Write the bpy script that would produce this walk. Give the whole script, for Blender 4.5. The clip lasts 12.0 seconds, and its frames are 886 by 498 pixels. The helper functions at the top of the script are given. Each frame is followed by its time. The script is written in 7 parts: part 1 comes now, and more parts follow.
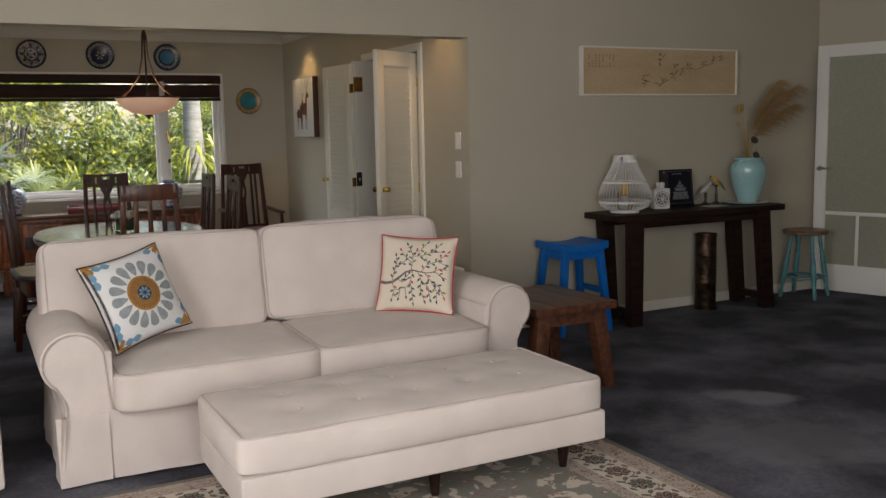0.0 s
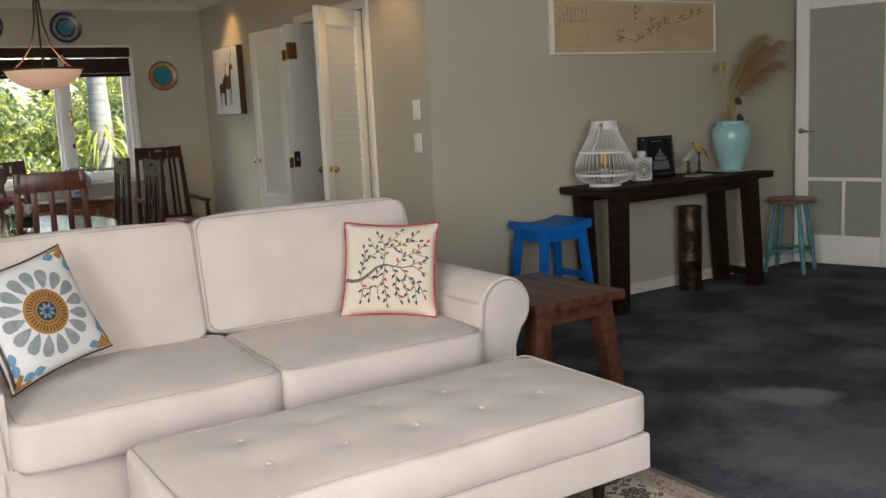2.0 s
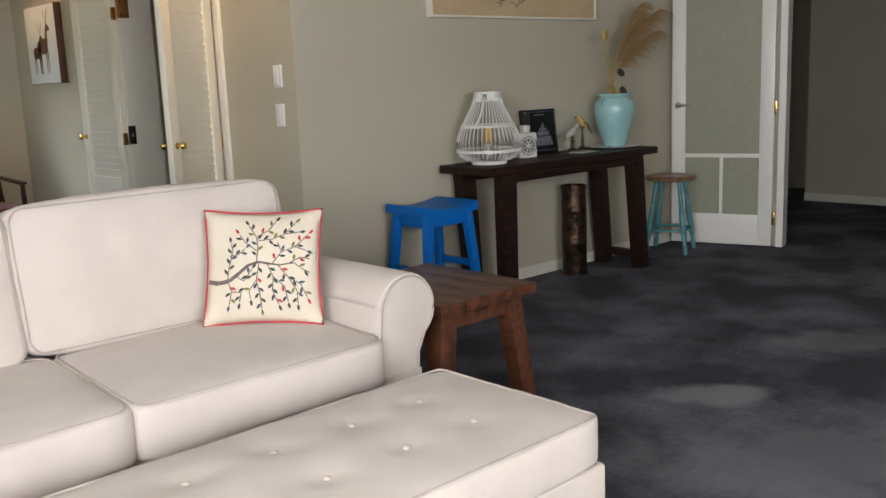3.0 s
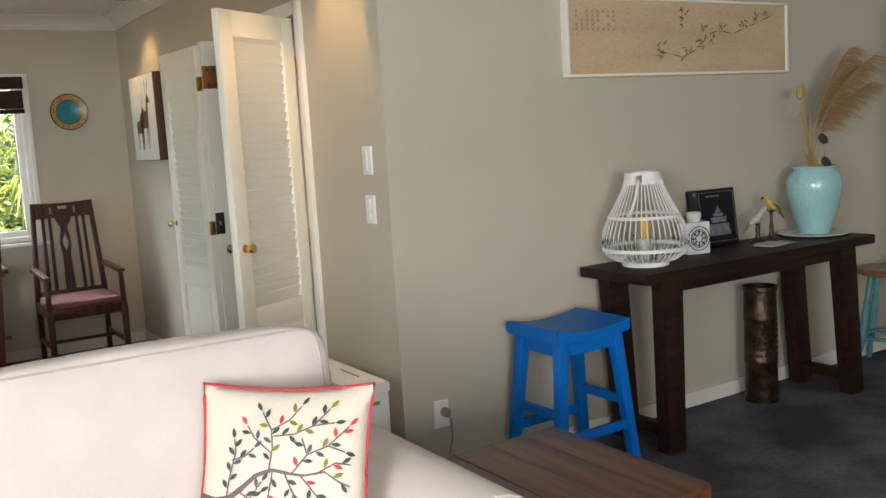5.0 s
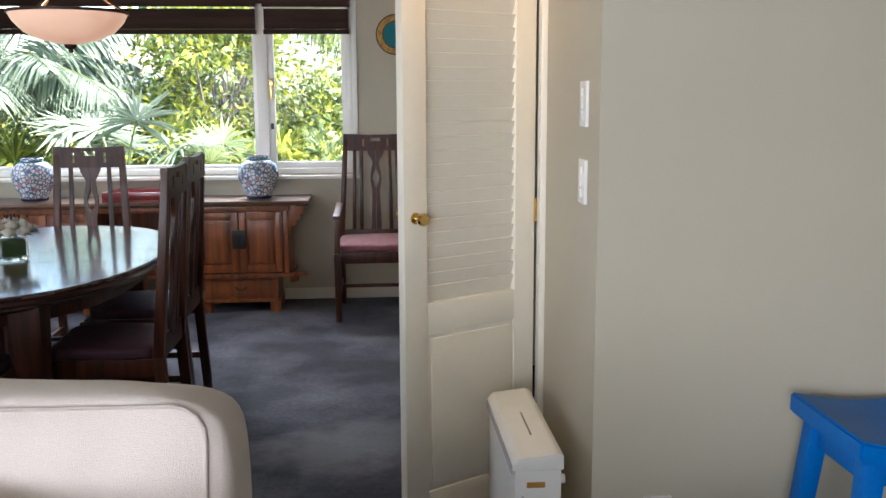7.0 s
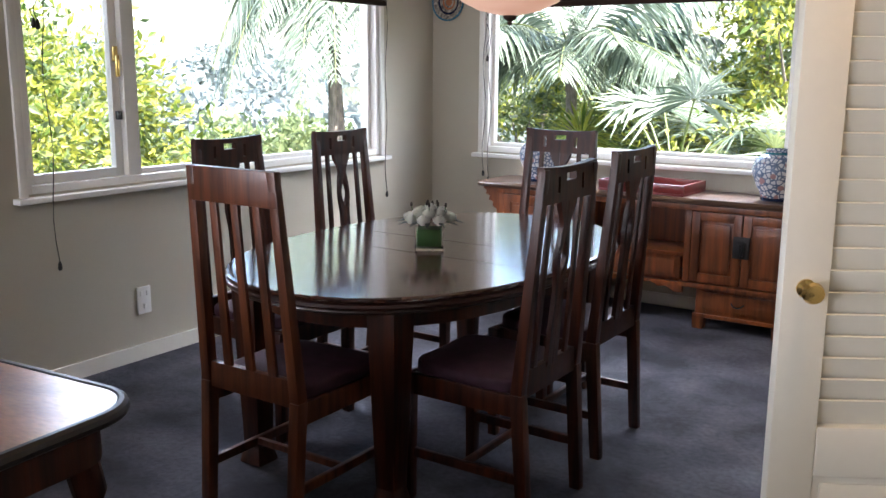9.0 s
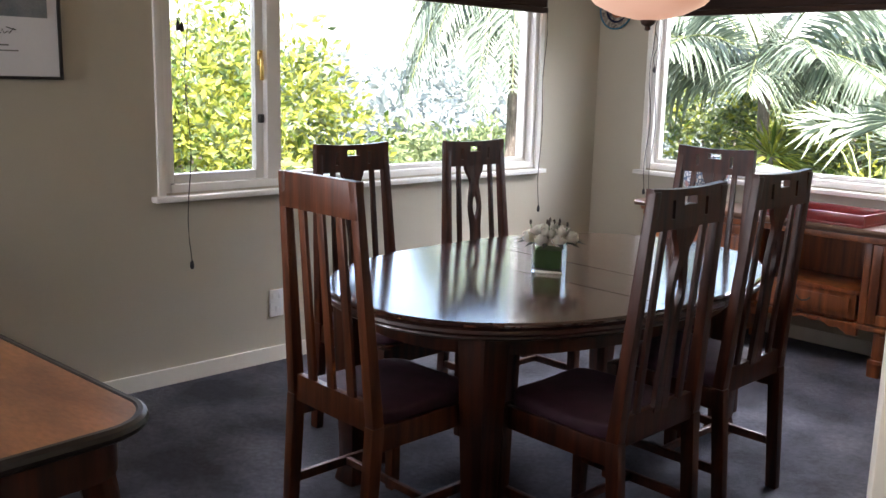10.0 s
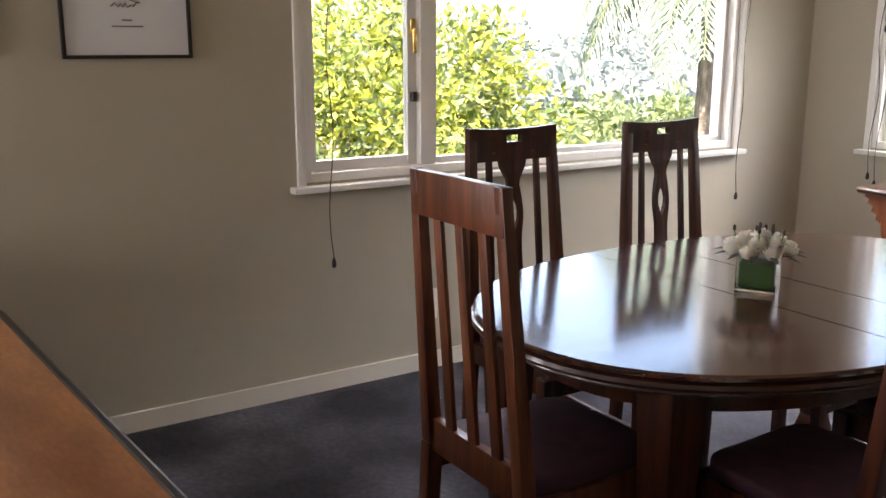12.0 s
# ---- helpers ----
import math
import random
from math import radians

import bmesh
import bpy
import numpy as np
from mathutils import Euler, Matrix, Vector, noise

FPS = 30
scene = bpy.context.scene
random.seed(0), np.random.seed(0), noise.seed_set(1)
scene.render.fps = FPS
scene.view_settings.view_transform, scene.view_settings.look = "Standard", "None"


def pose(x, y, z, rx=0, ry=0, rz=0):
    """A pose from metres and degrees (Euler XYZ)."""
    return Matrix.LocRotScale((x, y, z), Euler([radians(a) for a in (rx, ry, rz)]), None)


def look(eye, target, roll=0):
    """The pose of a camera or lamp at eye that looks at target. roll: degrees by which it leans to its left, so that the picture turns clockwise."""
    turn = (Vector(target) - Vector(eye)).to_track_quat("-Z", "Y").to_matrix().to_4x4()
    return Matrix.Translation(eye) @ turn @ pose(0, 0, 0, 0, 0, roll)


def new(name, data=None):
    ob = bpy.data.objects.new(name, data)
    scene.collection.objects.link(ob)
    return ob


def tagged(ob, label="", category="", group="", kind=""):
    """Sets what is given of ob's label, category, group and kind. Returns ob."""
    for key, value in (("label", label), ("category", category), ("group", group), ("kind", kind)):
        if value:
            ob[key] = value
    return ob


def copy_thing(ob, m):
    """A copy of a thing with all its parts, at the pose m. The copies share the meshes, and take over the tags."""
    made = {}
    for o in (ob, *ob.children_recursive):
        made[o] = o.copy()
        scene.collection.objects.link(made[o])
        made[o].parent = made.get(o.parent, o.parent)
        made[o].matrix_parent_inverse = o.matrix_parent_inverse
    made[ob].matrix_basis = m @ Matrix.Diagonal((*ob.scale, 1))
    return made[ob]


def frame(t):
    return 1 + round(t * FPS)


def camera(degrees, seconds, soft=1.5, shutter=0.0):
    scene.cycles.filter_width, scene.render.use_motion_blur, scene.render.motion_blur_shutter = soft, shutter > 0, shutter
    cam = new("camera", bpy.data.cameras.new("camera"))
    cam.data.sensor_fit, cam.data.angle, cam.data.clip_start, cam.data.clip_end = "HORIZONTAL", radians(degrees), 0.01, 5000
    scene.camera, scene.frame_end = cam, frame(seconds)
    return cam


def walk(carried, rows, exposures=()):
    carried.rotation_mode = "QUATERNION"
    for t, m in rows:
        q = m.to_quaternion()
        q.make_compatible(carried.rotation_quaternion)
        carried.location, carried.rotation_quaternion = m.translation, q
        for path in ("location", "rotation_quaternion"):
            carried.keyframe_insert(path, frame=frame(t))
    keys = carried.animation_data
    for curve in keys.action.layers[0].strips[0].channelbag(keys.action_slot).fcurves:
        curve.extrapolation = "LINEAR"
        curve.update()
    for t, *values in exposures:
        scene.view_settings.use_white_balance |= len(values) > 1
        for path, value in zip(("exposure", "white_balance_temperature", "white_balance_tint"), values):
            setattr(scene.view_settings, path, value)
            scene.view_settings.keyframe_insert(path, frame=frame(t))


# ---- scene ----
cam = camera(51.6, 12.0)
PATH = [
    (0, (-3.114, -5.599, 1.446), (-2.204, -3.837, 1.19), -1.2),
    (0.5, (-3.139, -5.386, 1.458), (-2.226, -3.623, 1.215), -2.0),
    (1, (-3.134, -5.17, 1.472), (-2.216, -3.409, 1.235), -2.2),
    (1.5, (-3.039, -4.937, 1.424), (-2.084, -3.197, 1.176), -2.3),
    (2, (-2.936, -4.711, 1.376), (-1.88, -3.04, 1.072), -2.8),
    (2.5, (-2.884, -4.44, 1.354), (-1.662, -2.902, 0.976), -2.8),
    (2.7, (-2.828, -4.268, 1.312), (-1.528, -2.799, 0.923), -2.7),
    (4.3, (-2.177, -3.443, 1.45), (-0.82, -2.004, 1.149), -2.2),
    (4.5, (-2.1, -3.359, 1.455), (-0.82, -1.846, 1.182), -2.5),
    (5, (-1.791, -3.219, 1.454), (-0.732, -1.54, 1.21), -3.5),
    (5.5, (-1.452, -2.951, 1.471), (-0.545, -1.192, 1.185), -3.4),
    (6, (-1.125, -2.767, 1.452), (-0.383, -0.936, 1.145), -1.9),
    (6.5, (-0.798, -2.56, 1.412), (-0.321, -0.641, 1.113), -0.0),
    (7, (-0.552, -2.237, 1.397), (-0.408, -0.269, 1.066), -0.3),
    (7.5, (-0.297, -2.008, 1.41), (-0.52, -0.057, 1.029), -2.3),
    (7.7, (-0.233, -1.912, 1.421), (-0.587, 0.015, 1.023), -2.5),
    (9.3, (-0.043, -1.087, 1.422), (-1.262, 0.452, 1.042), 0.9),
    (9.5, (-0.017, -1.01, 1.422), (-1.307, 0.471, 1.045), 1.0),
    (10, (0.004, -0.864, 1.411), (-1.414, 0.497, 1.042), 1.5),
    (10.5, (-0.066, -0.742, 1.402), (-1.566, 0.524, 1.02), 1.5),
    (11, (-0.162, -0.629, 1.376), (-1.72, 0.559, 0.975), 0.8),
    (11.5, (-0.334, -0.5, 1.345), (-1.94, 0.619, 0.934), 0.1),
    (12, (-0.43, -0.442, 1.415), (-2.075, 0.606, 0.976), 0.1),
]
EXPOSURES = [(0, 1.33, 6800, 15), (1.0, 1.4, 6850, 14), (2.5, 2.05, 6500, 12), (4.5, 2.53, 6450, 11), (6.0, 2.62, 6300, 11), (7.5, 2.6, 5950, 14), (9.5, 2.65, 6150, 19), (12.0, 2.72, 6900, 21)]
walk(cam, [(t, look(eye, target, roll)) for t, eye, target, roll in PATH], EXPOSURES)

# ---- light ----
world = bpy.data.worlds.new("world")
scene.world = world
world.use_nodes = True
wn = world.node_tree.nodes
sky = wn.new("ShaderNodeTexSky")
sky.sky_type = "NISHITA"
sky.sun_disc = False
sky.sun_elevation = radians(52)
sky.sun_rotation = radians(115)
sky.air_density, sky.dust_density = 1.2, 2.0
wn["Background"].inputs["Strength"].default_value = 0.15
world.node_tree.links.new(sky.outputs[0], wn["Background"].inputs["Color"])


def lamp(name, kind, energy, m, color=(1, 1, 1), size=None, size_y=None, angle=None, spot=None, blend=0.6):
    li = bpy.data.lights.new(name, kind)
    li.energy, li.color = energy, color
    if kind == "AREA":
        li.shape, li.size, li.size_y = "RECTANGLE", size, size_y
    if kind == "SUN":
        li.angle = angle
    if kind == "SPOT":
        li.spot_size, li.spot_blend, li.shadow_soft_size = radians(spot), blend, size
    if kind == "POINT":
        li.shadow_soft_size = size
    ob = new(name, li)
    ob.matrix_world = m
    return ob


lamp("sun", "SUN", 5.0, look((40, -18, 55), (0, 0, 0)), (1.0, 0.95, 0.86), angle=radians(0.6))
# daylight through the living room's own windows, behind and to the left of the walk
lamp("window_light_back", "AREA", 42, look((-2.2, -6.62, 1.45), (-1.4, 0, 0.6)), (0.95, 0.97, 1.0), 2.6, 1.6)
lamp("window_light_side", "AREA", 46, look((-4.92, -4.2, 1.6), (0, -3.6, 0.6)), (0.95, 0.97, 1.0), 2.6, 1.5)
# unseen lamps added above the garden, standing in for skylight at each dining room window
lamp("sky_fill_side", "AREA", 62, look((-5.4, 2.25, 3.1), (-2.0, 2.0, 0.5)), (0.95, 0.98, 1.0), 2.6, 1.6)
lamp("sky_fill_far", "AREA", 54, look((-2.0, 6.0, 3.2), (-2.0, 2.2, 0.5)), (0.96, 0.99, 0.97), 2.8, 1.6)
# recessed downlights that warm the wall beside the closet doors
lamp("downlight_glow_picture", "SPOT", 5.5, look((-0.16, 3.25, 2.47), (-0.10, 3.25, 0)), (1.0, 0.62, 0.28), 0.03, spot=75)
lamp("downlight_glow_closet", "SPOT", 5.0, look((-0.16, 0.27, 2.47), (-0.08, 0.25, 0)), (1.0, 0.62, 0.28), 0.03, spot=85)
lamp("pendant_bulb", "POINT", 2.5, pose(-1.825, 1.82, 1.74), (1.0, 0.66, 0.36), 0.04)


# ---- materials ----
def mat(name, color, rough=0.6, metal=0.0, color2=None, scale=8.0, detail=4.0, bump=0.0, bump_scale=None, stretch=(1, 1, 1),
        fine=None, spec=0.5, coat=0.0, sheen=0.0, rand=0.0, sub=0.0, vary=0.09, ramp_at=(0.34, 0.68)):
    """Principled surface: two tones mixed by a large noise, a fine noise over it, and a bump."""
    m = bpy.data.materials.new(name)
    m.use_nodes = True
    nt = m.node_tree
    n, l = nt.nodes, nt.links
    b = n["Principled BSDF"]
    b.inputs["Roughness"].default_value = rough
    b.inputs["Metallic"].default_value = metal
    b.inputs["Specular IOR Level"].default_value = spec
    b.inputs["Coat Weight"].default_value = coat
    b.inputs["Coat Roughness"].default_value = 0.15
    b.inputs["Sheen Weight"].default_value = sheen
    if sub:
        b.inputs["Subsurface Weight"].default_value = sub
        b.inputs["Subsurface Radius"].default_value = (0.02, 0.012, 0.008)
    color2 = color2 or tuple(c * 0.86 for c in color)
    tc = n.new("ShaderNodeTexCoord")
    mp = n.new("ShaderNodeMapping")
    mp.inputs["Scale"].default_value = stretch
    l.new(tc.outputs["Object"], mp.inputs["Vector"])
    big = n.new("ShaderNodeTexNoise")
    big.inputs["Scale"].default_value, big.inputs["Detail"].default_value = scale, detail
    l.new(mp.outputs[0], big.inputs["Vector"])
    ramp = n.new("ShaderNodeValToRGB")
    ramp.color_ramp.elements[0].position, ramp.color_ramp.elements[1].position = ramp_at
    ramp.color_ramp.elements[0].color, ramp.color_ramp.elements[1].color = (*color2, 1), (*color, 1)
    l.new(big.outputs["Fac"], ramp.inputs[0])
    out = ramp.outputs[0]
    small = n.new("ShaderNodeTexNoise")
    small.inputs["Scale"].default_value, small.inputs["Detail"].default_value = fine or scale * 14, 3
    l.new(mp.outputs[0], small.inputs["Vector"])
    mr = n.new("ShaderNodeMapRange")
    mr.inputs["From Min"].default_value, mr.inputs["From Max"].default_value = 0.3, 0.7
    mr.inputs["To Min"].default_value, mr.inputs["To Max"].default_value = 1 - vary, 1 + vary * 0.9
    l.new(small.outputs["Fac"], mr.inputs["Value"])
    hsv = n.new("ShaderNodeHueSaturation")
    l.new(out, hsv.inputs["Color"])
    if rand:
        oi = n.new("ShaderNodeObjectInfo")
        rr = n.new("ShaderNodeMapRange")
        rr.inputs["To Min"].default_value, rr.inputs["To Max"].default_value = 1 - rand, 1 + rand
        l.new(oi.outputs["Random"], rr.inputs["Value"])
        mul = n.new("ShaderNodeMath")
        mul.operation = "MULTIPLY"
        l.new(rr.outputs[0], mul.inputs[0])
        l.new(mr.outputs[0], mul.inputs[1])
        l.new(mul.outputs[0], hsv.inputs["Value"])
    else:
        l.new(mr.outputs[0], hsv.inputs["Value"])
    l.new(hsv.outputs[0], b.inputs["Base Color"])
    if bump:
        bn = n.new("ShaderNodeTexNoise")
        bn.inputs["Scale"].default_value, bn.inputs["Detail"].default_value = bump_scale or scale * 10, 4
        l.new(mp.outputs[0], bn.inputs["Vector"])
        bp = n.new("ShaderNodeBump")
        bp.inputs["Strength"].default_value, bp.inputs["Distance"].default_value = bump, 0.004
        l.new(bn.outputs["Fac"], bp.inputs["Height"])
        l.new(bp.outputs[0], b.inputs["Normal"])
    return m


def leaf_mat(name, c1, c2, trans=0.35, rough=0.45):
    """Leaves: colour varies leaf by leaf, light shines through."""
    m = bpy.data.materials.new(name)
    m.use_nodes = True
    n, l = m.node_tree.nodes, m.node_tree.links
    b = n["Principled BSDF"]
    b.inputs["Roughness"].default_value = rough
    geo = n.new("ShaderNodeNewGeometry")
    ramp = n.new("ShaderNodeValToRGB")
    ramp.color_ramp.elements[0].color, ramp.color_ramp.elements[1].color = (*c1, 1), (*c2, 1)
    l.new(geo.outputs["Random Per Island"], ramp.inputs[0])
    l.new(ramp.outputs[0], b.inputs["Base Color"])
    tr = n.new("ShaderNodeBsdfTranslucent")
    l.new(ramp.outputs[0], tr.inputs["Color"])
    mix = n.new("ShaderNodeMixShader")
    mix.inputs[0].default_value = trans
    l.new(b.outputs[0], mix.inputs[1])
    l.new(tr.outputs[0], mix.inputs[2])
    l.new(mix.outputs[0], n["Material Output"].inputs["Surface"])
    return m


def glass_mat(name, color=(1, 1, 1), rough=0.0, ior=1.45):
    m = bpy.data.materials.new(name)
    m.use_nodes = True
    b = m.node_tree.nodes["Principled BSDF"]
    b.inputs["Base Color"].default_value = (*color, 1)
    b.inputs["Transmission Weight"].default_value = 1
    b.inputs["Roughness"].default_value = rough
    b.inputs["IOR"].default_value = ior
    return m


def wood_mat(name, dark, light, rough=0.35, axis=2, scale=3.0, coat=0.3, bump=0.12, spec=0.5):
    s = [10, 10, 10]
    s[axis] = 0.7
    return mat(name, light, rough, color2=dark, scale=scale, detail=7, stretch=tuple(s), coat=coat, bump=bump, bump_scale=12, fine=22, spec=spec)


M_WALL = mat("wall_paint", (0.490, 0.450, 0.355), 0.62, color2=(0.460, 0.422, 0.332), scale=1.1, bump=0.03, bump_scale=240, fine=160, spec=0.35, vary=0.012)
M_CEIL = mat("ceiling_paint", (0.66, 0.64, 0.58), 0.7, color2=(0.63, 0.61, 0.55), scale=1.2, bump=0.02, bump_scale=200, vary=0.012)
M_TRIM = mat("cream_gloss_paint", (0.74, 0.71, 0.63), 0.32, color2=(0.72, 0.69, 0.61), scale=3, bump=0.03, bump_scale=90, vary=0.012)
M_WHITE = mat("white_gloss_paint", (0.80, 0.785, 0.735), 0.3, color2=(0.78, 0.765, 0.715), scale=3, bump=0.03, bump_scale=90, vary=0.012)
M_LOUVRE = mat("cream_door_paint", (0.74, 0.70, 0.60), 0.35, color2=(0.72, 0.68, 0.58), scale=3, bump=0.03, bump_scale=90, vary=0.012)
M_CARPET = mat("charcoal_carpet", (0.130, 0.132, 0.160), 0.95, color2=(0.036, 0.036, 0.047), scale=1.9, detail=9, ramp_at=(0.42, 0.68), bump=0.9, bump_scale=420, fine=46, spec=0.10, sheen=0.04, vary=0.24)


def pale_patch(m, x, y, rx, ry, angle, amount):
    """A paler patch with a ragged outline, at a place on the floor."""
    n, l = m.node_tree.nodes, m.node_tree.links
    b = n["Principled BSDF"]
    src = b.inputs["Base Color"].links[0].from_socket
    tc = n.new("ShaderNodeTexCoord")
    mp = n.new("ShaderNodeMapping")
    mp.vector_type = "TEXTURE"
    mp.inputs["Location"].default_value = (x, y, 0)
    mp.inputs["Rotation"].default_value = (0, 0, angle)
    mp.inputs["Scale"].default_value = (rx, ry, 1)
    l.new(tc.outputs["Object"], mp.inputs["Vector"])
    ln = n.new("ShaderNodeVectorMath")
    ln.operation = "LENGTH"
    l.new(mp.outputs[0], ln.inputs[0])
    nz = n.new("ShaderNodeTexNoise")
    nz.inputs["Scale"].default_value, nz.inputs["Detail"].default_value = 7, 5
    l.new(tc.outputs["Object"], nz.inputs["Vector"])
    ad = n.new("ShaderNodeMath")
    ad.operation = "MULTIPLY_ADD"
    ad.inputs[1].default_value = 1.3
    l.new(nz.outputs["Fac"], ad.inputs[0])
    l.new(ln.outputs["Value"], ad.inputs[2])
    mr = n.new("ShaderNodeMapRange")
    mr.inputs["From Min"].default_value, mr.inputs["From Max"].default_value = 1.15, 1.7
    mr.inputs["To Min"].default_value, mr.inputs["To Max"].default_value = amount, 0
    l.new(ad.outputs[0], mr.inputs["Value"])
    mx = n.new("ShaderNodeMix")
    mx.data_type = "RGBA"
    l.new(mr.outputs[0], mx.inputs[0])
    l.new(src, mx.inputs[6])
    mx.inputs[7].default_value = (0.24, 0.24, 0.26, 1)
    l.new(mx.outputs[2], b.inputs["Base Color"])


pale_patch(M_CARPET, 0.53, -2.13, 0.27, 0.15, radians(-50), 0.75)
pale_patch(M_CARPET, 0.15, -2.72, 0.75, 0.42, radians(-40), 0.42)
pale_patch(M_CARPET, 1.65, -2.25, 0.55, 0.22, radians(-45), 0.38)
pale_patch(M_CARPET, -0.62, 1.35, 0.55, 0.30, radians(20), 0.40)
M_CHAIRWOOD = wood_mat("dark_red_mahogany", (0.016, 0.0045, 0.0025), (0.075, 0.019, 0.007), 0.36, 2, coat=0.05, spec=0.3)
M_REDWOOD = wood_mat("warm_red_mahogany", (0.035, 0.010, 0.004), (0.15, 0.045, 0.017), 0.34, 2, coat=0.1, spec=0.4)
M_TABLEWOOD = wood_mat("dark_table_top", (0.028, 0.010, 0.007), (0.085, 0.030, 0.018), 0.13, 1, coat=0.6, bump=0.04, spec=0.8)
M_TABLEEDGE = mat("dark_mahogany_moulding", (0.045, 0.014, 0.008), 0.3, color2=(0.02, 0.007, 0.005), scale=9, coat=0.2)
M_CONSOLE = wood_mat("espresso_wood", (0.009, 0.004, 0.003), (0.028, 0.012, 0.008), 0.5, 0, coat=0.0, spec=0.2)
M_SIDETAB = wood_mat("rustic_red_brown_wood", (0.042, 0.015, 0.008), (0.13, 0.045, 0.02), 0.45, 1, bump=0.3)
M_ORANGE = mat("worn_orange_wood", (0.40, 0.17, 0.068), 0.30, color2=(0.19, 0.07, 0.027), scale=3.2, detail=8, stretch=(1, 2.6, 1), bump=0.12, bump_scale=30, fine=42, vary=0.16, coat=0.15, ramp_at=(0.30, 0.62))
M_BUFFET = wood_mat("honey_red_elm", (0.10, 0.026, 0.007), (0.28, 0.078, 0.018), 0.36, 2, coat=0.15)
M_BUFTOP = wood_mat("brown_sideboard_top", (0.07, 0.035, 0.02), (0.14, 0.075, 0.042), 0.28, 0)
M_DARKEDGE = mat("blackened_edge", (0.018, 0.012, 0.010), 0.4, color2=(0.010, 0.007, 0.006), scale=8)
M_SOFA = mat("oatmeal_linen", (0.685, 0.61, 0.56), 0.9, color2=(0.62, 0.552, 0.505), scale=5, bump=0.35, bump_scale=520, fine=420, spec=0.15, sheen=0.15, vary=0.05)
# darker than the sofa cloth, so its colour carries the shade along seams
M_PIPING = mat("seam_shaded_linen_piping", (0.52, 0.46, 0.42), 0.95, scale=30, spec=0.05)
M_BLUE = mat("cobalt_blue_paint", (0.002, 0.135, 0.47), 0.42, color2=(0.002, 0.11, 0.40), spec=0.22, scale=6, bump=0.1, bump_scale=60)
M_TEALP = mat("chipped_teal_paint", (0.10, 0.30, 0.32), 0.5, color2=(0.06, 0.19, 0.21), scale=14, bump=0.2)
M_STOOLSEAT = wood_mat("worn_stool_seat", (0.12, 0.055, 0.025), (0.26, 0.13, 0.06), 0.45, 0)
M_MAUVE = mat("mauve_seat_cloth", (0.20, 0.075, 0.085), 0.85, color2=(0.15, 0.05, 0.06), scale=30, sheen=0.08, bump=0.2, bump_scale=300)
M_PLUM = mat("dark_plum_seat_cloth", (0.048, 0.013, 0.030), 0.75, color2=(0.03, 0.008, 0.018), scale=25, bump=0.2, bump_scale=300)
M_BRASS = mat("brass", (0.80, 0.55, 0.20), 0.22, 1.0, scale=20)
M_OLDBRASS = mat("aged_brass", (0.38, 0.19, 0.06), 0.45, 0.7, color2=(0.26, 0.12, 0.04), scale=20)
M_CHROME = mat("brushed_steel", (0.55, 0.54, 0.52), 0.28, 1.0, scale=30)
M_BLACK = mat("black_iron", (0.014, 0.013, 0.013), 0.4, scale=30)
M_BLIND = wood_mat("dark_brown_blind", (0.016, 0.006, 0.004), (0.040, 0.015, 0.009), 0.65, 0, coat=0.0, spec=0.25)
M_GLASS = glass_mat("window_glass", ior=1.12)
M_FROST = mat("obscure_door_glass", (0.35, 0.35, 0.275), 0.22, color2=(0.32, 0.32, 0.25), scale=40, bump=0.25, bump_scale=160, spec=0.6)
M_PLASTIC = mat("white_plastic", (0.78, 0.77, 0.73), 0.35, scale=12, color2=(0.75, 0.74, 0.70), vary=0.01)


# ---- mesh helpers ----
def add_box(bm, lo, hi, bevel=0.0, seg=2, m=None):
    lo, hi = [min(a, b) for a, b in zip(lo, hi)], [max(a, b) for a, b in zip(lo, hi)]
    r = bmesh.ops.create_cube(bm, size=1)
    vs = r["verts"]
    for v in vs:
        v.co = Vector([(a + b) / 2 + c * (b - a) for a, b, c in zip(lo, hi, v.co)])
    if bevel:
        es = list({e for v in vs for e in v.link_edges})
        g = bmesh.ops.bevel(bm, geom=es, offset=bevel, segments=seg, affect="EDGES", profile=0.6)
        vs = list({v for f in g["faces"] for v in f.verts} | {v for v in vs if v.is_valid})
    if m is not None:
        bmesh.ops.transform(bm, matrix=m, verts=[v for v in vs if v.is_valid])
    return vs


def box(lo, hi, bevel=0.0, seg=2, m=None):
    bm = bmesh.new()
    add_box(bm, lo, hi, bevel, seg, m)
    return bm


def add_lathe(bm, prof, seg=32, m=None, square=1.0):
    """A turned shape from (radius, height) pairs."""
    rings = []
    for r, z in prof:
        ring = []
        for i in range(seg):
            a = 2 * math.pi * i / seg
            ring.append(bm.verts.new((r * math.cos(a), r * math.sin(a) * square, z)))
        rings.append(ring)
    for a, b in zip(rings, rings[1:]):
        for i in range(seg):
            j = (i + 1) % seg
            bm.faces.new((a[i], a[j], b[j], b[i]))
    ringed = tuple(prof[0]) == tuple(prof[-1])
    if prof[0][0] > 1e-5 and not ringed:
        bm.faces.new(list(reversed(rings[0])))
    if prof[-1][0] > 1e-5 and not ringed:
        bm.faces.new(rings[-1])
    vs = [v for r in rings for v in r]
    if m is not None:
        bmesh.ops.transform(bm, matrix=m, verts=vs)
    return bm


def lathe(prof, seg=32, m=None, square=1.0):
    return add_lathe(bmesh.new(), prof, seg, m, square)


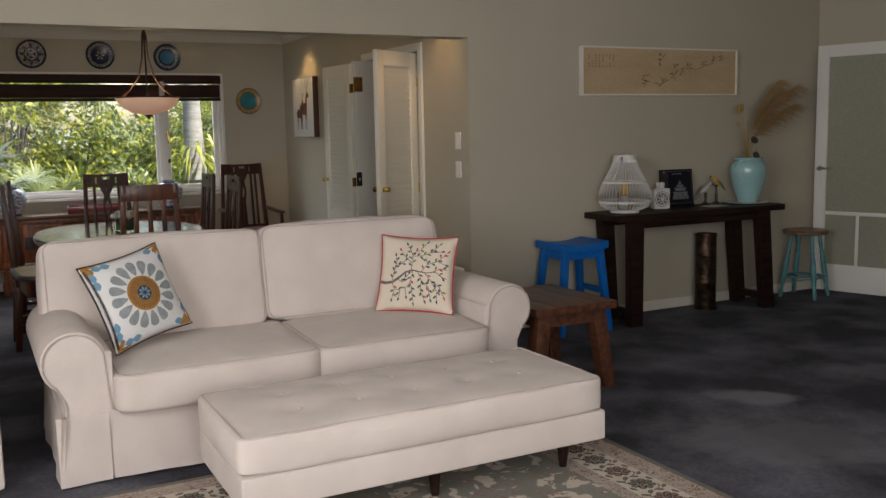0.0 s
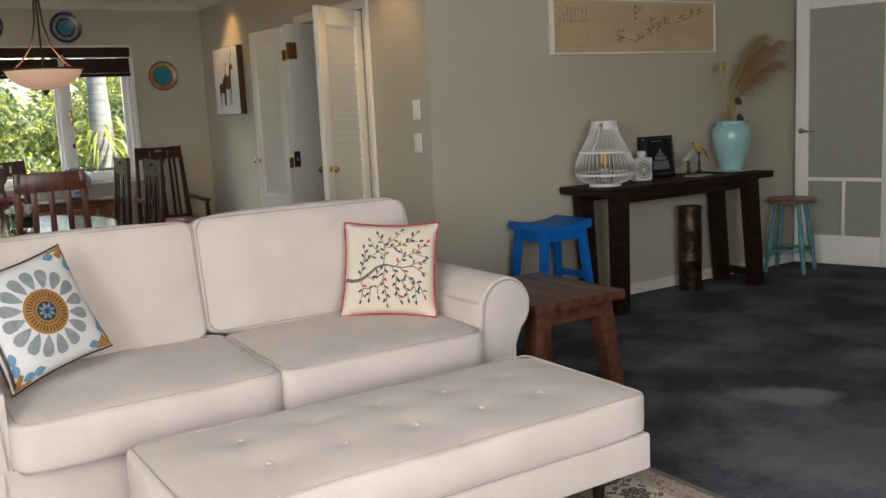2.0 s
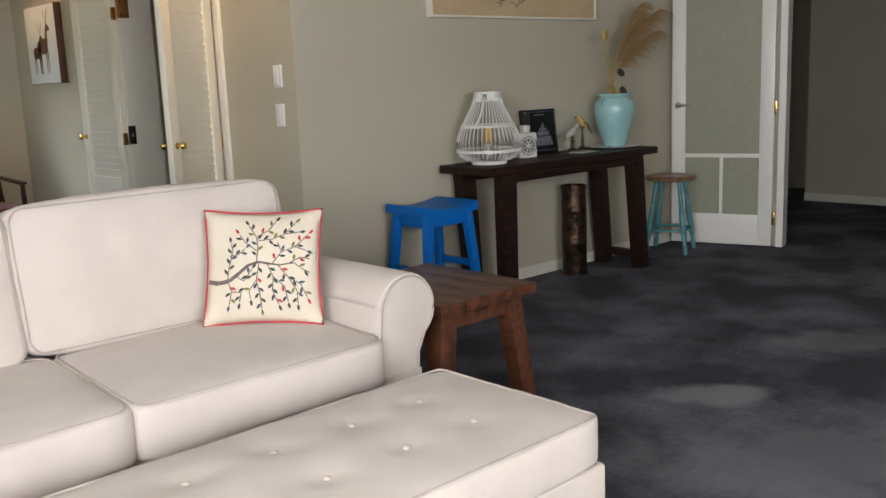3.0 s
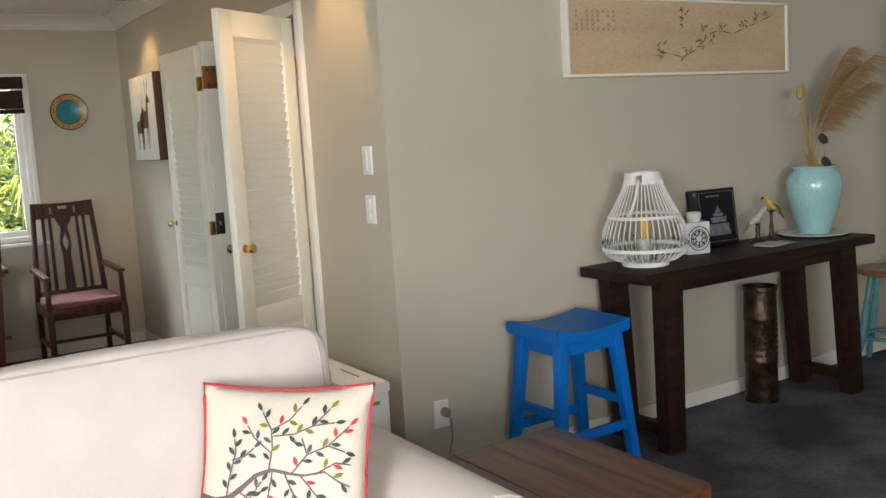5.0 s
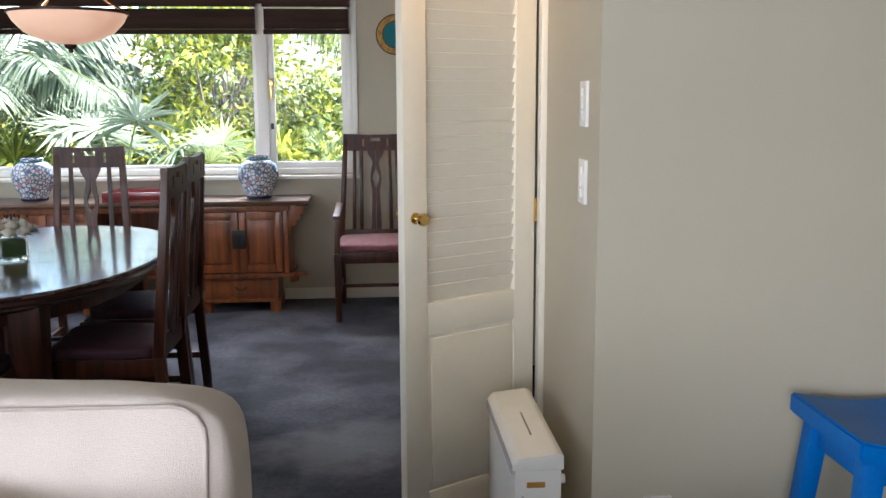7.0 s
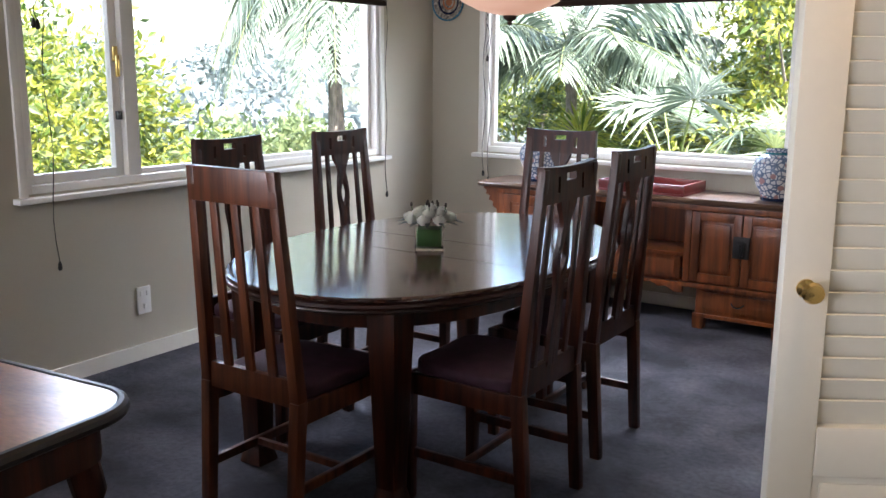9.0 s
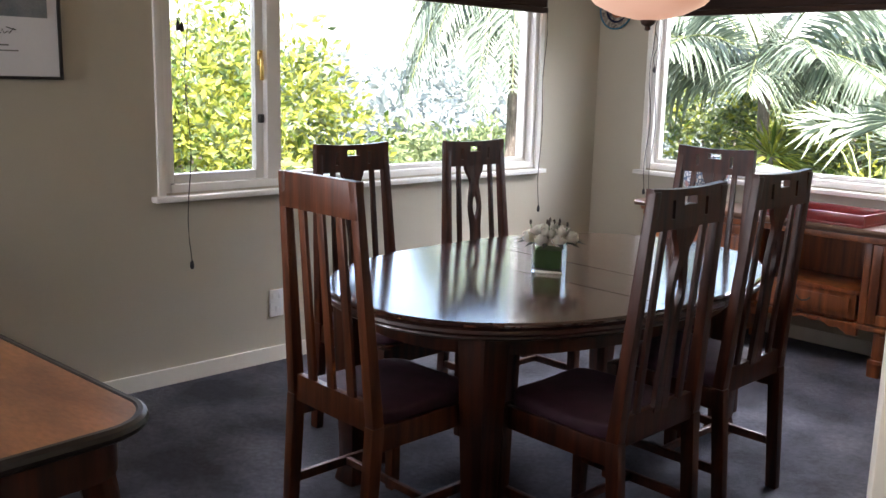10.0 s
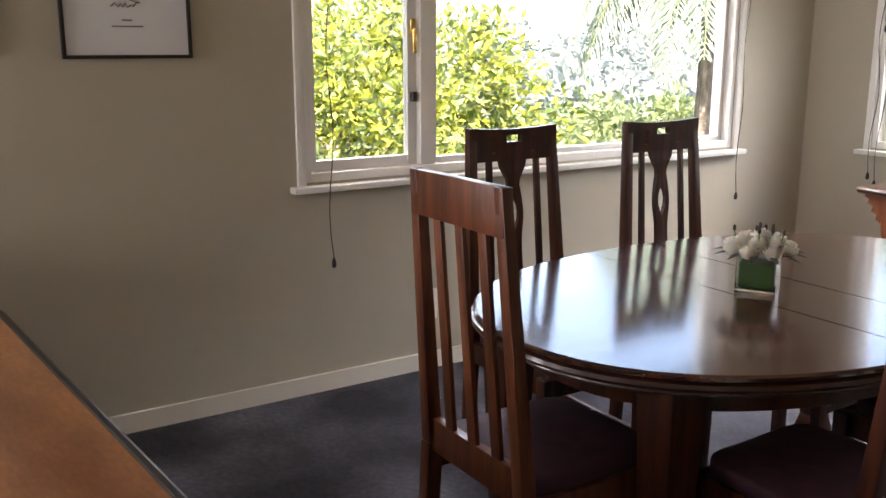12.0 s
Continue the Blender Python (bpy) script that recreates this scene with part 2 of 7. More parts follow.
def add_tube(bm, pts, r, seg=8, closed=False, flat=1.0):
    """A round bar along points; r may be a number or one radius a point."""
    pts = [Vector(p) for p in pts]
    n = len(pts)
    rs = r if isinstance(r, (list, tuple)) else [r] * n
    up = Vector((0, 0, 1))
    rings = []
    for i, p in enumerate(pts):
        a = pts[(i - 1) % n] if closed or i else p
        b = pts[(i + 1) % n] if closed or i < n - 1 else p
        d = (b - a).normalized()
        s = d.cross(up)
        s = s.normalized() if s.length > 1e-3 else Vector((1, 0, 0))
        t = s.cross(d).normalized()
        rings.append([bm.verts.new(p + (s * math.cos(k) + t * math.sin(k) * flat) * rs[i]) for k in [2 * math.pi * q / seg for q in range(seg)]])
    for i in range(n if closed else n - 1):
        a, b = rings[i], rings[(i + 1) % n]
        for q in range(seg):
            w = (q + 1) % seg
            bm.faces.new((a[q], b[q], b[w], a[w]))
    if not closed:
        bm.faces.new(rings[0])
        bm.faces.new(list(reversed(rings[-1])))
    return bm


def tube(pts, r, seg=8, closed=False, flat=1.0):
    return add_tube(bmesh.new(), pts, r, seg, closed, flat)


def add_prism(bm, outline, d0, d1, axis=1):
    """An outline (u, v) in the plane across the axis, from d0 to d1 along it."""
    def at(u, v, d):
        return (d, u, v) if axis == 0 else (u, d, v) if axis == 1 else (u, v, d)
    a = [bm.verts.new(at(u, v, d0)) for u, v in outline]
    b = [bm.verts.new(at(u, v, d1)) for u, v in outline]
    n = len(a)
    for i in range(n):
        j = (i + 1) % n
        bm.faces.new((a[i], a[j], b[j], b[i]))
    bm.faces.new(list(reversed(a)))
    bm.faces.new(b)
    bmesh.ops.recalc_face_normals(bm, faces=bm.faces)
    return bm


def prism(outline, d0, d1, axis=1, bevel=0.0):
    bm = add_prism(bmesh.new(), outline, d0, d1, axis)
    if bevel:
        bmesh.ops.bevel(bm, geom=list(bm.edges), offset=bevel, segments=2, affect="EDGES", profile=0.6)
    return bm


def bar(p, q, w, d, w2=None, d2=None, bevel=0.004):
    """A straight squared post from p to q, w wide along x and d along y, tapering to w2, d2."""
    w2, d2 = w2 or w, d2 or d
    bm = bmesh.new()
    lo = [bm.verts.new((p[0] + sx * w / 2, p[1] + sy * d / 2, p[2])) for sx, sy in ((-1, -1), (1, -1), (1, 1), (-1, 1))]
    hi = [bm.verts.new((q[0] + sx * w2 / 2, q[1] + sy * d2 / 2, q[2])) for sx, sy in ((-1, -1), (1, -1), (1, 1), (-1, 1))]
    bm.faces.new(list(reversed(lo)))
    bm.faces.new(hi)
    for i in range(4):
        j = (i + 1) % 4
        bm.faces.new((lo[i], lo[j], hi[j], hi[i]))
    if bevel:
        bmesh.ops.bevel(bm, geom=list(bm.edges), offset=bevel, segments=2, affect="EDGES", profile=0.6)
    return bm


def pad(sx, sy, sz, crown=0.02, p=5.0, n=30, sag=0.0, seed=0):
    """A stuffed cushion of that size about its centre: rounded box with crowned faces."""
    bm = bmesh.new()
    bmesh.ops.create_cube(bm, size=2)
    bmesh.ops.subdivide_edges(bm, edges=list(bm.edges), cuts=n, use_grid_fill=True)
    for v in bm.verts:
        c = v.co
        k = (abs(c.x) ** p + abs(c.y) ** p + abs(c.z) ** p) ** (1 / p)
        u = Vector((c.x / k, c.y / k, c.z / k))
        cx, cy, cz = (1 - min(1, abs(c.x)) ** 2), (1 - min(1, abs(c.y)) ** 2), (1 - min(1, abs(c.z)) ** 2)
        w = Vector((u.x * sx / 2, u.y * sy / 2, u.z * sz / 2))
        if abs(c.z) > 0.99:
            w.z += math.copysign(crown, c.z) * cx * cy
        if abs(c.y) > 0.99:
            w.y += math.copysign(crown, c.y) * cx * cz * 0.6
        if abs(c.x) > 0.99:
            w.x += math.copysign(crown, c.x) * cy * cz * 0.6
        q = noise.noise(Vector((w.x * 4 + seed, w.y * 4, w.z * 4 + seed)))
        q2 = noise.noise(Vector((w.x * 13 + seed, w.y * 13, w.z * 9)))
        v.co = w * (1 + 0.006 * q) + Vector((0, 0.0022 * q2, 0.006 * q + 0.0022 * q2 - sag * cx * cy))
    return bm


def part(name, bm, material, parent=None, label="", smooth=35, m=None):
    """Links a bmesh as one mesh object, under a thing or a part."""
    me = bpy.data.meshes.new(name)
    bmesh.ops.recalc_face_normals(bm, faces=bm.faces)
    if m is not None:
        bmesh.ops.transform(bm, matrix=m, verts=bm.verts)
    bm.to_mesh(me)
    bm.free()
    if smooth:
        me.shade_smooth()
        me.set_sharp_from_angle(angle=radians(smooth))
    me.materials.append(material)
    ob = new(name, me)
    ob.parent = parent
    return tagged(ob, label) if label else ob


def thing(name, label, category, m=None, group="", kind=""):
    ob = new(name)
    ob.empty_display_size = 0.1
    if m is not None:
        ob.matrix_basis = m
    return tagged(ob, label, category, group, kind)


def structure(name, bm, material, label, category, smooth=35):
    return tagged(part(name, bm, material, None, "", smooth), label, category, "", "structure")


def boxes(*rows, bevel=0.0):
    bm = bmesh.new()
    for lo, hi in rows:
        add_box(bm, lo, hi, bevel)
    return bm


# ---- the house ----
XL, YF, ZC = -3.735, 4.09, 2.5        # dining room: window wall on the side, far window wall, ceiling
DX, DY = 0.284, -0.9588               # run of the angled wall with the glazed door
AX, AY = 3.43, 0.0                    # where that wall leaves the long wall


def on_angle(s, d=0.0):
    """Plan place s along the angled wall and d out from it into the room."""
    return AX + DX * s + DY * d, AY + DY * s - DX * d


structure("floor", boxes(((-5.0, -6.7, -0.1), (7.6, 4.25, 0.0))), M_CARPET, "charcoal grey wall-to-wall cut pile carpet", "carpet", 0)
structure("ceiling", boxes(((-5.0, -6.7, 2.5), (7.6, 4.25, 2.6))), M_CEIL, "plain off-white painted plaster ceiling", "ceiling", 0)
structure("wall_console", boxes(((0.0, 0.0, 0.0), (3.55, 0.12, 2.5))), M_WALL, "long plain wall painted warm grey beige", "wall", 0)
# wall with the closet: opening from y 0.78 to 1.78
structure("wall_closet", boxes(((0.0, 0.12, 0), (0.1, 0.76, 2.5)), ((0.0, 1.80, 0), (0.1, YF, 2.5)), ((0.0, 0.76, 2.05), (0.1, 1.80, 2.5))),
          M_WALL, "side wall painted warm grey beige with a closet opening", "wall", 0)
structure("closet_inside", boxes(((0.75, 0.12, 0), (0.8, 2.4, 2.5)), ((0.1, 2.35, 0), (0.75, 2.4, 2.5))), M_TRIM, "plain painted inside of the closet", "wall", 0)
structure("beam", boxes(((XL, 0.0, 2.075), (0.0, 0.14, 2.5))), M_WALL, "painted header beam over the wide room opening", "beam", 0)
WY0, WY1, WX0, WX1, WZ0, WZ1 = 1.02, 3.485, -3.315, -0.70, 0.875, 2.05
structure("wall_far", boxes(((XL - 0.15, YF, 0), (WX0, YF + 0.15, 2.5)), ((WX1, YF, 0), (0.1, YF + 0.15, 2.5)),
          ((WX0, YF, 0), (WX1, YF + 0.15, WZ0)), ((WX0, YF, WZ1), (WX1, YF + 0.15, 2.5))), M_WALL, "painted far wall round a wide window", "wall", 0)
structure("wall_side", boxes(((XL - 0.15, -0.75, 0), (XL, WY0, 2.5)), ((XL - 0.15, WY1, 0), (XL, YF, 2.5)),
          ((XL - 0.15, WY0, 0), (XL, WY1, WZ0)), ((XL - 0.15, WY0, WZ1), (XL, WY1, 2.5))), M_WALL, "painted side wall with a window over the dining table", "wall", 0)
structure("wall_return", boxes(((-5.0, -0.75, 0), (XL - 0.15, -0.60, 2.5))), M_WALL, "plain painted wall of the living room", "wall", 0)
structure("wall_living_side", boxes(((-5.15, -6.7, 0), (-5.0, -0.6, 2.5))), M_WALL, "plain painted wall of the living room", "wall", 0)
structure("wall_living_back", boxes(((-5.15, -6.85, 0), (6.2, -6.7, 2.5))), M_WALL, "plain painted wall of the living room", "wall", 0)


def angled_box(s0, s1, d0, d1, z0, z1):
    bm = bmesh.new()
    add_prism(bm, [on_angle(s0, d0), on_angle(s1, d0), on_angle(s1, d1), on_angle(s0, d1)], z0, z1, 2)
    return bm


bm = angled_box(0.0, 0.83, -0.12, 0.0, 0, 2.5)
for s0, s1, z0 in ((0.83, 1.69, 2.14), (1.69, 3.3, 0)):
    add_prism(bm, [on_angle(s0, -0.12), on_angle(s1, -0.12), on_angle(s1, 0), on_angle(s0, 0)], z0, 2.5, 2)
structure("wall_angled", bm, M_WALL, "angled painted wall with the hall doorway", "wall", 0)
ex, ey = on_angle(3.3, 0)
structure("wall_living_end", boxes(((ex, -6.7, 0), (ex + 0.12, ey + 0.1, 2.5))), M_WALL, "plain painted wall of the living room", "wall", 0)
structure("wall_hall", boxes(((6.07, -6.7, 0), (6.2, 0.18, 2.5))), M_WALL, "painted wall of the hall beyond the glazed door", "wall", 0)
# out of view, added to stop daylight leaking into the dark hall
structure("wall_passage_corner", boxes(((6.2, 0.06, 0), (6.9, 0.18, 2.5))), M_WALL, "unseen wall closing the hall passage, added to keep daylight out", "wall", 0)
structure("wall_passage_end", boxes(((6.9, 0.06, 0), (7.0, 1.7, 2.5))), M_WALL, "painted wall at the end of the hall passage", "wall", 0)
structure("wall_passage_back", boxes(((3.4, 1.6, 0), (6.9, 1.7, 2.5))), M_WALL, "painted wall at the back of the hall", "wall", 0)
# likewise unseen, closes the gap behind the long wall against daylight
structure("wall_passage_side", boxes(((3.3, 0.12, 0), (3.4, 1.7, 2.5))), M_WALL, "unseen side wall of the hall, added to keep daylight out", "wall", 0)

SK = 0.075
bm = boxes(((0.0, -0.014, 0), (3.42, 0, SK)), ((-0.014, -0.014, 0), (0, 0.72, SK)), ((-0.014, 1.84, 0), (0, YF, SK)),
           ((XL, YF - 0.014, 0), (-0.014, YF, SK)), ((XL, -0.75, 0), (XL + 0.014, YF - 0.014, SK)), ((6.056, -4.0, 0), (6.07, 0.18, SK)))
structure("baseboard", bm, M_TRIM, "low cream painted skirting board", "skirting", 0)

# coved cornice round the dining room
bm = bmesh.new()
cove = [(0, 0), (0, -0.1), (0.012, -0.1)] + [(0.012 + 0.083 * (1 - math.cos(a)), -0.1 + 0.088 * math.sin(a)) for a in [radians(v) for v in range(15, 91, 15)]] + [(0.1, -0.012), (0.1, 0)]
add_prism(bm, [(YF - u, ZC + v) for u, v in cove], XL, 0, 0)
add_prism(bm, [(XL + u, ZC + v) for u, v in cove], 0.14, YF, 1)
add_prism(bm, [(0 - u, ZC + v) for u, v in cove], 0.14, YF, 1)
structure("cornice", bm, M_CEIL, "coved plaster cornice round the dining room ceiling", "cornice")

# ---- windows ----
def window(name, label, m, width, z0, z1, split, sash_side):
    """A timber window in local x (along the wall), y (out of the room): frame, mullion, one opening sash, panes, sill."""
    w = thing(name, label, "window", m, kind="structure")
    f = 0.03
    part("window_frame", boxes(((0, 0.0, z0), (f, 0.13, z1)), ((width - f, 0.0, z0), (width, 0.13, z1)), ((f, 0.0, z1 - f), (width - f, 0.13, z1)),
         ((f, 0.0, z0), (width - f, 0.13, z0 + 0.035)), bevel=0.004), M_WHITE, w)
    part("mullion", box((split - 0.037, 0.01, z0 + 0.035), (split + 0.037, 0.12, z1 - f), 0.005), M_WHITE, w)
    a = 0.035
    part("architrave", boxes(((-a, -0.018, z0 - 0.01), (0, 0.0, z1 + a)), ((width, -0.018, z0 - 0.01), (width + a, 0.0, z1 + a)), ((0, -0.018, z1), (width, 0.0, z1 + a)), bevel=0.003), M_WHITE, w)
    part("window_sill", boxes(((-a - 0.03, -0.055, z0 - 0.035), (width + a + 0.03, 0.0, z0 - 0.01)), bevel=0.005), M_WHITE, w)
    lites = ((f, split - 0.037), (split + 0.037, width - f))
    for i, (x0, x1) in enumerate(lites):
        s = 0.042 if i == sash_side else 0.026
        za, zb = z0 + 0.035, z1 - f
        sash = part("sash" if i == sash_side else "glazing_bead", boxes(((x0, 0.045, za), (x0 + s, 0.085, zb)), ((x1 - s, 0.045, za), (x1, 0.085, zb)),
                    ((x0 + s, 0.045, za), (x1 - s, 0.085, za + s)), ((x0 + s, 0.045, zb - s), (x1 - s, 0.085, zb)), bevel=0.004), M_WHITE, w)
        p = part("pane", box((x0 + s, 0.062, za + s), (x1 - s, 0.066, zb - s)), M_GLASS, w, "clear window glass", 0)
        p.visible_shadow = False
        if i == sash_side:
            xs = x1 - s / 2 if i == 0 else x0 + s / 2
            zc = (z0 + z1) / 2 - 0.02
            part("window_catch", boxes(((xs - 0.012, 0.03, zc), (xs + 0.012, 0.045, zc + 0.07)), ((xs - 0.008, 0.015, zc - 0.07), (xs + 0.008, 0.03, zc + 0.03)), bevel=0.003), M_BRASS, sash, "brass casement catch")
            part("stay", boxes(((xs - 0.01, 0.02, z0 + 0.3), (xs + 0.01, 0.045, z0 + 0.34)), bevel=0.002), M_BLACK, sash)
    return w


window("window_1", "wide white timber window looking into the garden", pose(WX0, YF, 0), WX1 - WX0, WZ0, WZ1, 2.012, 1)
window("window_2", "white timber side window over the valley", pose(XL, WY0, 0, 0, 0, 90), WY1 - WY0, WZ0, WZ1, 0.575, 0)


def blind(label, m, width, drop, split):
    """A raised wooden slat blind: head rail, hanging slats, gathered stack, cords with tassels."""
    b = thing("window_blind", label, "blind", m, group="raised wooden blinds")
    part("head_rail", box((0, -0.05, -0.06), (width, 0.0, 0.0), 0.004), M_BLIND, b)
    for x0, x1 in ((0.0, split - 0.02), (split + 0.02, width)):
        part("valance", box((x0, -0.062, -0.085), (x1, -0.052, 0.0), 0.003), M_BLIND, b)
        n = 7
        for i in range(n):
            z = -0.105 - (drop - 0.115) * i / n
            o = part("slat", box((x0 + 0.01, -0.052, z - 0.0125), (x1 - 0.01, -0.006, z + 0.0085), 0.002, 1), M_BLIND, b, smooth=0)
        part("bottom_rail", box((x0 + 0.005, -0.055, -drop - 0.018), (x1 - 0.005, -0.004, -drop + 0.012), 0.004), M_BLIND, b)
    return b


b1 = blind("dark brown wooden slat blind drawn up above the garden window", pose(WX0 + 0.005, YF - 0.02, WZ1 + 0.01), WX1 - WX0 - 0.01, 0.24, 2.012)
b2 = blind("dark brown wooden slat blind drawn up above the side window", pose(XL + 0.02, WY0 + 0.005, WZ1 + 0.01, 0, 0, 90), WY1 - WY0 - 0.01, 0.24, 0.575)


def cord(parent, x, y, z0, z1, sway=0.012):
    pts = [(x + sway * math.sin(i * 0.9), y - 0.004 * math.sin(i * 0.5), z0 + (z1 - z0) * i / 14) for i in range(15)]
    c = part("cord", tube(pts, 0.0022, 6), M_BLACK, parent, "thin dark pull cord")
    part("tassel", lathe([(0.003, 0.0), (0.008, -0.012), (0.010, -0.03), (0.007, -0.04), (0, -0.042)], 10, pose(*pts[-1])), M_BLACK, c)
    return c


cord(b2, 0.065, -0.075, -0.2, -1.475)
cord(b2, 0.045, -0.075, -0.2, -0.45)
cord(b2, 0.028, -0.075, -0.2, -0.445)
cord(b2, 2.41, -0.075, -0.2, -1.41)
cord(b1, 0.09, -0.07, -0.2, -1.34)
cord(b1, 0.05, -0.07, -0.2, -1.30)
cord(b1, 0.07, -0.07, -0.2, -0.55)


# ---- closet doors ----
SLAT = bmesh.new()
add_box(SLAT, (0.0, -0.029, -0.0028), (0.35, 0.029, 0.0028), 0.0, m=pose(0, 0, 0, 71, 0, 0))
SLAT_ME = bpy.data.meshes.new("slat")
SLAT.to_mesh(SLAT_ME)
SLAT.free()
SLAT_ME.materials.append(M_LOUVRE)


def louvre_door(name, label, m, width=0.52, h=2.03):
    d = thing(name, label, "door", m, kind="structure")
    t = 0.017
    part("door_frame", boxes(((0.0, -t, 0.012), (0.085, t, h)), ((width - 0.085, -t, 0.012), (width, t, h)), ((0.085, -t, h - 0.11), (width - 0.085, t, h)),
         ((0.085, -t, 0.66), (width - 0.085, t, 0.76)), ((0.085, -t, 0.012), (width - 0.085, t, 0.14)), bevel=0.003), M_LOUVRE, d)
    part("door_panel", boxes(((0.085, -0.011, 0.14), (width - 0.085, 0.011, 0.66)), ((0.100, -0.0155, 0.155), (width - 0.100, 0.0155, 0.645)), bevel=0.004), M_LOUVRE, d)
    n = 28
    for i in range(n):
        s = new("slat", SLAT_ME)
        s.parent = d
        s.scale = ((width - 0.17) / 0.35, 1, 1)
        s.location = (0.085, 0, 0.785 + i * (h - 0.11 - 0.76 - 0.03) / (n - 1))
    for s in (1, -1):
        part("door_knob", lathe([(0.018, 0), (0.018, 0.004), (0.008, 0.008), (0.008, 0.022), (0.017, 0.028), (0.0205, 0.040), (0.017, 0.050), (0, 0.052)], 20, pose(width - 0.042, s * t, 1.03, -90 * s, 0, 0)), M_BRASS, d, "polished brass knob")
    for z in (0.25, 1.02, 1.82):
        part("hinge", box((-0.012, -0.012, z - 0.04), (0.004, 0.02, z + 0.04), 0.003), M_BRASS, d, "brass butt hinge")
    return d


louvre_door("door_1", "half-open cream louvred closet door with a brass knob", pose(-0.035, 0.775, 0, 0, 0, -148.5))
louvre_door("door_2", "cream louvred closet door folded back towards the wall", pose(-0.135, 1.812, 0, 0, 0, 93.5), 0.565)
structure("closet_trim", boxes(((-0.02, 0.70, 0), (0.0, 0.76, 2.11)), ((-0.02, 1.80, 0), (0.0, 1.86, 2.11)), ((-0.02, 0.76, 2.05), (0.0, 1.80, 2.11)),
          ((0.0, 0.76, 0), (0.11, 0.775, 2.05)), ((-0.118, 1.785, 0), (0.11, 1.80, 2.05)), ((-0.118, 1.80, 0), (-0.02, 1.86, 2.05)), bevel=0.003), M_TRIM, "cream painted architrave round the closet", "trim")
lk = thing("strike_plate", "dark metal strike plate on the closet jamb", "door hardware", pose(-0.106, 1.783, 1.045))
part("plate", box((-0.02, -0.004, -0.06), (0.03, 0.0, 0.06), 0.003), M_BLACK, lk)
part("bolt", box((0.0, -0.012, -0.012), (0.012, -0.004, 0.012), 0.002), M_CHROME, lk)
hk = thing("hinge_plate", "aged brass hinge plate on the closet jamb", "door hardware", pose(-0.100, 1.783, 1.853))
part("plate", box((-0.022, -0.005, -0.062), (0.055, 0.0, 0.062), 0.003), M_OLDBRASS, hk)
for x, z in ((0.0, -0.04), (0.035, -0.04), (0.0, 0.04), (0.035, 0.04)):
    part("screw", lathe([(0.006, 0), (0.006, 0.002), (0, 0.003)], 10, pose(x, -0.005, z, 90)), M_BLACK, hk)
part("pin", lathe([(0.006, -0.062), (0.006, 0.062)], 10, pose(-0.024, -0.006, 0)), M_OLDBRASS, hk)

# glazed hall door, open flat against the angled wall
gd = thing("door_3", "white painted hall door with obscure glass, standing open", "door", Matrix.Translation((*on_angle(0.03, 0.0), 0)) @ pose(0, 0, 0, 0, 0, math.degrees(math.atan2(DY, DX))) @ Matrix.Diagonal((0.945, 1, 1, 1)), kind="structure")
Y0, Y1 = -0.075, -0.035
part("door_frame", boxes(((0.0, Y0, 0.012), (0.105, Y1, 2.09)), ((0.685, Y0, 0.012), (0.79, Y1, 2.09)), ((0.105, Y0, 1.99), (0.685, Y1, 2.09)),
     ((0.105, Y0, 0.012), (0.685, Y1, 0.24)), ((0.105, Y0 + 0.004, 0.665), (0.685, Y1 - 0.004, 0.695)), ((0.382, Y0 + 0.004, 0.24), (0.408, Y1 - 0.004, 0.665)), bevel=0.004), M_WHITE, gd)
for x0, x1, z0, z1 in ((0.105, 0.685, 0.695, 1.99), (0.105, 0.382, 0.24, 0.665), (0.408, 0.685, 0.24, 0.665)):
    part("pane", box((x0, Y0 + 0.016, z0), (x1, Y1 - 0.016, z1)), M_FROST, gd, "pale obscure glass", 0)
hd = part("door_handle", lathe([(0.024, 0), (0.024, 0.006), (0.010, 0.010), (0.009, 0.045), (0, 0.046)], 20, pose(0.05, Y0, 1.06, 90, 0, 0)), M_CHROME, gd, "brushed steel lever handle")
part("lever", tube([(0.05, Y0 - 0.042, 1.06), (0.09, Y0 - 0.046, 1.062), (0.13, Y0 - 0.044, 1.058), (0.165, Y0 - 0.040, 1.062)], [0.009, 0.0085, 0.007, 0.005], 10), M_CHROME, hd)
for z in (0.22, 1.03, 1.83):
    part("hinge", boxes(((0.789, Y0 + 0.002, z - 0.05), (0.81, Y1 - 0.004, z + 0.05)), bevel=0.003), M_BRASS, gd, "brass butt hinge")
bm = angled_box(0.80, 0.85, -0.13, 0.028, 0, 2.17)
add_prism(bm, [on_angle(1.67, -0.13), on_angle(1.71, -0.13), on_angle(1.71, 0.028), on_angle(1.67, 0.028)], 0, 2.17, 2)
add_prism(bm, [on_angle(0.85, -0.13), on_angle(1.67, -0.13), on_angle(1.67, 0.028), on_angle(0.85, 0.028)], 2.12, 2.17, 2)
structure("door_trim", bm, M_WHITE, "white painted frame of the hall doorway", "trim", 0)


# ---- living room things ----
def loop(sx, sy, z, r=0.03, n=4):
    """A rounded rectangle as points."""
    pts = []
    for cx, cy, a0 in ((sx / 2 - r, sy / 2 - r, 0), (-sx / 2 + r, sy / 2 - r, 90), (-sx / 2 + r, -sy / 2 + r, 180), (sx / 2 - r, -sy / 2 + r, 270)):
        for i in range(n + 1):
            a = radians(a0 + 90 * i / n)
            pts.append((cx + r * math.cos(a), cy + r * math.sin(a), z))
    return pts


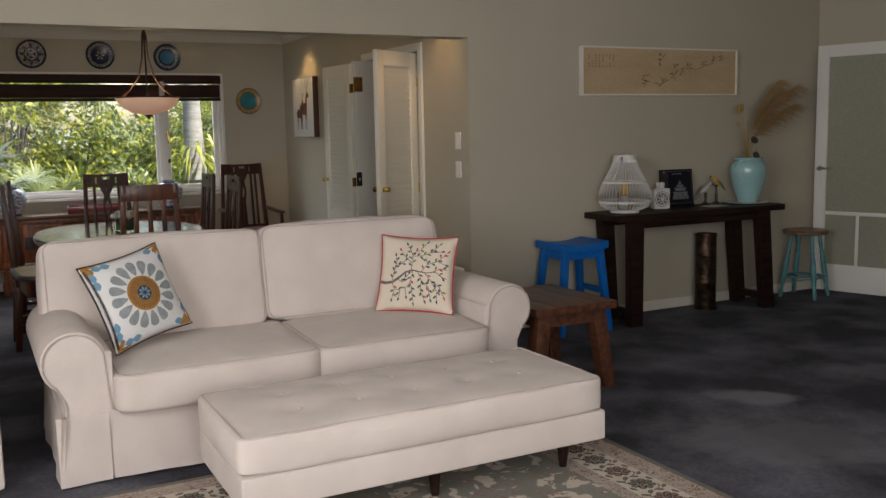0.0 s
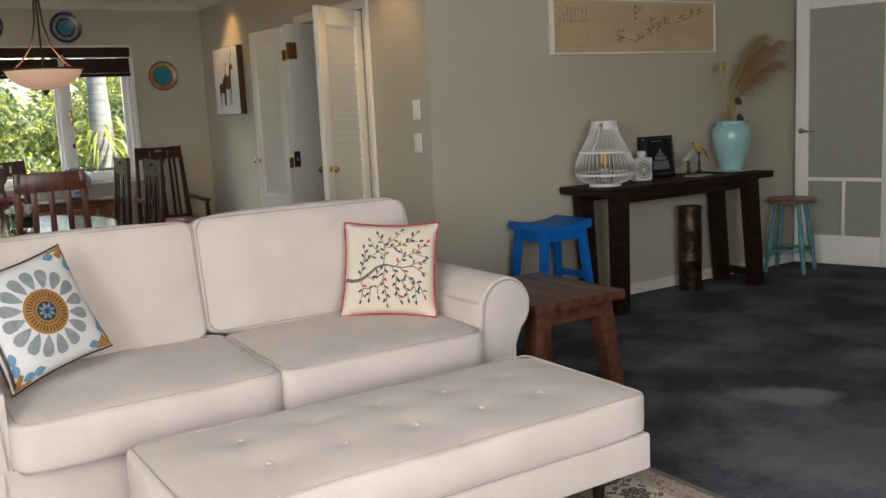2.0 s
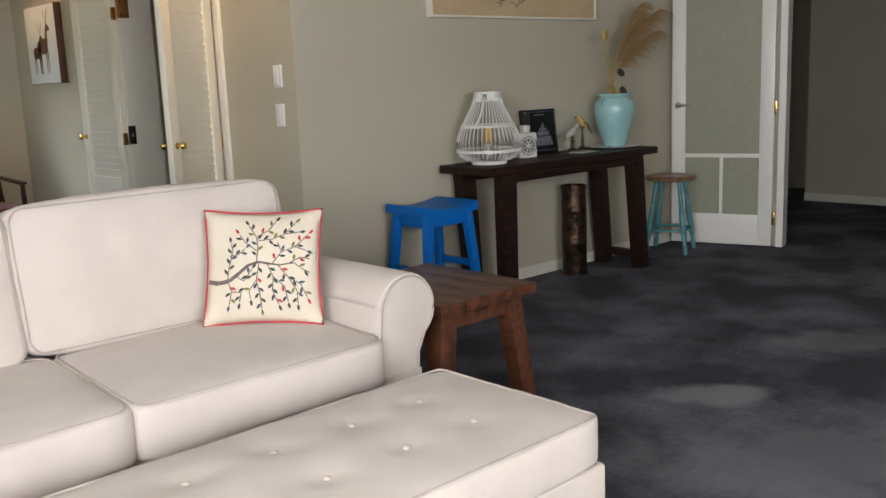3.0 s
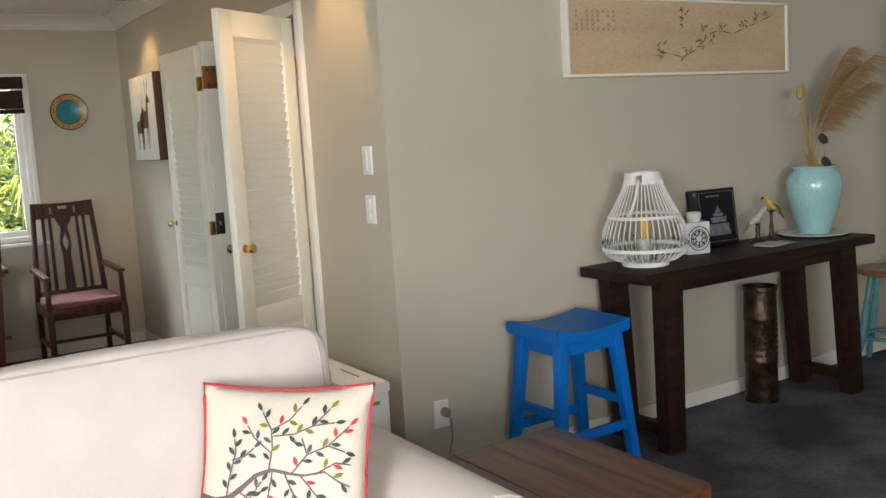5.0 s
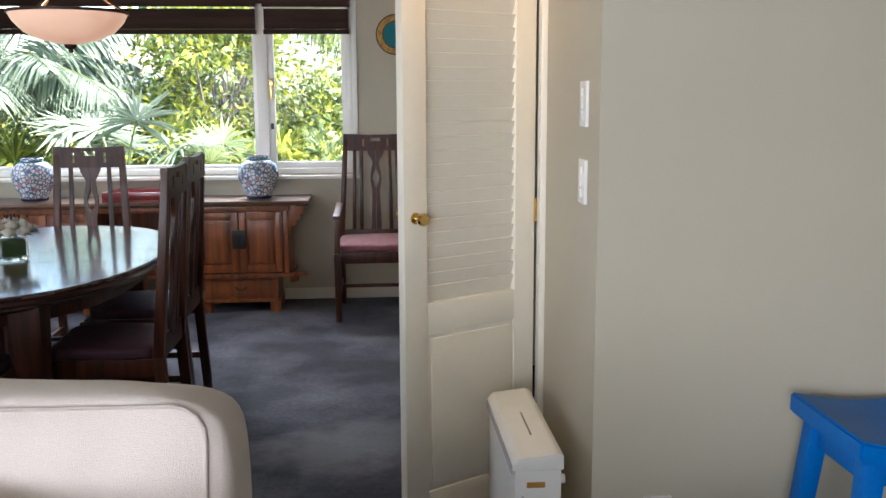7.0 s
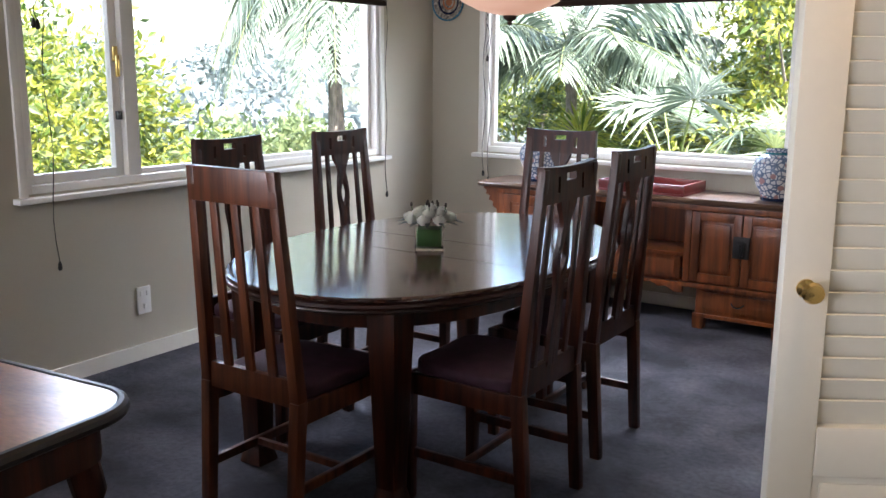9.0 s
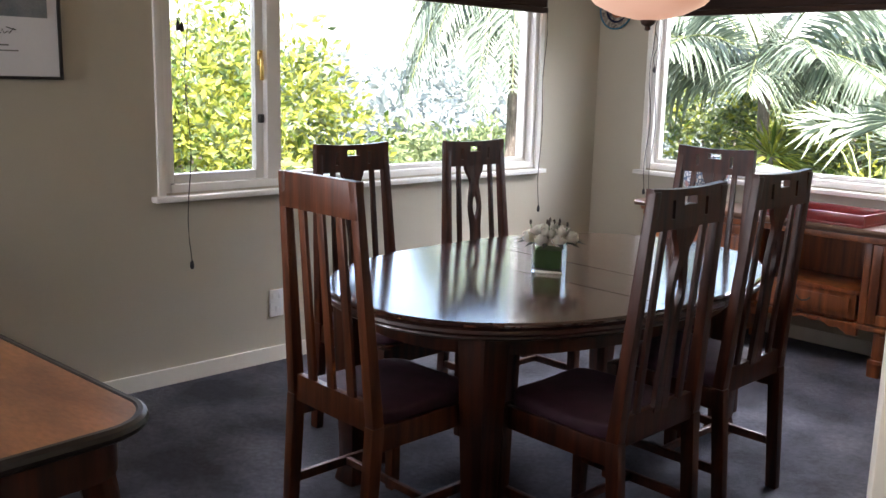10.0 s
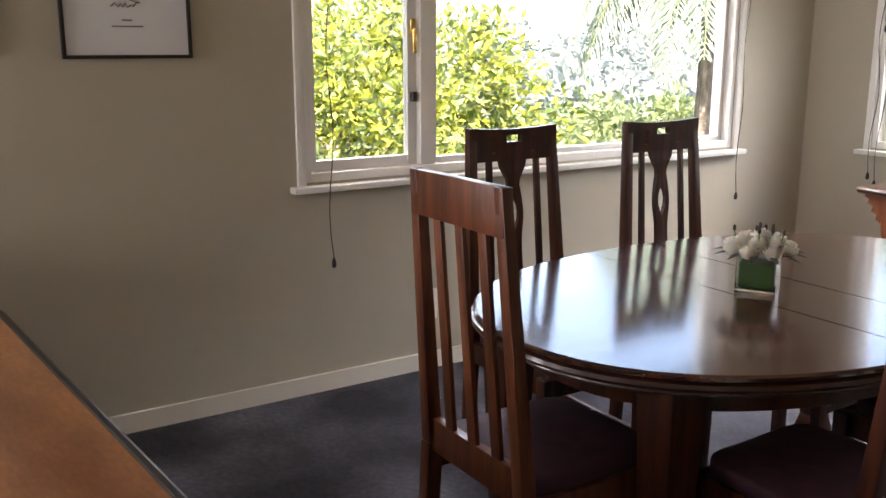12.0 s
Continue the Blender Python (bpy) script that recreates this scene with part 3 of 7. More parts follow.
def stuffed(name, size, m, parent, crown=0.02, p=9.0, seed=0, pipes=(1, -1), label="", sag=0.0, corner=0.055):
    """A boxed cushion with piping round its upper and lower edges."""
    c = part(name, pad(*size, crown=crown, p=p, seed=seed, sag=sag), M_SOFA, parent, label, 60, m)
    k = 0.5 ** (1 / p)
    if pipes:
        for s in pipes:
            k2 = k + 0.012 if s else 1.012
            pts = [m @ Vector(q) for q in loop(size[0] * k2, size[1] * k2, s * size[2] / 2 * (k + 0.01), corner)]
            part("piping", tube(pts, 0.0032, 8, True), M_PIPING, c, "corded piping of the same cloth, darkened as seam shade")
    return c


sofa = thing("sofa", "two-seat oatmeal linen sofa with rolled arms and a skirt", "sofa")
part("seat_base", box((-2.64, -1.60, 0.02), (-0.82, -0.74, 0.31), 0.02), M_SOFA, sofa)
part("back_frame", prism([(-0.86, 0.1), (-0.70, 0.1), (-0.70, 0.74), (-0.73, 0.80), (-0.80, 0.81), (-0.86, 0.76)], -2.76, -0.79, 0, 0.015), M_SOFA, sofa)
for sgn, xi in ((-1, -2.63), (1, -0.83)):
    cx, cz, r = 0.152, 0.525, 0.132
    prof = [(0.0, 0.02), (0.0, 0.56)] + [(cx + r * math.cos(radians(a)), cz + r * math.sin(radians(a))) for a in range(165, -61, -15)] + [(0.200, 0.36), (0.195, 0.2), (0.21, 0.02)]
    arm = part("arm", prism([(xi + sgn * u, z) for u, z in prof], -1.615, -0.72, 1, 0.012), M_SOFA, sofa, smooth=50)
    pts = [(xi + sgn * (cx + (r - 0.012) * math.cos(radians(a))), -1.620, cz + (r - 0.012) * math.sin(radians(a))) for a in range(172, -62, -9)]
    pts = [(xi + sgn * 0.014, -1.620, 0.31)] + pts + [(xi + sgn * 0.192, -1.620, 0.36), (xi + sgn * 0.19, -1.620, 0.30)]
    part("piping", tube(pts, 0.0038, 8), M_PIPING, arm, "corded piping of the same cloth, darkened as seam shade")
# skirt of four hanging panels with pleats at the front corners
def skirt(x0, x1, y, lean=0.02):
    bm = bmesh.new()
    n = 40
    for i in range(n):
        a, b = x0 + (x1 - x0) * i / n, x0 + (x1 - x0) * (i + 1) / n
        wa, wb = [0.006 * math.sin(v * 9) + 0.004 * math.sin(v * 23 + 1) for v in (a, b)]
        f = [bm.verts.new(c) for c in ((a, y - lean + wa, 0.012), (b, y - lean + wb, 0.012), (b, y, 0.30), (a, y, 0.30), (a, y - lean + wa + 0.012, 0.012), (b, y - lean + wb + 0.012, 0.012), (b, y + 0.02, 0.30), (a, y + 0.02, 0.30))]
        for q in ((0, 1, 2, 3), (5, 4, 7, 6), (1, 0, 4, 5), (3, 2, 6, 7)):
            bm.faces.new([f[v] for v in q])
    bmesh.ops.remove_doubles(bm, verts=bm.verts, dist=0.0002)
    return bm


part("skirt", skirt(-2.655, -0.805, -1.612), M_SOFA, sofa, smooth=60)
part("skirt", skirt(-2.866, -2.66, -1.622), M_SOFA, sofa, smooth=60)
part("skirt", skirt(-0.80, -0.63, -1.622), M_SOFA, sofa, smooth=60)
side = skirt(-1.645, -0.72, 0)
part("skirt", side, M_SOFA, sofa, smooth=60, m=Matrix(((0, 1, 0, -2.845), (1, 0, 0, 0), (0, 0, 1, 0), (0, 0, 0, 1))))
stuffed("seat_cushion", (0.915, 0.68, 0.175), pose(-2.175, -1.345, 0.388, 2), sofa, 0.026, 13, 1)
stuffed("seat_cushion", (0.915, 0.68, 0.175), pose(-1.275, -1.345, 0.388, 2), sofa, 0.026, 13, 5)
stuffed("back_cushion", (1.06, 0.50, 0.20), pose(-2.315, -0.915, 0.705, 79, 0, 0.5), sofa, 0.030, 15, 2, corner=0.04)
stuffed("back_cushion", (1.03, 0.50, 0.20), pose(-1.285, -0.915, 0.715, 79, 0, -1.5), sofa, 0.034, 11, 8, corner=0.05)

ott = thing("ottoman", "long oatmeal linen ottoman with a button-tufted cushion", "ottoman")
OX, OY, OW, OD = -1.578, -2.250, 1.56, 0.655
part("base", box((OX - OW / 2 + 0.004, OY - OD / 2 + 0.004, 0.135), (OX + OW / 2 + 0.006, OY + OD / 2 - 0.004, 0.262), 0.014, 3), M_SOFA, ott)
bmo = pad(OW, OD, 0.142, 0.030, 22, 44)
BT = [(-0.485 + 0.2435 * i, yy) for i in range(5) for yy in (-0.112, 0.112)]
for v in bmo.verts:
    if v.co.z > 0.03:
        for bx, by in BT:
            d2 = (v.co.x - bx) ** 2 + (v.co.y - by) ** 2
            v.co.z -= 0.013 * math.exp(-d2 / 0.0020) + 0.004 * math.exp(-d2 / 0.012)
    else:
        v.co.y += 0.004 * noise.noise(Vector((v.co.x * 9, v.co.z * 14, 3)))
cu = part("cushion", bmo, M_SOFA, ott, smooth=60, m=pose(OX, OY, 0.335))
k = 0.5 ** (1 / 22)
for s in (1, -1):
    part("piping", tube([(OX + x, OY + y, z + 0.335) for x, y, z in loop(OW * (k + 0.008), OD * (k + 0.010), s * 0.071 * (k + 0.004), 0.028)], 0.0036, 8, True), M_PIPING, cu)
for bx, by in BT:
    part("button", lathe([(0.0, -0.004), (0.009, -0.002), (0.011, 0.002), (0.007, 0.005), (0, 0.006)], 14, pose(OX + bx, OY + by, 0.335 + 0.082)), M_SOFA, cu, "covered button")
for lx in (-2.21, -1.56, -0.945):
    for ly in (-2.475, -2.03):
        part("leg", lathe([(0.016, 0.012), (0.017, 0.02), (0.028, 0.135), (0.028, 0.14)], 14, pose(lx, ly, 0)), M_CONSOLE, ott, "dark tapered wooden leg")


# embroidered and printed cushions
def bulge(u, v, w, t):
    a, b = max(0.0, 1 - (2 * u / w) ** 2), max(0.0, 1 - (2 * v / w) ** 2)
    return t * (a * b) ** 0.45


def scatter_cushion(name, label, m, w, t, cloth, edge):
    """A square cushion standing in local x, z with its face towards -y, corners drawn out."""
    c = thing(name, label, "cushion", m)
    bm = bmesh.new()
    n = 26
    for s in (-1, 1):
        g = []
        for i in range(n + 1):
            for j in range(n + 1):
                u, v = (i / n - 0.5) * w, (j / n - 0.5) * w
                pin = 1 - 0.075 * (1 - (2 * v / w) ** 2), 1 - 0.075 * (1 - (2 * u / w) ** 2)
                y = s * bulge(u, v, w, t) + 0.003 * noise.noise(Vector((u * 14, v * 14, s)))
                g.append(bm.verts.new((u * pin[0], y, v * pin[1])))
        for i in range(n):
            for j in range(n):
                bm.faces.new((g[i * (n + 1) + j], g[(i + 1) * (n + 1) + j], g[(i + 1) * (n + 1) + j + 1], g[i * (n + 1) + j + 1]))
    bmesh.ops.remove_doubles(bm, verts=bm.verts, dist=0.003)
    part("cover", bm, cloth, c, smooth=70)
    pts = []
    for a, b in (((-1, -1), (1, -1)), ((1, -1), (1, 1)), ((1, 1), (-1, 1)), ((-1, 1), (-1, -1))):
        for i in range(12):
            f = i / 12
            u, v = (a[0] + (b[0] - a[0]) * f) * w / 2, (a[1] + (b[1] - a[1]) * f) * w / 2
            pts.append((u * (1 - 0.075 * (1 - (2 * v / w) ** 2)), 0, v * (1 - 0.075 * (1 - (2 * u / w) ** 2))))
    part("piping", tube(pts, 0.005, 6, True), edge, c)
    return c


def stitched(bm, outline, w, t, lift=0.0035):
    """A small flat patch laid on a cushion's front; outline in the cushion's u, v."""
    cu_, cv_ = sum(p[0] for p in outline) / len(outline), sum(p[1] for p in outline) / len(outline)

    def place(u, v):
        return (u * (1 - 0.075 * (1 - (2 * v / w) ** 2)), -bulge(u, v, w, t) - lift, v * (1 - 0.075 * (1 - (2 * u / w) ** 2)))
    c = bm.verts.new(place(cu_, cv_))
    r = [bm.verts.new(place(u, v)) for u, v in outline]
    for i in range(len(r)):
        bm.faces.new((c, r[i], r[(i + 1) % len(r)]))


def lens(u, v, a, l, wd, n=5):
    ca, sa = math.cos(a), math.sin(a)
    pts = [(-l / 2 + l * i / n, wd / 2 * math.sin(math.pi * i / n)) for i in range(n + 1)] + [(l / 2 - l * i / n, -wd / 2 * math.sin(math.pi * i / n)) for i in range(1, n)]
    return [(u + x * ca - y * sa, v + x * sa + y * ca) for x, y in pts]


def ribbon(bm, pts, wd, w, t, lift=0.003):
    for (u0, v0), (u1, v1) in zip(pts, pts[1:]):
        d = math.hypot(u1 - u0, v1 - v0) or 1
        nx, ny = -(v1 - v0) / d * wd / 2, (u1 - u0) / d * wd / 2
        stitched(bm, [(u0 + nx, v0 + ny), (u0 - nx, v0 - ny), (u1 - nx, v1 - ny), (u1 + nx, v1 + ny)], w, t, lift)


M_CREAM = mat("cream_cotton", (0.74, 0.66, 0.54), 0.85, color2=(0.70, 0.62, 0.50), scale=9, bump=0.1, bump_scale=380, vary=0.025)
M_PINK = mat("coral_piping", (0.55, 0.055, 0.07), 0.7, scale=30)
M_WHITEC = mat("white_cotton", (0.74, 0.74, 0.73), 0.85, color2=(0.71, 0.71, 0.70), scale=9, bump=0.1, bump_scale=380, vary=0.02)
M_GREYB = mat("slate_blue_print", (0.30, 0.33, 0.34), 0.85, color2=(0.22, 0.25, 0.26), scale=40)
M_GOLD = mat("ochre_print", (0.42, 0.21, 0.05), 0.85, color2=(0.34, 0.16, 0.035), scale=40)
M_DKBROWN = mat("dark_brown_print", (0.055, 0.04, 0.035), 0.85, scale=40)
M_SKYB = mat("sky_blue_print", (0.16, 0.32, 0.46), 0.85, scale=40)
M_LEAFG = mat("olive_thread", (0.22, 0.22, 0.04), 0.7, scale=40)
M_LEAFD = mat("dark_green_thread", (0.05, 0.07, 0.06), 0.7, scale=40)
M_LEAFS = mat("slate_thread", (0.07, 0.11, 0.14), 0.7, scale=40)
M_BRANCH = mat("taupe_thread", (0.17, 0.13, 0.12), 0.75, scale=40)
W, T = 0.42, 0.075
pil = scatter_cushion("scatter_cushion", "cream cushion with an embroidered leafy branch and coral piping", pose(-1.02, -1.235, 0.688, -20, 2, -38), W, T, M_CREAM, M_PINK)
rng = random.Random(4)
bm = bmesh.new()
main = [(-0.20, -0.055), (-0.16, -0.065), (-0.12, -0.06), (-0.085, -0.035), (-0.05, -0.005), (-0.01, 0.008), (0.03, 0.0), (0.07, -0.005), (0.12, 0.004)]
for i, w_ in enumerate((0.016, 0.015, 0.014, 0.012, 0.010, 0.008, 0.006, 0.005)):
    ribbon(bm, main[i:i + 2], w_, W, T)
twigs = [((-0.127, -0.058), (-0.12, -0.007), (-0.107, 0.05), (-0.112, 0.08)), ((-0.118, 0.03), (-0.085, 0.038), (-0.06, 0.06)),
         ((-0.018, 0.010), (-0.012, 0.06), (-0.018, 0.105), (-0.045, 0.15)), ((-0.016, 0.05), (-0.06, 0.085), (-0.08, 0.115)),
         ((-0.018, 0.105), (0.025, 0.13), (0.05, 0.165)), ((-0.012, 0.09), (0.04, 0.095), (0.085, 0.115), (0.12, 0.155)),
         ((-0.008, 0.008), (-0.018, -0.06), (-0.006, -0.115), (0.0, -0.165)), ((-0.018, -0.06), (-0.045, -0.10), (-0.04, -0.13)),
         ((-0.125, -0.062), (-0.11, -0.10), (-0.118, -0.145)), ((-0.11, -0.10), (-0.075, -0.105), (-0.08, -0.14)),
         ((-0.095, -0.045), (-0.065, -0.062), (-0.035, -0.02)),
         ((0.02, 0.003), (0.045, -0.05), (0.04, -0.10), (0.06, -0.15)), ((0.045, -0.05), (0.085, -0.085), (0.095, -0.14)),
         ((0.06, -0.004), (0.10, -0.05), (0.145, -0.075), (0.165, -0.12)), ((0.10, -0.05), (0.13, -0.10), (0.13, -0.145)),
         ((0.04, 0.0), (0.075, 0.045), (0.125, 0.065), (0.17, 0.11)), ((0.075, 0.045), (0.06, 0.085)), ((0.125, 0.065), (0.165, 0.05)),
         ((0.12, 0.004), (0.155, -0.02), (0.18, -0.03)), ((0.10, 0.0), (0.145, 0.025), (0.18, 0.02)), ((0.085, 0.115), (0.135, 0.12))]
for tw in twigs:
    ribbon(bm, tw, 0.0036, W, T)
tagged(part("embroidered_branch", bm, M_BRANCH, pil, "taupe embroidered branch", 0), kind="stuff")
# leaves in turn along either side of each twig, and one at its tip
spots = []
for tw in twigs:
    way = [0.0]
    for p, q in zip(tw, tw[1:]):
        way.append(way[-1] + math.hypot(q[0] - p[0], q[1] - p[1]))
    n_, side_ = max(2, int(way[-1] / 0.019)), 1
    for i in range(1, n_ + 1):
        s_ = way[-1] * i / n_
        k_ = max(j for j in range(len(tw) - 1) if way[j] <= s_ + 1e-6 and j < len(tw) - 1)
        (u0, v0), (u1, v1) = tw[k_], tw[k_ + 1]
        f = (s_ - way[k_]) / (way[k_ + 1] - way[k_])
        an = math.atan2(v1 - v0, u1 - u0) + (0 if i == n_ else side_ * rng.uniform(0.6, 1.0))
        u, v = u0 + (u1 - u0) * f + 0.015 * math.cos(an), v0 + (v1 - v0) * f + 0.015 * math.sin(an)
        side_ = -side_
        if all(math.hypot(u - a_, v - b_) > 0.014 for a_, b_, _, _ in spots) and abs(u) < 0.19 and abs(v) < 0.185:
            spots.append((u, v, an, rng.random()))
for mt, lb, lo, hi in ((M_LEAFD, "dark", 0.0, 0.50), (M_LEAFG, "olive", 0.50, 0.74), (M_LEAFS, "slate blue", 0.74, 0.88), (M_PINK, "coral", 0.88, 1.0)):
    bm = bmesh.new()
    for u, v, an, pick in spots:
        if lo <= pick < hi:
            stitched(bm, lens(u, v, an, 0.025, 0.0105), W, T, 0.0045)
    tagged(part("embroidered_leaves", bm, mt, pil, lb + " embroidered leaves", 0), kind="stuff")

pil2 = scatter_cushion("scatter_cushion", "white cushion printed with a grey and ochre flower wheel", pose(-2.465, -1.265, 0.718, -22, -10, 26), W, T, M_WHITEC, M_DKBROWN)


def ring(bm, r0, r1, w, t, lift, n=48):
    for i in range(n):
        a, b = 2 * math.pi * i / n, 2 * math.pi * (i + 1) / n
        stitched(bm, [(r0 * math.cos(a), r0 * math.sin(a)), (r1 * math.cos(a), r1 * math.sin(a)), (r1 * math.cos(b), r1 * math.sin(b)), (r0 * math.cos(b), r0 * math.sin(b))], w, t, lift)


bm = bmesh.new()
for i in range(16):
    a = 2 * math.pi * i / 16
    pts = [(0.089, 0.0), (0.108, 0.012), (0.132, 0.021), (0.153, 0.023), (0.166, 0.014), (0.169, 0.0), (0.166, -0.014), (0.153, -0.023), (0.132, -0.021), (0.108, -0.012)]
    stitched(bm, [(x * math.cos(a) - y * math.sin(a), x * math.sin(a) + y * math.cos(a)) for x, y in pts], W, T, 0.003)
part("petals", bm, M_GREYB, pil2, "slate grey printed petals", 0)
bm = bmesh.new()
ring(bm, 0.038, 0.088, W, T, 0.003)
part("ochre_ring", bm, M_GOLD, pil2, "ochre printed wheel", 0)
for su, sv in ((-1, -1), (1, -1), (1, 1), (-1, 1)):
    bm = bmesh.new()
    stitched(bm, [(su * 0.205, sv * 0.205), (su * 0.205, sv * 0.135), (su * 0.17, sv * 0.165), (su * 0.135, sv * 0.205)], W, T, 0.003)
    part("corner_patch", bm, M_GOLD, pil2, "", 0)
bm = bmesh.new()
ring(bm, 0.001, 0.038, W, T, 0.0035)
ring(bm, 0.046, 0.049, W, T, 0.0045)
for i in range(34):
    a = 2 * math.pi * i / 34
    ribbon(bm, [(0.056 * math.cos(a), 0.056 * math.sin(a)), (0.078 * math.cos(a), 0.078 * math.sin(a))], 0.0042, W, T, 0.0045)
for i in range(60):
    f = -0.19 + 0.38 * i / 60
    stitched(bm, lens(-0.2, f, 0.4, 0.014, 0.006, 3), W, T, 0.004)
tagged(part("dark_print", bm, M_DKBROWN, pil2, "dark brown printed lines", 0), kind="stuff")
bm = bmesh.new()
for i in range(8):
    a = 2 * math.pi * i / 8
    stitched(bm, lens(0.021 * math.cos(a), 0.021 * math.sin(a), a, 0.026, 0.012), W, T, 0.005)
for su, sv in ((-1, -1), (1, -1), (1, 1), (-1, 1)):
    for o in ((0.075,) if su > 0 else (0.06, 0.10)):
        stitched(bm, lens(su * 0.185, sv * (0.205 - o), 1.57, 0.05, 0.03), W, T, 0.003)
        stitched(bm, lens(su * (0.205 - o), sv * 0.185, 0, 0.05, 0.03), W, T, 0.003)
tagged(part("blue_print", bm, M_SKYB, pil2, "blue printed scallops", 0), kind="stuff")


# rug
def rug_mat(name, ground, motif, motif2, scale):
    m = mat(name, ground, 0.95, color2=tuple(c * 0.85 for c in ground), scale=6, bump=0.5, bump_scale=300, spec=0.1)
    n, l = m.node_tree.nodes, m.node_tree.links
    tc = n.new("ShaderNodeTexCoord")
    b = n["Principled BSDF"]
    src = b.inputs["Base Color"].links[0].from_socket
    for sc, col, lo, hi, feat in ((scale, motif, 0.17, 0.21, "DISTANCE_TO_EDGE"), (scale * 2.3, motif2, 0.30, 0.26, "F1")):
        v = n.new("ShaderNodeTexVoronoi")
        v.feature = feat
        v.inputs["Scale"].default_value = sc
        wob = n.new("ShaderNodeTexNoise")
        wob.inputs["Scale"].default_value = sc * 1.4
        add = n.new("ShaderNodeMixRGB")
        add.inputs[0].default_value = 0.16
        l.new(tc.outputs["Object"], wob.inputs["Vector"])
        l.new(tc.outputs["Object"], add.inputs[1])
        l.new(wob.outputs["Color"], add.inputs[2])
        l.new(add.outputs[0], v.inputs["Vector"])
        mr = n.new("ShaderNodeMapRange")
        mr.inputs["From Min"].default_value, mr.inputs["From Max"].default_value = lo, hi
        l.new(v.outputs["Distance"], mr.inputs["Value"])
        mx = n.new("ShaderNodeMixRGB")
        l.new(mr.outputs[0], mx.inputs[0])
        l.new(src, mx.inputs[1])
        mx.inputs[2].default_value = (*col, 1)
        src = mx.outputs[0]
    l.new(src, b.inputs["Base Color"])
    return m


rug = thing("rug", "patterned oriental rug with cream, rose and grey-green borders", "rug")
RX0, RX1, RY0, RY1 = -4.1, -0.57, -4.9, -1.80
cuts = (0.0, 0.03, 0.13, 0.30, 0.37)
rmats = (mat("rug_edge_grey", (0.17, 0.155, 0.135), 0.95, scale=20), rug_mat("rug_rose_band", (0.46, 0.38, 0.32), (0.22, 0.14, 0.12), (0.56, 0.50, 0.43), 24),
         mat("rug_cream_band", (0.60, 0.55, 0.47), 0.95, color2=(0.52, 0.46, 0.39), scale=9, bump=0.5, bump_scale=300, spec=0.1, fine=120), rug_mat("rug_rose_band_inner", (0.42, 0.35, 0.30), (0.16, 0.13, 0.12), (0.55, 0.49, 0.42), 26),
         rug_mat("rug_field", (0.22, 0.215, 0.185), (0.50, 0.45, 0.38), (0.24, 0.15, 0.12), 8))
for (a, b), mt in zip(zip(cuts, cuts[1:]), rmats):
    part("border", boxes(((RX0 + a, RY0 + a, 0.001), (RX0 + b, RY1 - a, 0.012)), ((RX1 - b, RY0 + a, 0.001), (RX1 - a, RY1 - a, 0.012)),
         ((RX0 + b, RY0 + a, 0.001), (RX1 - b, RY0 + b, 0.012)), ((RX0 + b, RY1 - b, 0.001), (RX1 - b, RY1 - a, 0.012))), mt, rug, smooth=0)
a = cuts[-1]
part("field", box((RX0 + a, RY0 + a, 0.001), (RX1 - a, RY1 - a, 0.012)), rmats[-1], rug, smooth=0)

# flowers and winding stem knotted into the cream band
M_RUGDARK = mat("rug_charcoal_wool", (0.075, 0.065, 0.06), 0.95, scale=60, spec=0.05)
M_RUGROSE = mat("rug_rose_wool", (0.30, 0.19, 0.16), 0.95, color2=(0.24, 0.15, 0.13), scale=60, spec=0.05)
M_RUGSAGE = mat("rug_sage_wool", (0.24, 0.235, 0.19), 0.95, color2=(0.17, 0.17, 0.14), scale=60, spec=0.05)


def flat_shape(bm, pts, z):
    bm.faces.new([bm.verts.new((x, y, z)) for x, y in pts])


def petal(cx, cy, a, r0, r1, w):
    m_ = (r0 + r1) / 2
    return [(cx + u * math.cos(a) - v * math.sin(a), cy + u * math.sin(a) + v * math.cos(a)) for u, v in ((r0, 0), (m_ - (r1 - r0) * 0.1, w), (r1 - (r1 - r0) * 0.12, w * 0.8), (r1, 0), (r1 - (r1 - r0) * 0.12, -w * 0.8), (m_ - (r1 - r0) * 0.1, -w))]


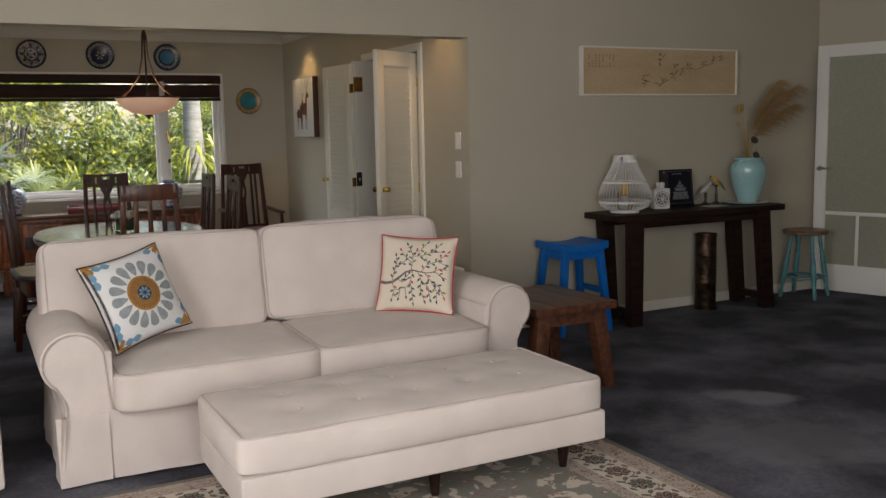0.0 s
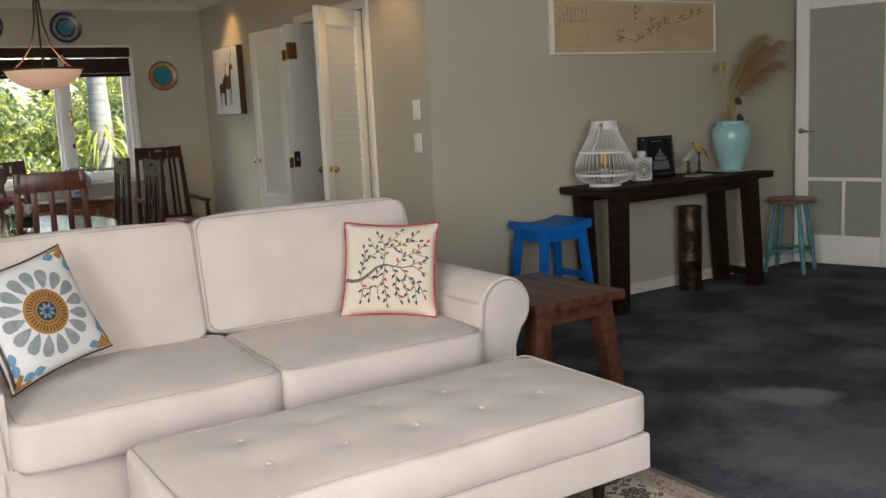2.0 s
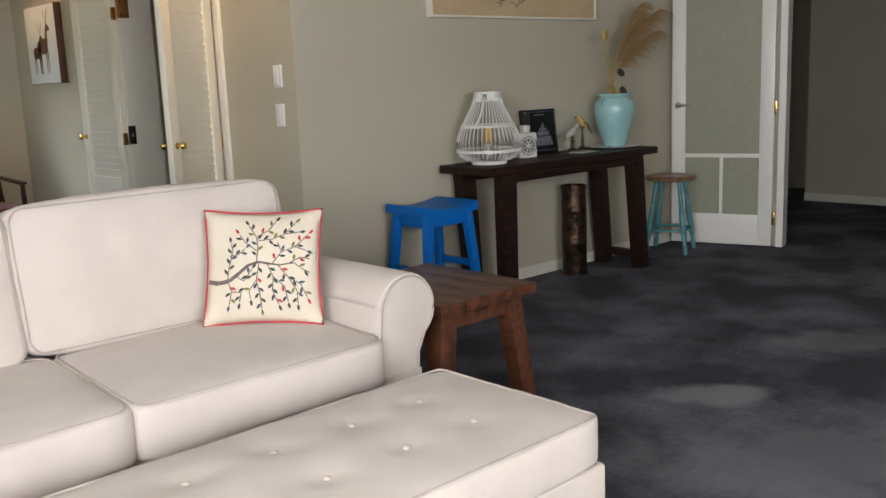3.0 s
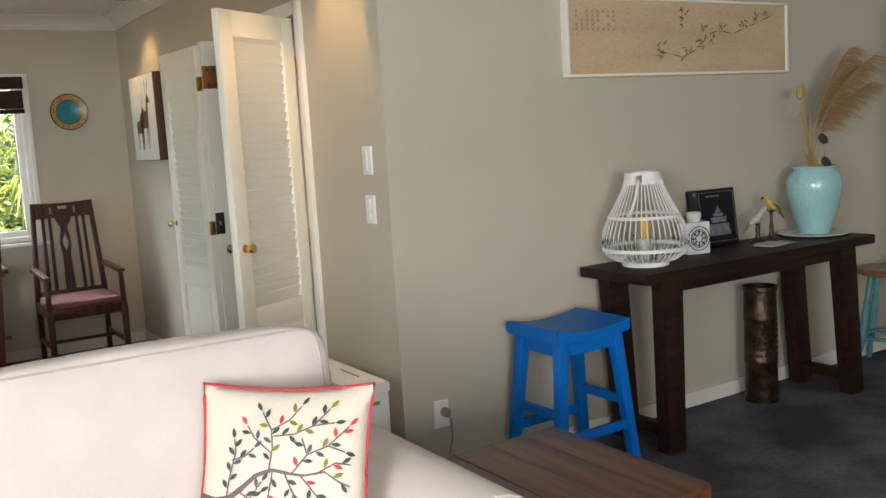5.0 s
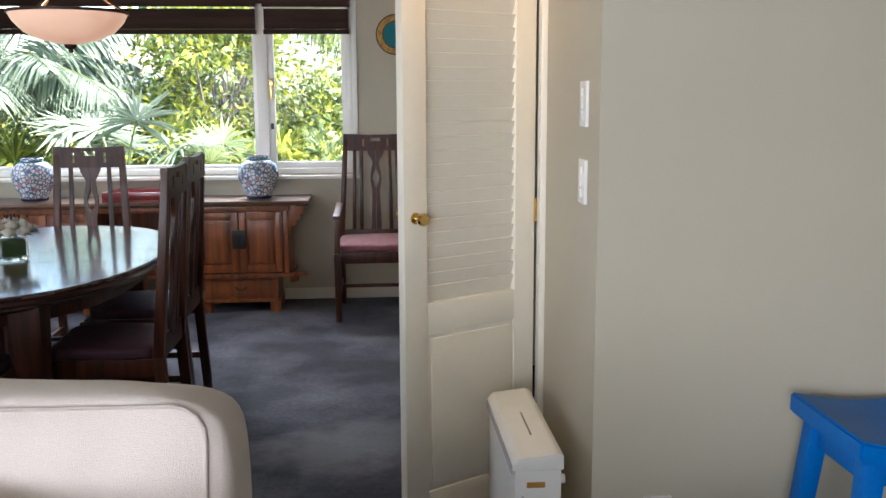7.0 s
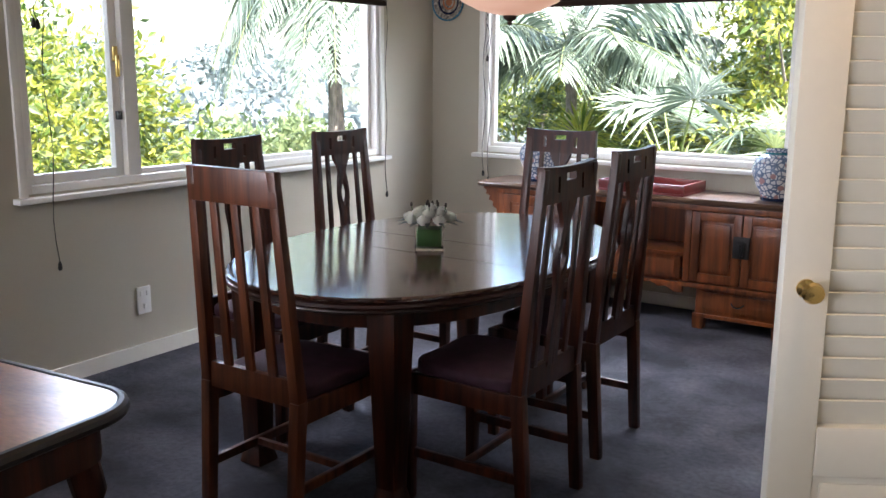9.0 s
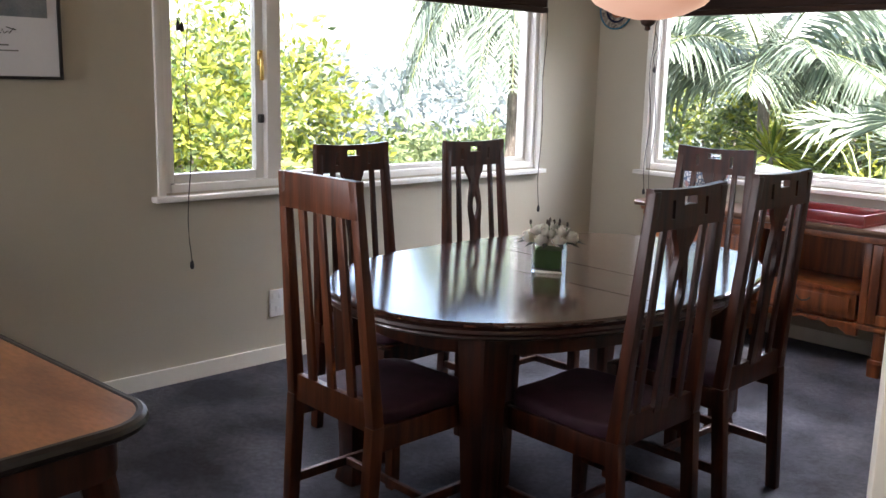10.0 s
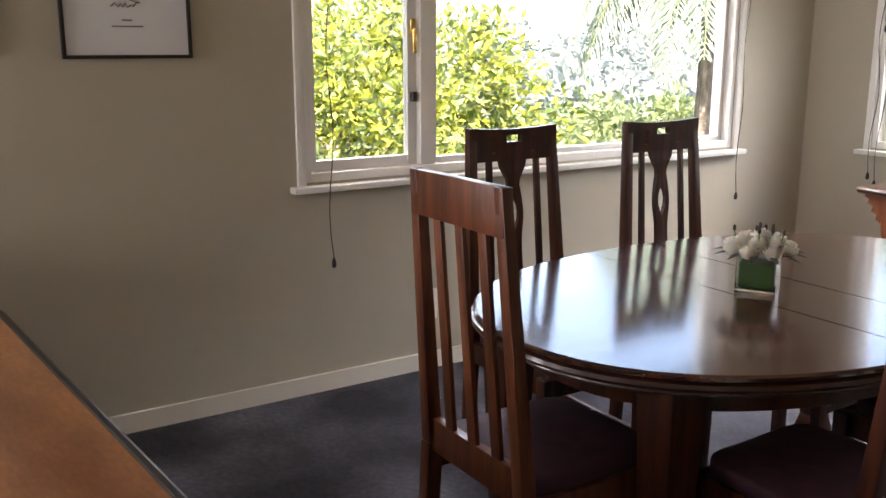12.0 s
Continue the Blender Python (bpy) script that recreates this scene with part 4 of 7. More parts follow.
dark_, rose_, sage_ = bmesh.new(), bmesh.new(), bmesh.new()
mid_ = 0.215
runs = [((RX0 + mid_, RY0 + mid_), (RX1 - mid_, RY0 + mid_)), ((RX1 - mid_, RY0 + mid_), (RX1 - mid_, RY1 - mid_)), ((RX1 - mid_, RY1 - mid_), (RX0 + mid_, RY1 - mid_)), ((RX0 + mid_, RY1 - mid_), (RX0 + mid_, RY0 + mid_))]
for (xa, ya), (xb, yb) in runs:
    ln_ = math.hypot(xb - xa, yb - ya)
    ux, uy = (xb - xa) / ln_, (yb - ya) / ln_
    cnt = int(ln_ / 0.155)
    at_ = lambda s_, o_: (xa + ux * s_ - uy * o_, ya + uy * s_ + ux * o_)
    for i in range(cnt):
        s0 = ln_ * i / cnt
        cx, cy = at_(s0, 0.0)
        for j in range(8):
            a = 2 * math.pi * j / 8 + 0.2
            flat_shape(dark_, petal(cx, cy, a, 0.014, 0.056, 0.0165), 0.0130)
            flat_shape(rose_ if i % 2 else sage_, petal(cx, cy, a, 0.020, 0.050, 0.0100), 0.0138)
        flat_shape(dark_, [(cx + 0.016 * math.cos(q * 0.785), cy + 0.016 * math.sin(q * 0.785)) for q in range(8)], 0.0142)
        flat_shape(rose_, [(cx + 0.009 * math.cos(q * 0.785), cy + 0.009 * math.sin(q * 0.785)) for q in range(8)], 0.0148)
        step = ln_ / cnt
        for k_ in range(10):
            f0, f1 = k_ / 10, (k_ + 1) / 10
            o0, o1 = [0.055 * math.sin(2 * math.pi * f) for f in (f0, f1)]
            p0, p1, p2, p3 = at_(s0 + step * f0, o0 - 0.003), at_(s0 + step * f1, o1 - 0.003), at_(s0 + step * f1, o1 + 0.003), at_(s0 + step * f0, o0 + 0.003)
            flat_shape(dark_, (p0, p1, p2, p3), 0.0126)
        for f, o_, a_ in ((0.36, 0.062, 0.9), (0.62, -0.062, -0.9), (0.5, 0.022, 2.2), (0.5, -0.022, -2.2), (0.2, -0.066, 0.3), (0.8, 0.066, 0.3)):
            cx, cy = at_(s0 + step * f, o_)
            an_ = math.atan2(uy, ux) + a_
            flat_shape(dark_, petal(cx, cy, an_, -0.020, 0.020, 0.0095), 0.0132)
            flat_shape(sage_ if a_ > 0 else rose_, petal(cx, cy, an_, -0.014, 0.015, 0.0052), 0.0140)
for nm_, b_, m_, lb_ in (("border_outline", dark_, M_RUGDARK, "charcoal outlined flowers and stem"), ("border_rose", rose_, M_RUGROSE, "rose petals"), ("border_sage", sage_, M_RUGSAGE, "sage petals and leaves")):
    tagged(part(nm_, b_, m_, rug, lb_, 0), kind="stuff")

# edge of a pale armchair beside the sofa
ac = thing("armchair", "pale linen armchair partly beside the sofa", "armchair")
part("skirted_base", prism([(-1.55, 0.015), (-1.45, 0.42), (-0.75, 0.42), (-0.70, 0.015)], -3.70, -3.07, 0, 0.02), M_SOFA, ac)
part("arm", box((-3.29, -1.5, 0.40), (-3.07, -0.78, 0.60), 0.05, 4), M_SOFA, ac)
part("back", box((-3.70, -0.95, 0.40), (-3.08, -0.77, 0.84), 0.05, 4), M_SOFA, ac)

# rustic side table
st = thing("side_table", "low rustic red-brown wooden side table with splayed legs", "side table")
for i in range(4):
    part("plank", box((-0.50 + i * 0.1325, -1.60, 0.452), (-0.369 + i * 0.1325, -0.945, 0.495 + 0.0008 * (i % 2)), 0.003), M_SIDETAB, st)
part("apron", boxes(((-0.44, -1.54, 0.375), (-0.03, -1.515, 0.452)), ((-0.44, -1.03, 0.375), (-0.03, -1.005, 0.452)), ((-0.44, -1.515, 0.375), (-0.415, -1.03, 0.452)), ((-0.055, -1.515, 0.375), (-0.03, -1.03, 0.452)), bevel=0.003), M_SIDETAB, st)
for sx, x in ((-1, -0.415), (1, -0.055)):
    for sy, y in ((-1, -1.51), (1, -1.04)):
        part("leg", bar((x + sx * 0.06, y + sy * 0.03, 0.0), (x, y, 0.452), 0.075, 0.075, 0.085, 0.085, 0.006), M_SIDETAB, st)

# blue stool
bs = thing("bar_stool", "cobalt blue painted wooden stool with a saddle seat", "stool", pose(0.685, -0.25, 0))
bm = bmesh.new()
n = 12
g = []
for top in (0, 1):
    for i in range(n + 1):
        for j in range(3):
            x, y = -0.198 + 0.396 * i / n, -0.175 + 0.175 * j
            dip = 0.026 * (x / 0.198) ** 2
            g.append(bm.verts.new((x, y, 0.585 + 0.042 * top + dip * (1 if top else 0.6))))
k3 = (n + 1) * 3
for i in range(n):
    for j in range(2):
        q = i * 3 + j
        bm.faces.new((g[q + 1], g[q + 4], g[q + 3], g[q]))
        bm.faces.new((g[k3 + q], g[k3 + q + 3], g[k3 + q + 4], g[k3 + q + 1]))
    for j in (0, 2):
        q = i * 3 + j
        bm.faces.new((g[q], g[q + 3], g[k3 + q + 3], g[k3 + q]))
for i in (0, n):
    for j in range(2):
        q = i * 3 + j
        bm.faces.new((g[q], g[q + 1], g[k3 + q + 1], g[k3 + q]))
bmesh.ops.recalc_face_normals(bm, faces=bm.faces)
bmesh.ops.bevel(bm, geom=[e for e in bm.edges if e.is_manifold and e.calc_face_angle() > 0.8], offset=0.006, segments=2, affect="EDGES")
part("seat", bm, M_BLUE, bs)
for sx in (-1, 1):
    for sy in (-1, 1):
        part("leg", bar((sx * 0.205, sy * 0.165, 0.0), (sx * 0.145, sy * 0.125, 0.60), 0.042, 0.042, 0.05, 0.05, 0.006), M_BLUE, bs)
for y, z in ((-0.153, 0.19), (0.153, 0.19)):
    part("stretcher", box((-0.19, y - 0.011, z - 0.02), (0.19, y + 0.011, z + 0.02), 0.004), M_BLUE, bs)
for x in (-0.18, 0.18):
    part("stretcher", box((x - 0.011, -0.15, 0.27), (x + 0.011, 0.15, 0.31), 0.004), M_BLUE, bs)
for y in (-0.125, 0.125):
    part("rail", box((-0.145, y - 0.01, 0.53), (0.145, y + 0.01, 0.592), 0.003), M_BLUE, bs)
for x in (-0.145, 0.145):
    part("rail", box((x - 0.01, -0.12, 0.53), (x + 0.01, 0.12, 0.592), 0.003), M_BLUE, bs)

# console table
ct = thing("console_table", "long espresso-stained wooden console table with slanted legs", "console table")
part("tabletop", box((0.95, -0.46, 0.775), (2.575, -0.035, 0.822), 0.006), M_CONSOLE, ct)
part("apron", boxes(((1.16, -0.415, 0.715), (2.38, -0.39, 0.775)), ((1.16, -0.105, 0.715), (2.38, -0.08, 0.775)), bevel=0.003), M_CONSOLE, ct)
for sx, xt, xb in ((-1, 1.13, 1.13), (1, 2.38, 2.455)):
    for y in (-0.40, -0.095):
        part("leg", bar((xb + (0.02 if sx < 0 and y > -0.2 else 0), y, 0.0), (xt - (0.035 if sx < 0 and y > -0.2 else 0), y, 0.775), 0.105, 0.075, 0.115, 0.08, 0.005), M_CONSOLE, ct)
    part("stretcher", box((xb - 0.025, -0.365, 0.065), (xb + 0.025, -0.13, 0.115), 0.004), M_CONSOLE, ct)

# teal stool
ts = thing("round_stool", "worn teal turned-leg stool with a brown wooden seat", "stool", pose(3.07, -0.235, 0, 0, 0, 20))
part("seat", lathe([(0.0, 0.532), (0.165, 0.532), (0.178, 0.54), (0.178, 0.556), (0.168, 0.566), (0, 0.562)], 40), M_STOOLSEAT, ts)
for i in range(4):
    a = radians(45 + 90 * i)
    p, q = Vector((0.205 * math.cos(a), 0.205 * math.sin(a), 0.0)), Vector((0.115 * math.cos(a), 0.115 * math.sin(a), 0.535))
    pts = [p.lerp(q, f) for f in (0, 0.04, 0.1, 0.16, 0.2, 0.3, 0.45, 0.6, 0.66, 0.7, 0.74, 0.85, 1)]
    part("leg", tube(pts, [0.012, 0.016, 0.019, 0.013, 0.018, 0.021, 0.022, 0.020, 0.014, 0.020, 0.014, 0.017, 0.015], 12), M_TEALP, ts)
for i in range(4):
    a, b = radians(45 + 90 * i), radians(135 + 90 * i)
    r = 0.205 + (0.115 - 0.205) * 0.32
    part("rung", tube([(r * math.cos(a), r * math.sin(a), 0.17), (r * math.cos(b), r * math.sin(b), 0.17)], 0.010, 10), M_TEALP, ts)
part("foot_ring", lathe([(0.13, 0.165), (0.155, 0.165), (0.155, 0.18), (0.13, 0.18), (0.13, 0.165)], 30), M_TEALP, ts)

# embossed brass shell case on the floor
M_SHELL = mat("dark_embossed_brass", (0.085, 0.052, 0.030), 0.42, 0.85, color2=(0.02, 0.014, 0.011), scale=16, bump=0.8, bump_scale=38)
sc = thing("shell_case", "tall embossed dark brass cylinder standing under the console", "ornament", pose(2.03, -0.17, 0))
part("body", lathe([(0.0, 0.0), (0.088, 0.0), (0.088, 0.02), (0.082, 0.028), (0.082, 0.20), (0.0845, 0.205), (0.0845, 0.225), (0.082, 0.23), (0.082, 0.42), (0.0845, 0.425), (0.0845, 0.445), (0.082, 0.45), (0.082, 0.575), (0.086, 0.58), (0.086, 0.60), (0.078, 0.60), (0.076, 0.45)], 40), M_SHELL, sc)
for i in range(8):
    for j in range(6):
        a = radians(-158 + 17 * i + 4 * (j % 2))
        part("relief", box((-0.0085, -0.003, -0.009), (0.0085, 0.003, 0.009 - 0.005 * ((i + j) % 2)), 0.002, 1, Matrix.Translation((0.082 * math.cos(a), 0.082 * math.sin(a), 0.250 + 0.031 * j)) @ Matrix.Rotation(a + math.pi / 2, 4, "Z")), M_SHELL, sc)

# ---- things on and round the console ----
M_LANTERN = mat("white_bamboo", (0.74, 0.73, 0.70), 0.55, color2=(0.66, 0.65, 0.62), scale=30)
M_CANDLE = mat("yellow_wax", (0.75, 0.45, 0.06), 0.5, scale=10, sub=0.3)
M_CLEAR = glass_mat("clear_glass")
ln = thing("lantern", "white bamboo slat lantern with a yellow candle inside", "lantern", pose(1.17, -0.235, 0.822) @ Matrix.Diagonal((0.93, 0.93, 0.95, 1)))
prof = [(0.108, 0.02), (0.15, 0.03), (0.187, 0.055), (0.207, 0.10), (0.203, 0.15), (0.185, 0.205), (0.155, 0.26), (0.125, 0.315), (0.102, 0.36), (0.090, 0.40), (0.083, 0.44)]
for i in range(44):
    a = 2 * math.pi * i / 44
    part("slat", tube([(r * math.cos(a), r * math.sin(a), z) for r, z in prof], 0.0030, 6), M_LANTERN, ln)
for r, z, w_ in ((0.204, 0.085, 0.008), (0.172, 0.235, 0.007), (0.088, 0.405, 0.006)):
    part("hoop", lathe([(r - 0.009, z - w_), (r + 0.003, z - w_), (r + 0.003, z + w_), (r - 0.009, z + w_), (r - 0.009, z - w_)], 40), M_LANTERN, ln)
part("collar", lathe([(0.080, 0.385), (0.0925, 0.385), (0.0875, 0.442), (0.0755, 0.442), (0.080, 0.385)], 36), M_LANTERN, ln)
part("base", lathe([(0.0, 0.0), (0.112, 0.0), (0.114, 0.006), (0.112, 0.024), (0.0, 0.024)], 36), M_LANTERN, ln)
part("glass_cup", lathe([(0.05, 0.025), (0.055, 0.03), (0.055, 0.15), (0.051, 0.15), (0.050, 0.032), (0, 0.032)], 24), M_CLEAR, ln)
part("candle_stand", lathe([(0.03, 0.026), (0.03, 0.125), (0.0, 0.125)], 20), M_LANTERN, ln)
part("candle", lathe([(0.029, 0.127), (0.03, 0.235), (0.024, 0.24), (0.0, 0.236)], 20), M_CANDLE, ln, "yellow wax candle")
part("rope_handle", tube([(-0.078, -0.05, 0.412), (-0.105, -0.072, 0.385), (-0.135, -0.085, 0.335), (-0.162, -0.088, 0.285), (-0.18, -0.08, 0.25)], 0.008, 8), M_LANTERN, ln, "white rope handle")
part("handle_clip", box((-0.088, -0.062, 0.395), (-0.066, -0.042, 0.43), 0.003), M_CHROME, ln)

M_CERAM = mat("white_ceramic", (0.72, 0.71, 0.68), 0.3, scale=10)
M_INK = mat("black_glaze", (0.02, 0.02, 0.022), 0.35, scale=20)
cj = thing("tea_canister", "white ceramic tea canister with black fretwork circle", "canister", pose(1.56, -0.17, 0.822, 0, 0, -18))
part("body", box((-0.062, -0.045, 0.0), (0.062, 0.045, 0.155), 0.012, 3), M_CERAM, cj)
part("neck", lathe([(0.03, 0.15), (0.03, 0.17), (0.034, 0.172), (0.034, 0.195), (0.03, 0.2), (0, 0.2)], 24), M_CERAM, cj)
for r in (0.058, 0.044, 0.020):
    part("ring", lathe([(r - 0.004, 0), (r, 0), (r, 0.003), (r - 0.004, 0.003), (r - 0.004, 0)], 36, pose(0, -0.0445, 0.076, 90, 0, 0)), M_INK, cj)
for i in range(8):
    a = radians(45 * i)
    part("fret", boxes(((0.022, -0.002, -0.003), (0.040, 0.0015, 0.003)), ((0.030, -0.002, -0.012), (0.034, 0.0015, 0.012))), M_INK, cj, smooth=0, m=pose(0, -0.0455, 0.076) @ Matrix.Rotation(a, 4, "Y"))

bk = thing("book", "large dark-covered picture book standing against the wall", "book", pose(1.82, -0.075, 0.8235, -7, 0, -4))
part("cover", box((-0.145, -0.018, 0.0), (0.145, 0.018, 0.285), 0.002), mat("black_book_cover", (0.008, 0.008, 0.012), 0.35, spec=0.2, scale=5), bk)
part("spine_band", box((-0.1465, -0.0195, 0.0), (-0.105, 0.0, 0.286), 0.001), M_INK, bk)
part("pages", box((-0.138, -0.014, 0.2846), (0.14, 0.014, 0.2862)), M_CERAM, bk)
M_GREYPR = mat("grey_print", (0.20, 0.21, 0.23), 0.5, color2=(0.10, 0.10, 0.12), scale=40)
bm = bmesh.new()
for x0, x1, z0, z1 in ((-0.055, 0.095, 0.05, 0.075), (-0.045, 0.085, 0.075, 0.10), (-0.05, 0.09, 0.10, 0.108), (-0.03, 0.07, 0.115, 0.135), (-0.035, 0.075, 0.135, 0.142), (-0.012, 0.052, 0.147, 0.162), (0.005, 0.035, 0.165, 0.18), (0.015, 0.025, 0.18, 0.197)):
    add_box(bm, (x0, -0.0195, z0), (x1, -0.0175, z1))
part("pavilion_picture", bm, M_GREYPR, bk, "grey picture of a tiered pavilion", 0)
part("cover_border", boxes(((-0.098, -0.0195, 0.018), (0.135, -0.0178, 0.0205)), ((-0.098, -0.0195, 0.268), (0.135, -0.0178, 0.2705)), ((-0.098, -0.0195, 0.0205), (-0.0955, -0.0178, 0.268)), ((0.1325, -0.0195, 0.0205), (0.135, -0.0178, 0.268))), M_GREYPR, bk, "thin pale line round the cover", 0)
part("title_bar", boxes(((-0.05, -0.0195, 0.245), (0.04, -0.0175, 0.253)), ((-0.135, -0.021, 0.255), (-0.118, -0.0185, 0.272))), M_GREYPR, bk, smooth=0)

for i, (x, y, r, cl) in enumerate(((2.0, -0.28, 8, (0.62, 0.62, 0.58)), (2.03, -0.27, -14, (0.30, 0.38, 0.30)), (1.98, -0.265, 24, (0.55, 0.55, 0.52)))):
    lf = thing("leaflet", "printed paper leaflet lying flat on the console", "leaflet", pose(x, y, 0.8222 + 0.0022 * i, 0, 0, r), "leaflets on the console")
    part("sheet", box((-0.09, -0.05, 0.0), (0.09, 0.05, 0.002)), mat("leaflet_paper", cl, 0.5, scale=12), lf, smooth=0)


def bird(label, m, colour, wing, h):
    """A small carved bird on a turned stand."""
    b = thing("bird_figurine", label, "figurine", m, "bird figurines on stands")
    part("stand", lathe([(0.0, 0.0), (0.042, 0.0), (0.042, 0.006), (0.03, 0.014), (0.014, 0.026), (0.009, 0.05), (0.013, 0.07), (0.008, 0.09), (0.007, h - 0.015), (0.016, h - 0.004), (0.016, h), (0, h)], 24), M_STAND, b, "dark bronze turned stand")
    bm = tube([(-0.052, 0, h + 0.068), (-0.047, 0, h + 0.070), (-0.036, 0, h + 0.068), (-0.022, 0, h + 0.052), (-0.004, 0, h + 0.032), (0.018, 0, h + 0.016), (0.036, 0, h + 0.004), (0.052, 0, h - 0.012)], [0.004, 0.012, 0.0145, 0.015, 0.0225, 0.0205, 0.0125, 0.004], 14)
    part("body", bm, colour, b, smooth=70)
    part("wing", tube([(-0.008, -0.019, h + 0.034), (0.014, -0.020, h + 0.022), (0.040, -0.014, h + 0.002), (0.066, -0.006, h - 0.022)], [0.006, 0.012, 0.010, 0.002], 10, False, 0.5), wing, b, smooth=70)
    part("tail", tube([(0.042, 0, h), (0.062, 0, h - 0.022), (0.085, 0, h - 0.05)], [0.008, 0.008, 0.003], 8), wing, b)
    part("beak", tube([(-0.050, 0, h + 0.069), (-0.058, 0, h + 0.064), (-0.061, 0, h + 0.056)], [0.006, 0.005, 0.001], 8), M_BLACK, b)
    return b


M_STAND = mat("dark_bronze", (0.055, 0.042, 0.032), 0.4, 0.6, scale=20)
bird("yellow carved bird on a dark bronze stand", pose(2.13, -0.17, 0.822, 0, 0, -10), mat("yellow_bird_paint", (0.60, 0.40, 0.10), 0.55, color2=(0.45, 0.30, 0.10), scale=40), mat("olive_wing_paint", (0.16, 0.13, 0.05), 0.55, scale=40), 0.155)
bird("pale grey carved bird on a short bronze stand", pose(2.01, -0.18, 0.822, 0, 0, 160), mat("grey_bird_paint", (0.45, 0.43, 0.40), 0.55, color2=(0.33, 0.31, 0.29), scale=40), mat("brown_wing_paint", (0.18, 0.14, 0.11), 0.55, scale=40), 0.10)

dish = thing("plate", "flat white plate under the pale blue urn", "plate", pose(2.41, -0.215, 0.8225))
part("body", lathe([(0.0, 0.0), (0.11, 0.0), (0.16, 0.006), (0.175, 0.011), (0.174, 0.014), (0.11, 0.006), (0, 0.006)], 48), M_CERAM, dish)
M_URN = mat("duck_egg_glaze", (0.34, 0.57, 0.57), 0.25, color2=(0.29, 0.51, 0.52), scale=6, coat=0.4)
urn = thing("urn", "pale duck-egg blue ceramic urn with small lug handles", "urn", pose(2.42, -0.215, 0.831) @ Matrix.Diagonal((0.92, 0.92, 1.09, 1)))
part("body", lathe([(0.0, 0.0), (0.080, 0.0), (0.084, 0.006), (0.086, 0.02), (0.100, 0.05), (0.127, 0.12), (0.146, 0.19), (0.150, 0.235), (0.143, 0.272), (0.122, 0.295), (0.112, 0.303), (0.115, 0.311), (0.125, 0.318), (0.123, 0.324), (0.108, 0.324), (0.098, 0.30), (0.096, 0.27)], 44), M_URN, urn)
for s in (-1, 1):
    part("handle", tube([(s * 0.112, 0, 0.300), (s * 0.142, 0, 0.298), (s * 0.152, 0, 0.275), (s * 0.142, 0, 0.250), (s * 0.124, 0, 0.238)], [0.011, 0.012, 0.012, 0.011, 0.010], 10), M_URN, urn)
M_PAMPAS = leaf_mat("dry_pampas", (0.30, 0.18, 0.08), (0.46, 0.31, 0.15), 0.3, 0.8)
M_STRAW = mat("straw_stem", (0.40, 0.28, 0.08), 0.7, scale=40)
dried = thing("dried_flowers", "dried pampas grass and seed heads standing in the urn", "dried flowers", pose(2.42, -0.215, 1.10))
rg = random.Random(7)
for k_, (tx, tz) in enumerate(((0.36, 0.60), (0.50, 0.50), (0.27, 0.68), (0.44, 0.64))):
    stem = [Vector((tx * f ** 2.0, -0.03 * k_ * f + 0.03, tz * (1.4 * f - 0.4 * f * f))) for f in [i / 10 for i in range(11)]]
    part("pampas_stem", tube(stem, 0.0022, 5), M_STRAW, dried)
    bm = bmesh.new()
    for i in range(330):
        f = rg.uniform(0.38, 1.0)
        p = stem[min(10, int(f * 10))].lerp(stem[min(10, int(f * 10) + 1)], f * 10 % 1)
        tg = (stem[min(10, int(f * 10) + 1)] - stem[max(0, int(f * 10) - 1)]).normalized()
        d = (tg * 1.0 + Vector((rg.uniform(-0.15, 0.75), rg.uniform(-0.35, 0.35), rg.uniform(-0.5, 0.35)))).normalized()
        L = rg.uniform(0.06, 0.20) * (1.15 - 0.4 * f)
        s = d.cross(Vector((0.3, 1, 0.2))).normalized() * 0.0013
        q = [p + d * L * g + Vector((0.06 * g * g, 0, -0.55 * L * g * g)) for g in (0, 0.35, 0.7, 1.0)]
        lo, hi = [bm.verts.new(c - s) for c in q[:3]], [bm.verts.new(c + s) for c in q[:3]]
        tip = bm.verts.new(q[3])
        for j in (0, 1):
            bm.faces.new((lo[j], hi[j], hi[j + 1], lo[j + 1]))
        bm.faces.new((lo[2], hi[2], tip))
    part("pampas_plume", bm, M_PAMPAS, dried, "fluffy golden brown plume", 0)
for tx, ty, tz, hd_ in ((-0.11, 0.0, 0.46, 1), (-0.05, 0.03, 0.47, 1), (-0.13, -0.02, 0.36, 2), (0.02, -0.02, 0.22, 3), (0.0, 0.02, 0.38, 0), (-0.05, 0.0, 0.22, 0), (0.07, 0.01, 0.24, 0), (0.03, -0.03, 0.10, 3)):
    st2 = part("stem", tube([(0, 0, 0), (tx * 0.45, ty * 0.5, tz * 0.5), (tx, ty, tz)], 0.0025, 5), M_STRAW, dried)
    if hd_ == 1:
        part("seed_head", lathe([(0.004, -0.03), (0.014, -0.02), (0.017, 0.01), (0.012, 0.035), (0, 0.04)], 12, pose(tx, ty, tz)), M_STRAW, st2)
    elif hd_ == 2:
        part("curled_leaf", tube([(tx, ty, tz), (tx - 0.02, ty, tz - 0.01), (tx - 0.035, ty, tz - 0.03)], [0.006, 0.007, 0.001], 6), M_STRAW, st2)
    elif hd_ == 3:
        part("dark_flower", lathe([(0.004, -0.012), (0.028, -0.006), (0.030, 0.008), (0.018, 0.014), (0, 0.012)], 16, pose(tx, ty - 0.02, tz, 60)), M_DKBROWN, st2, "dried near-black flower head")
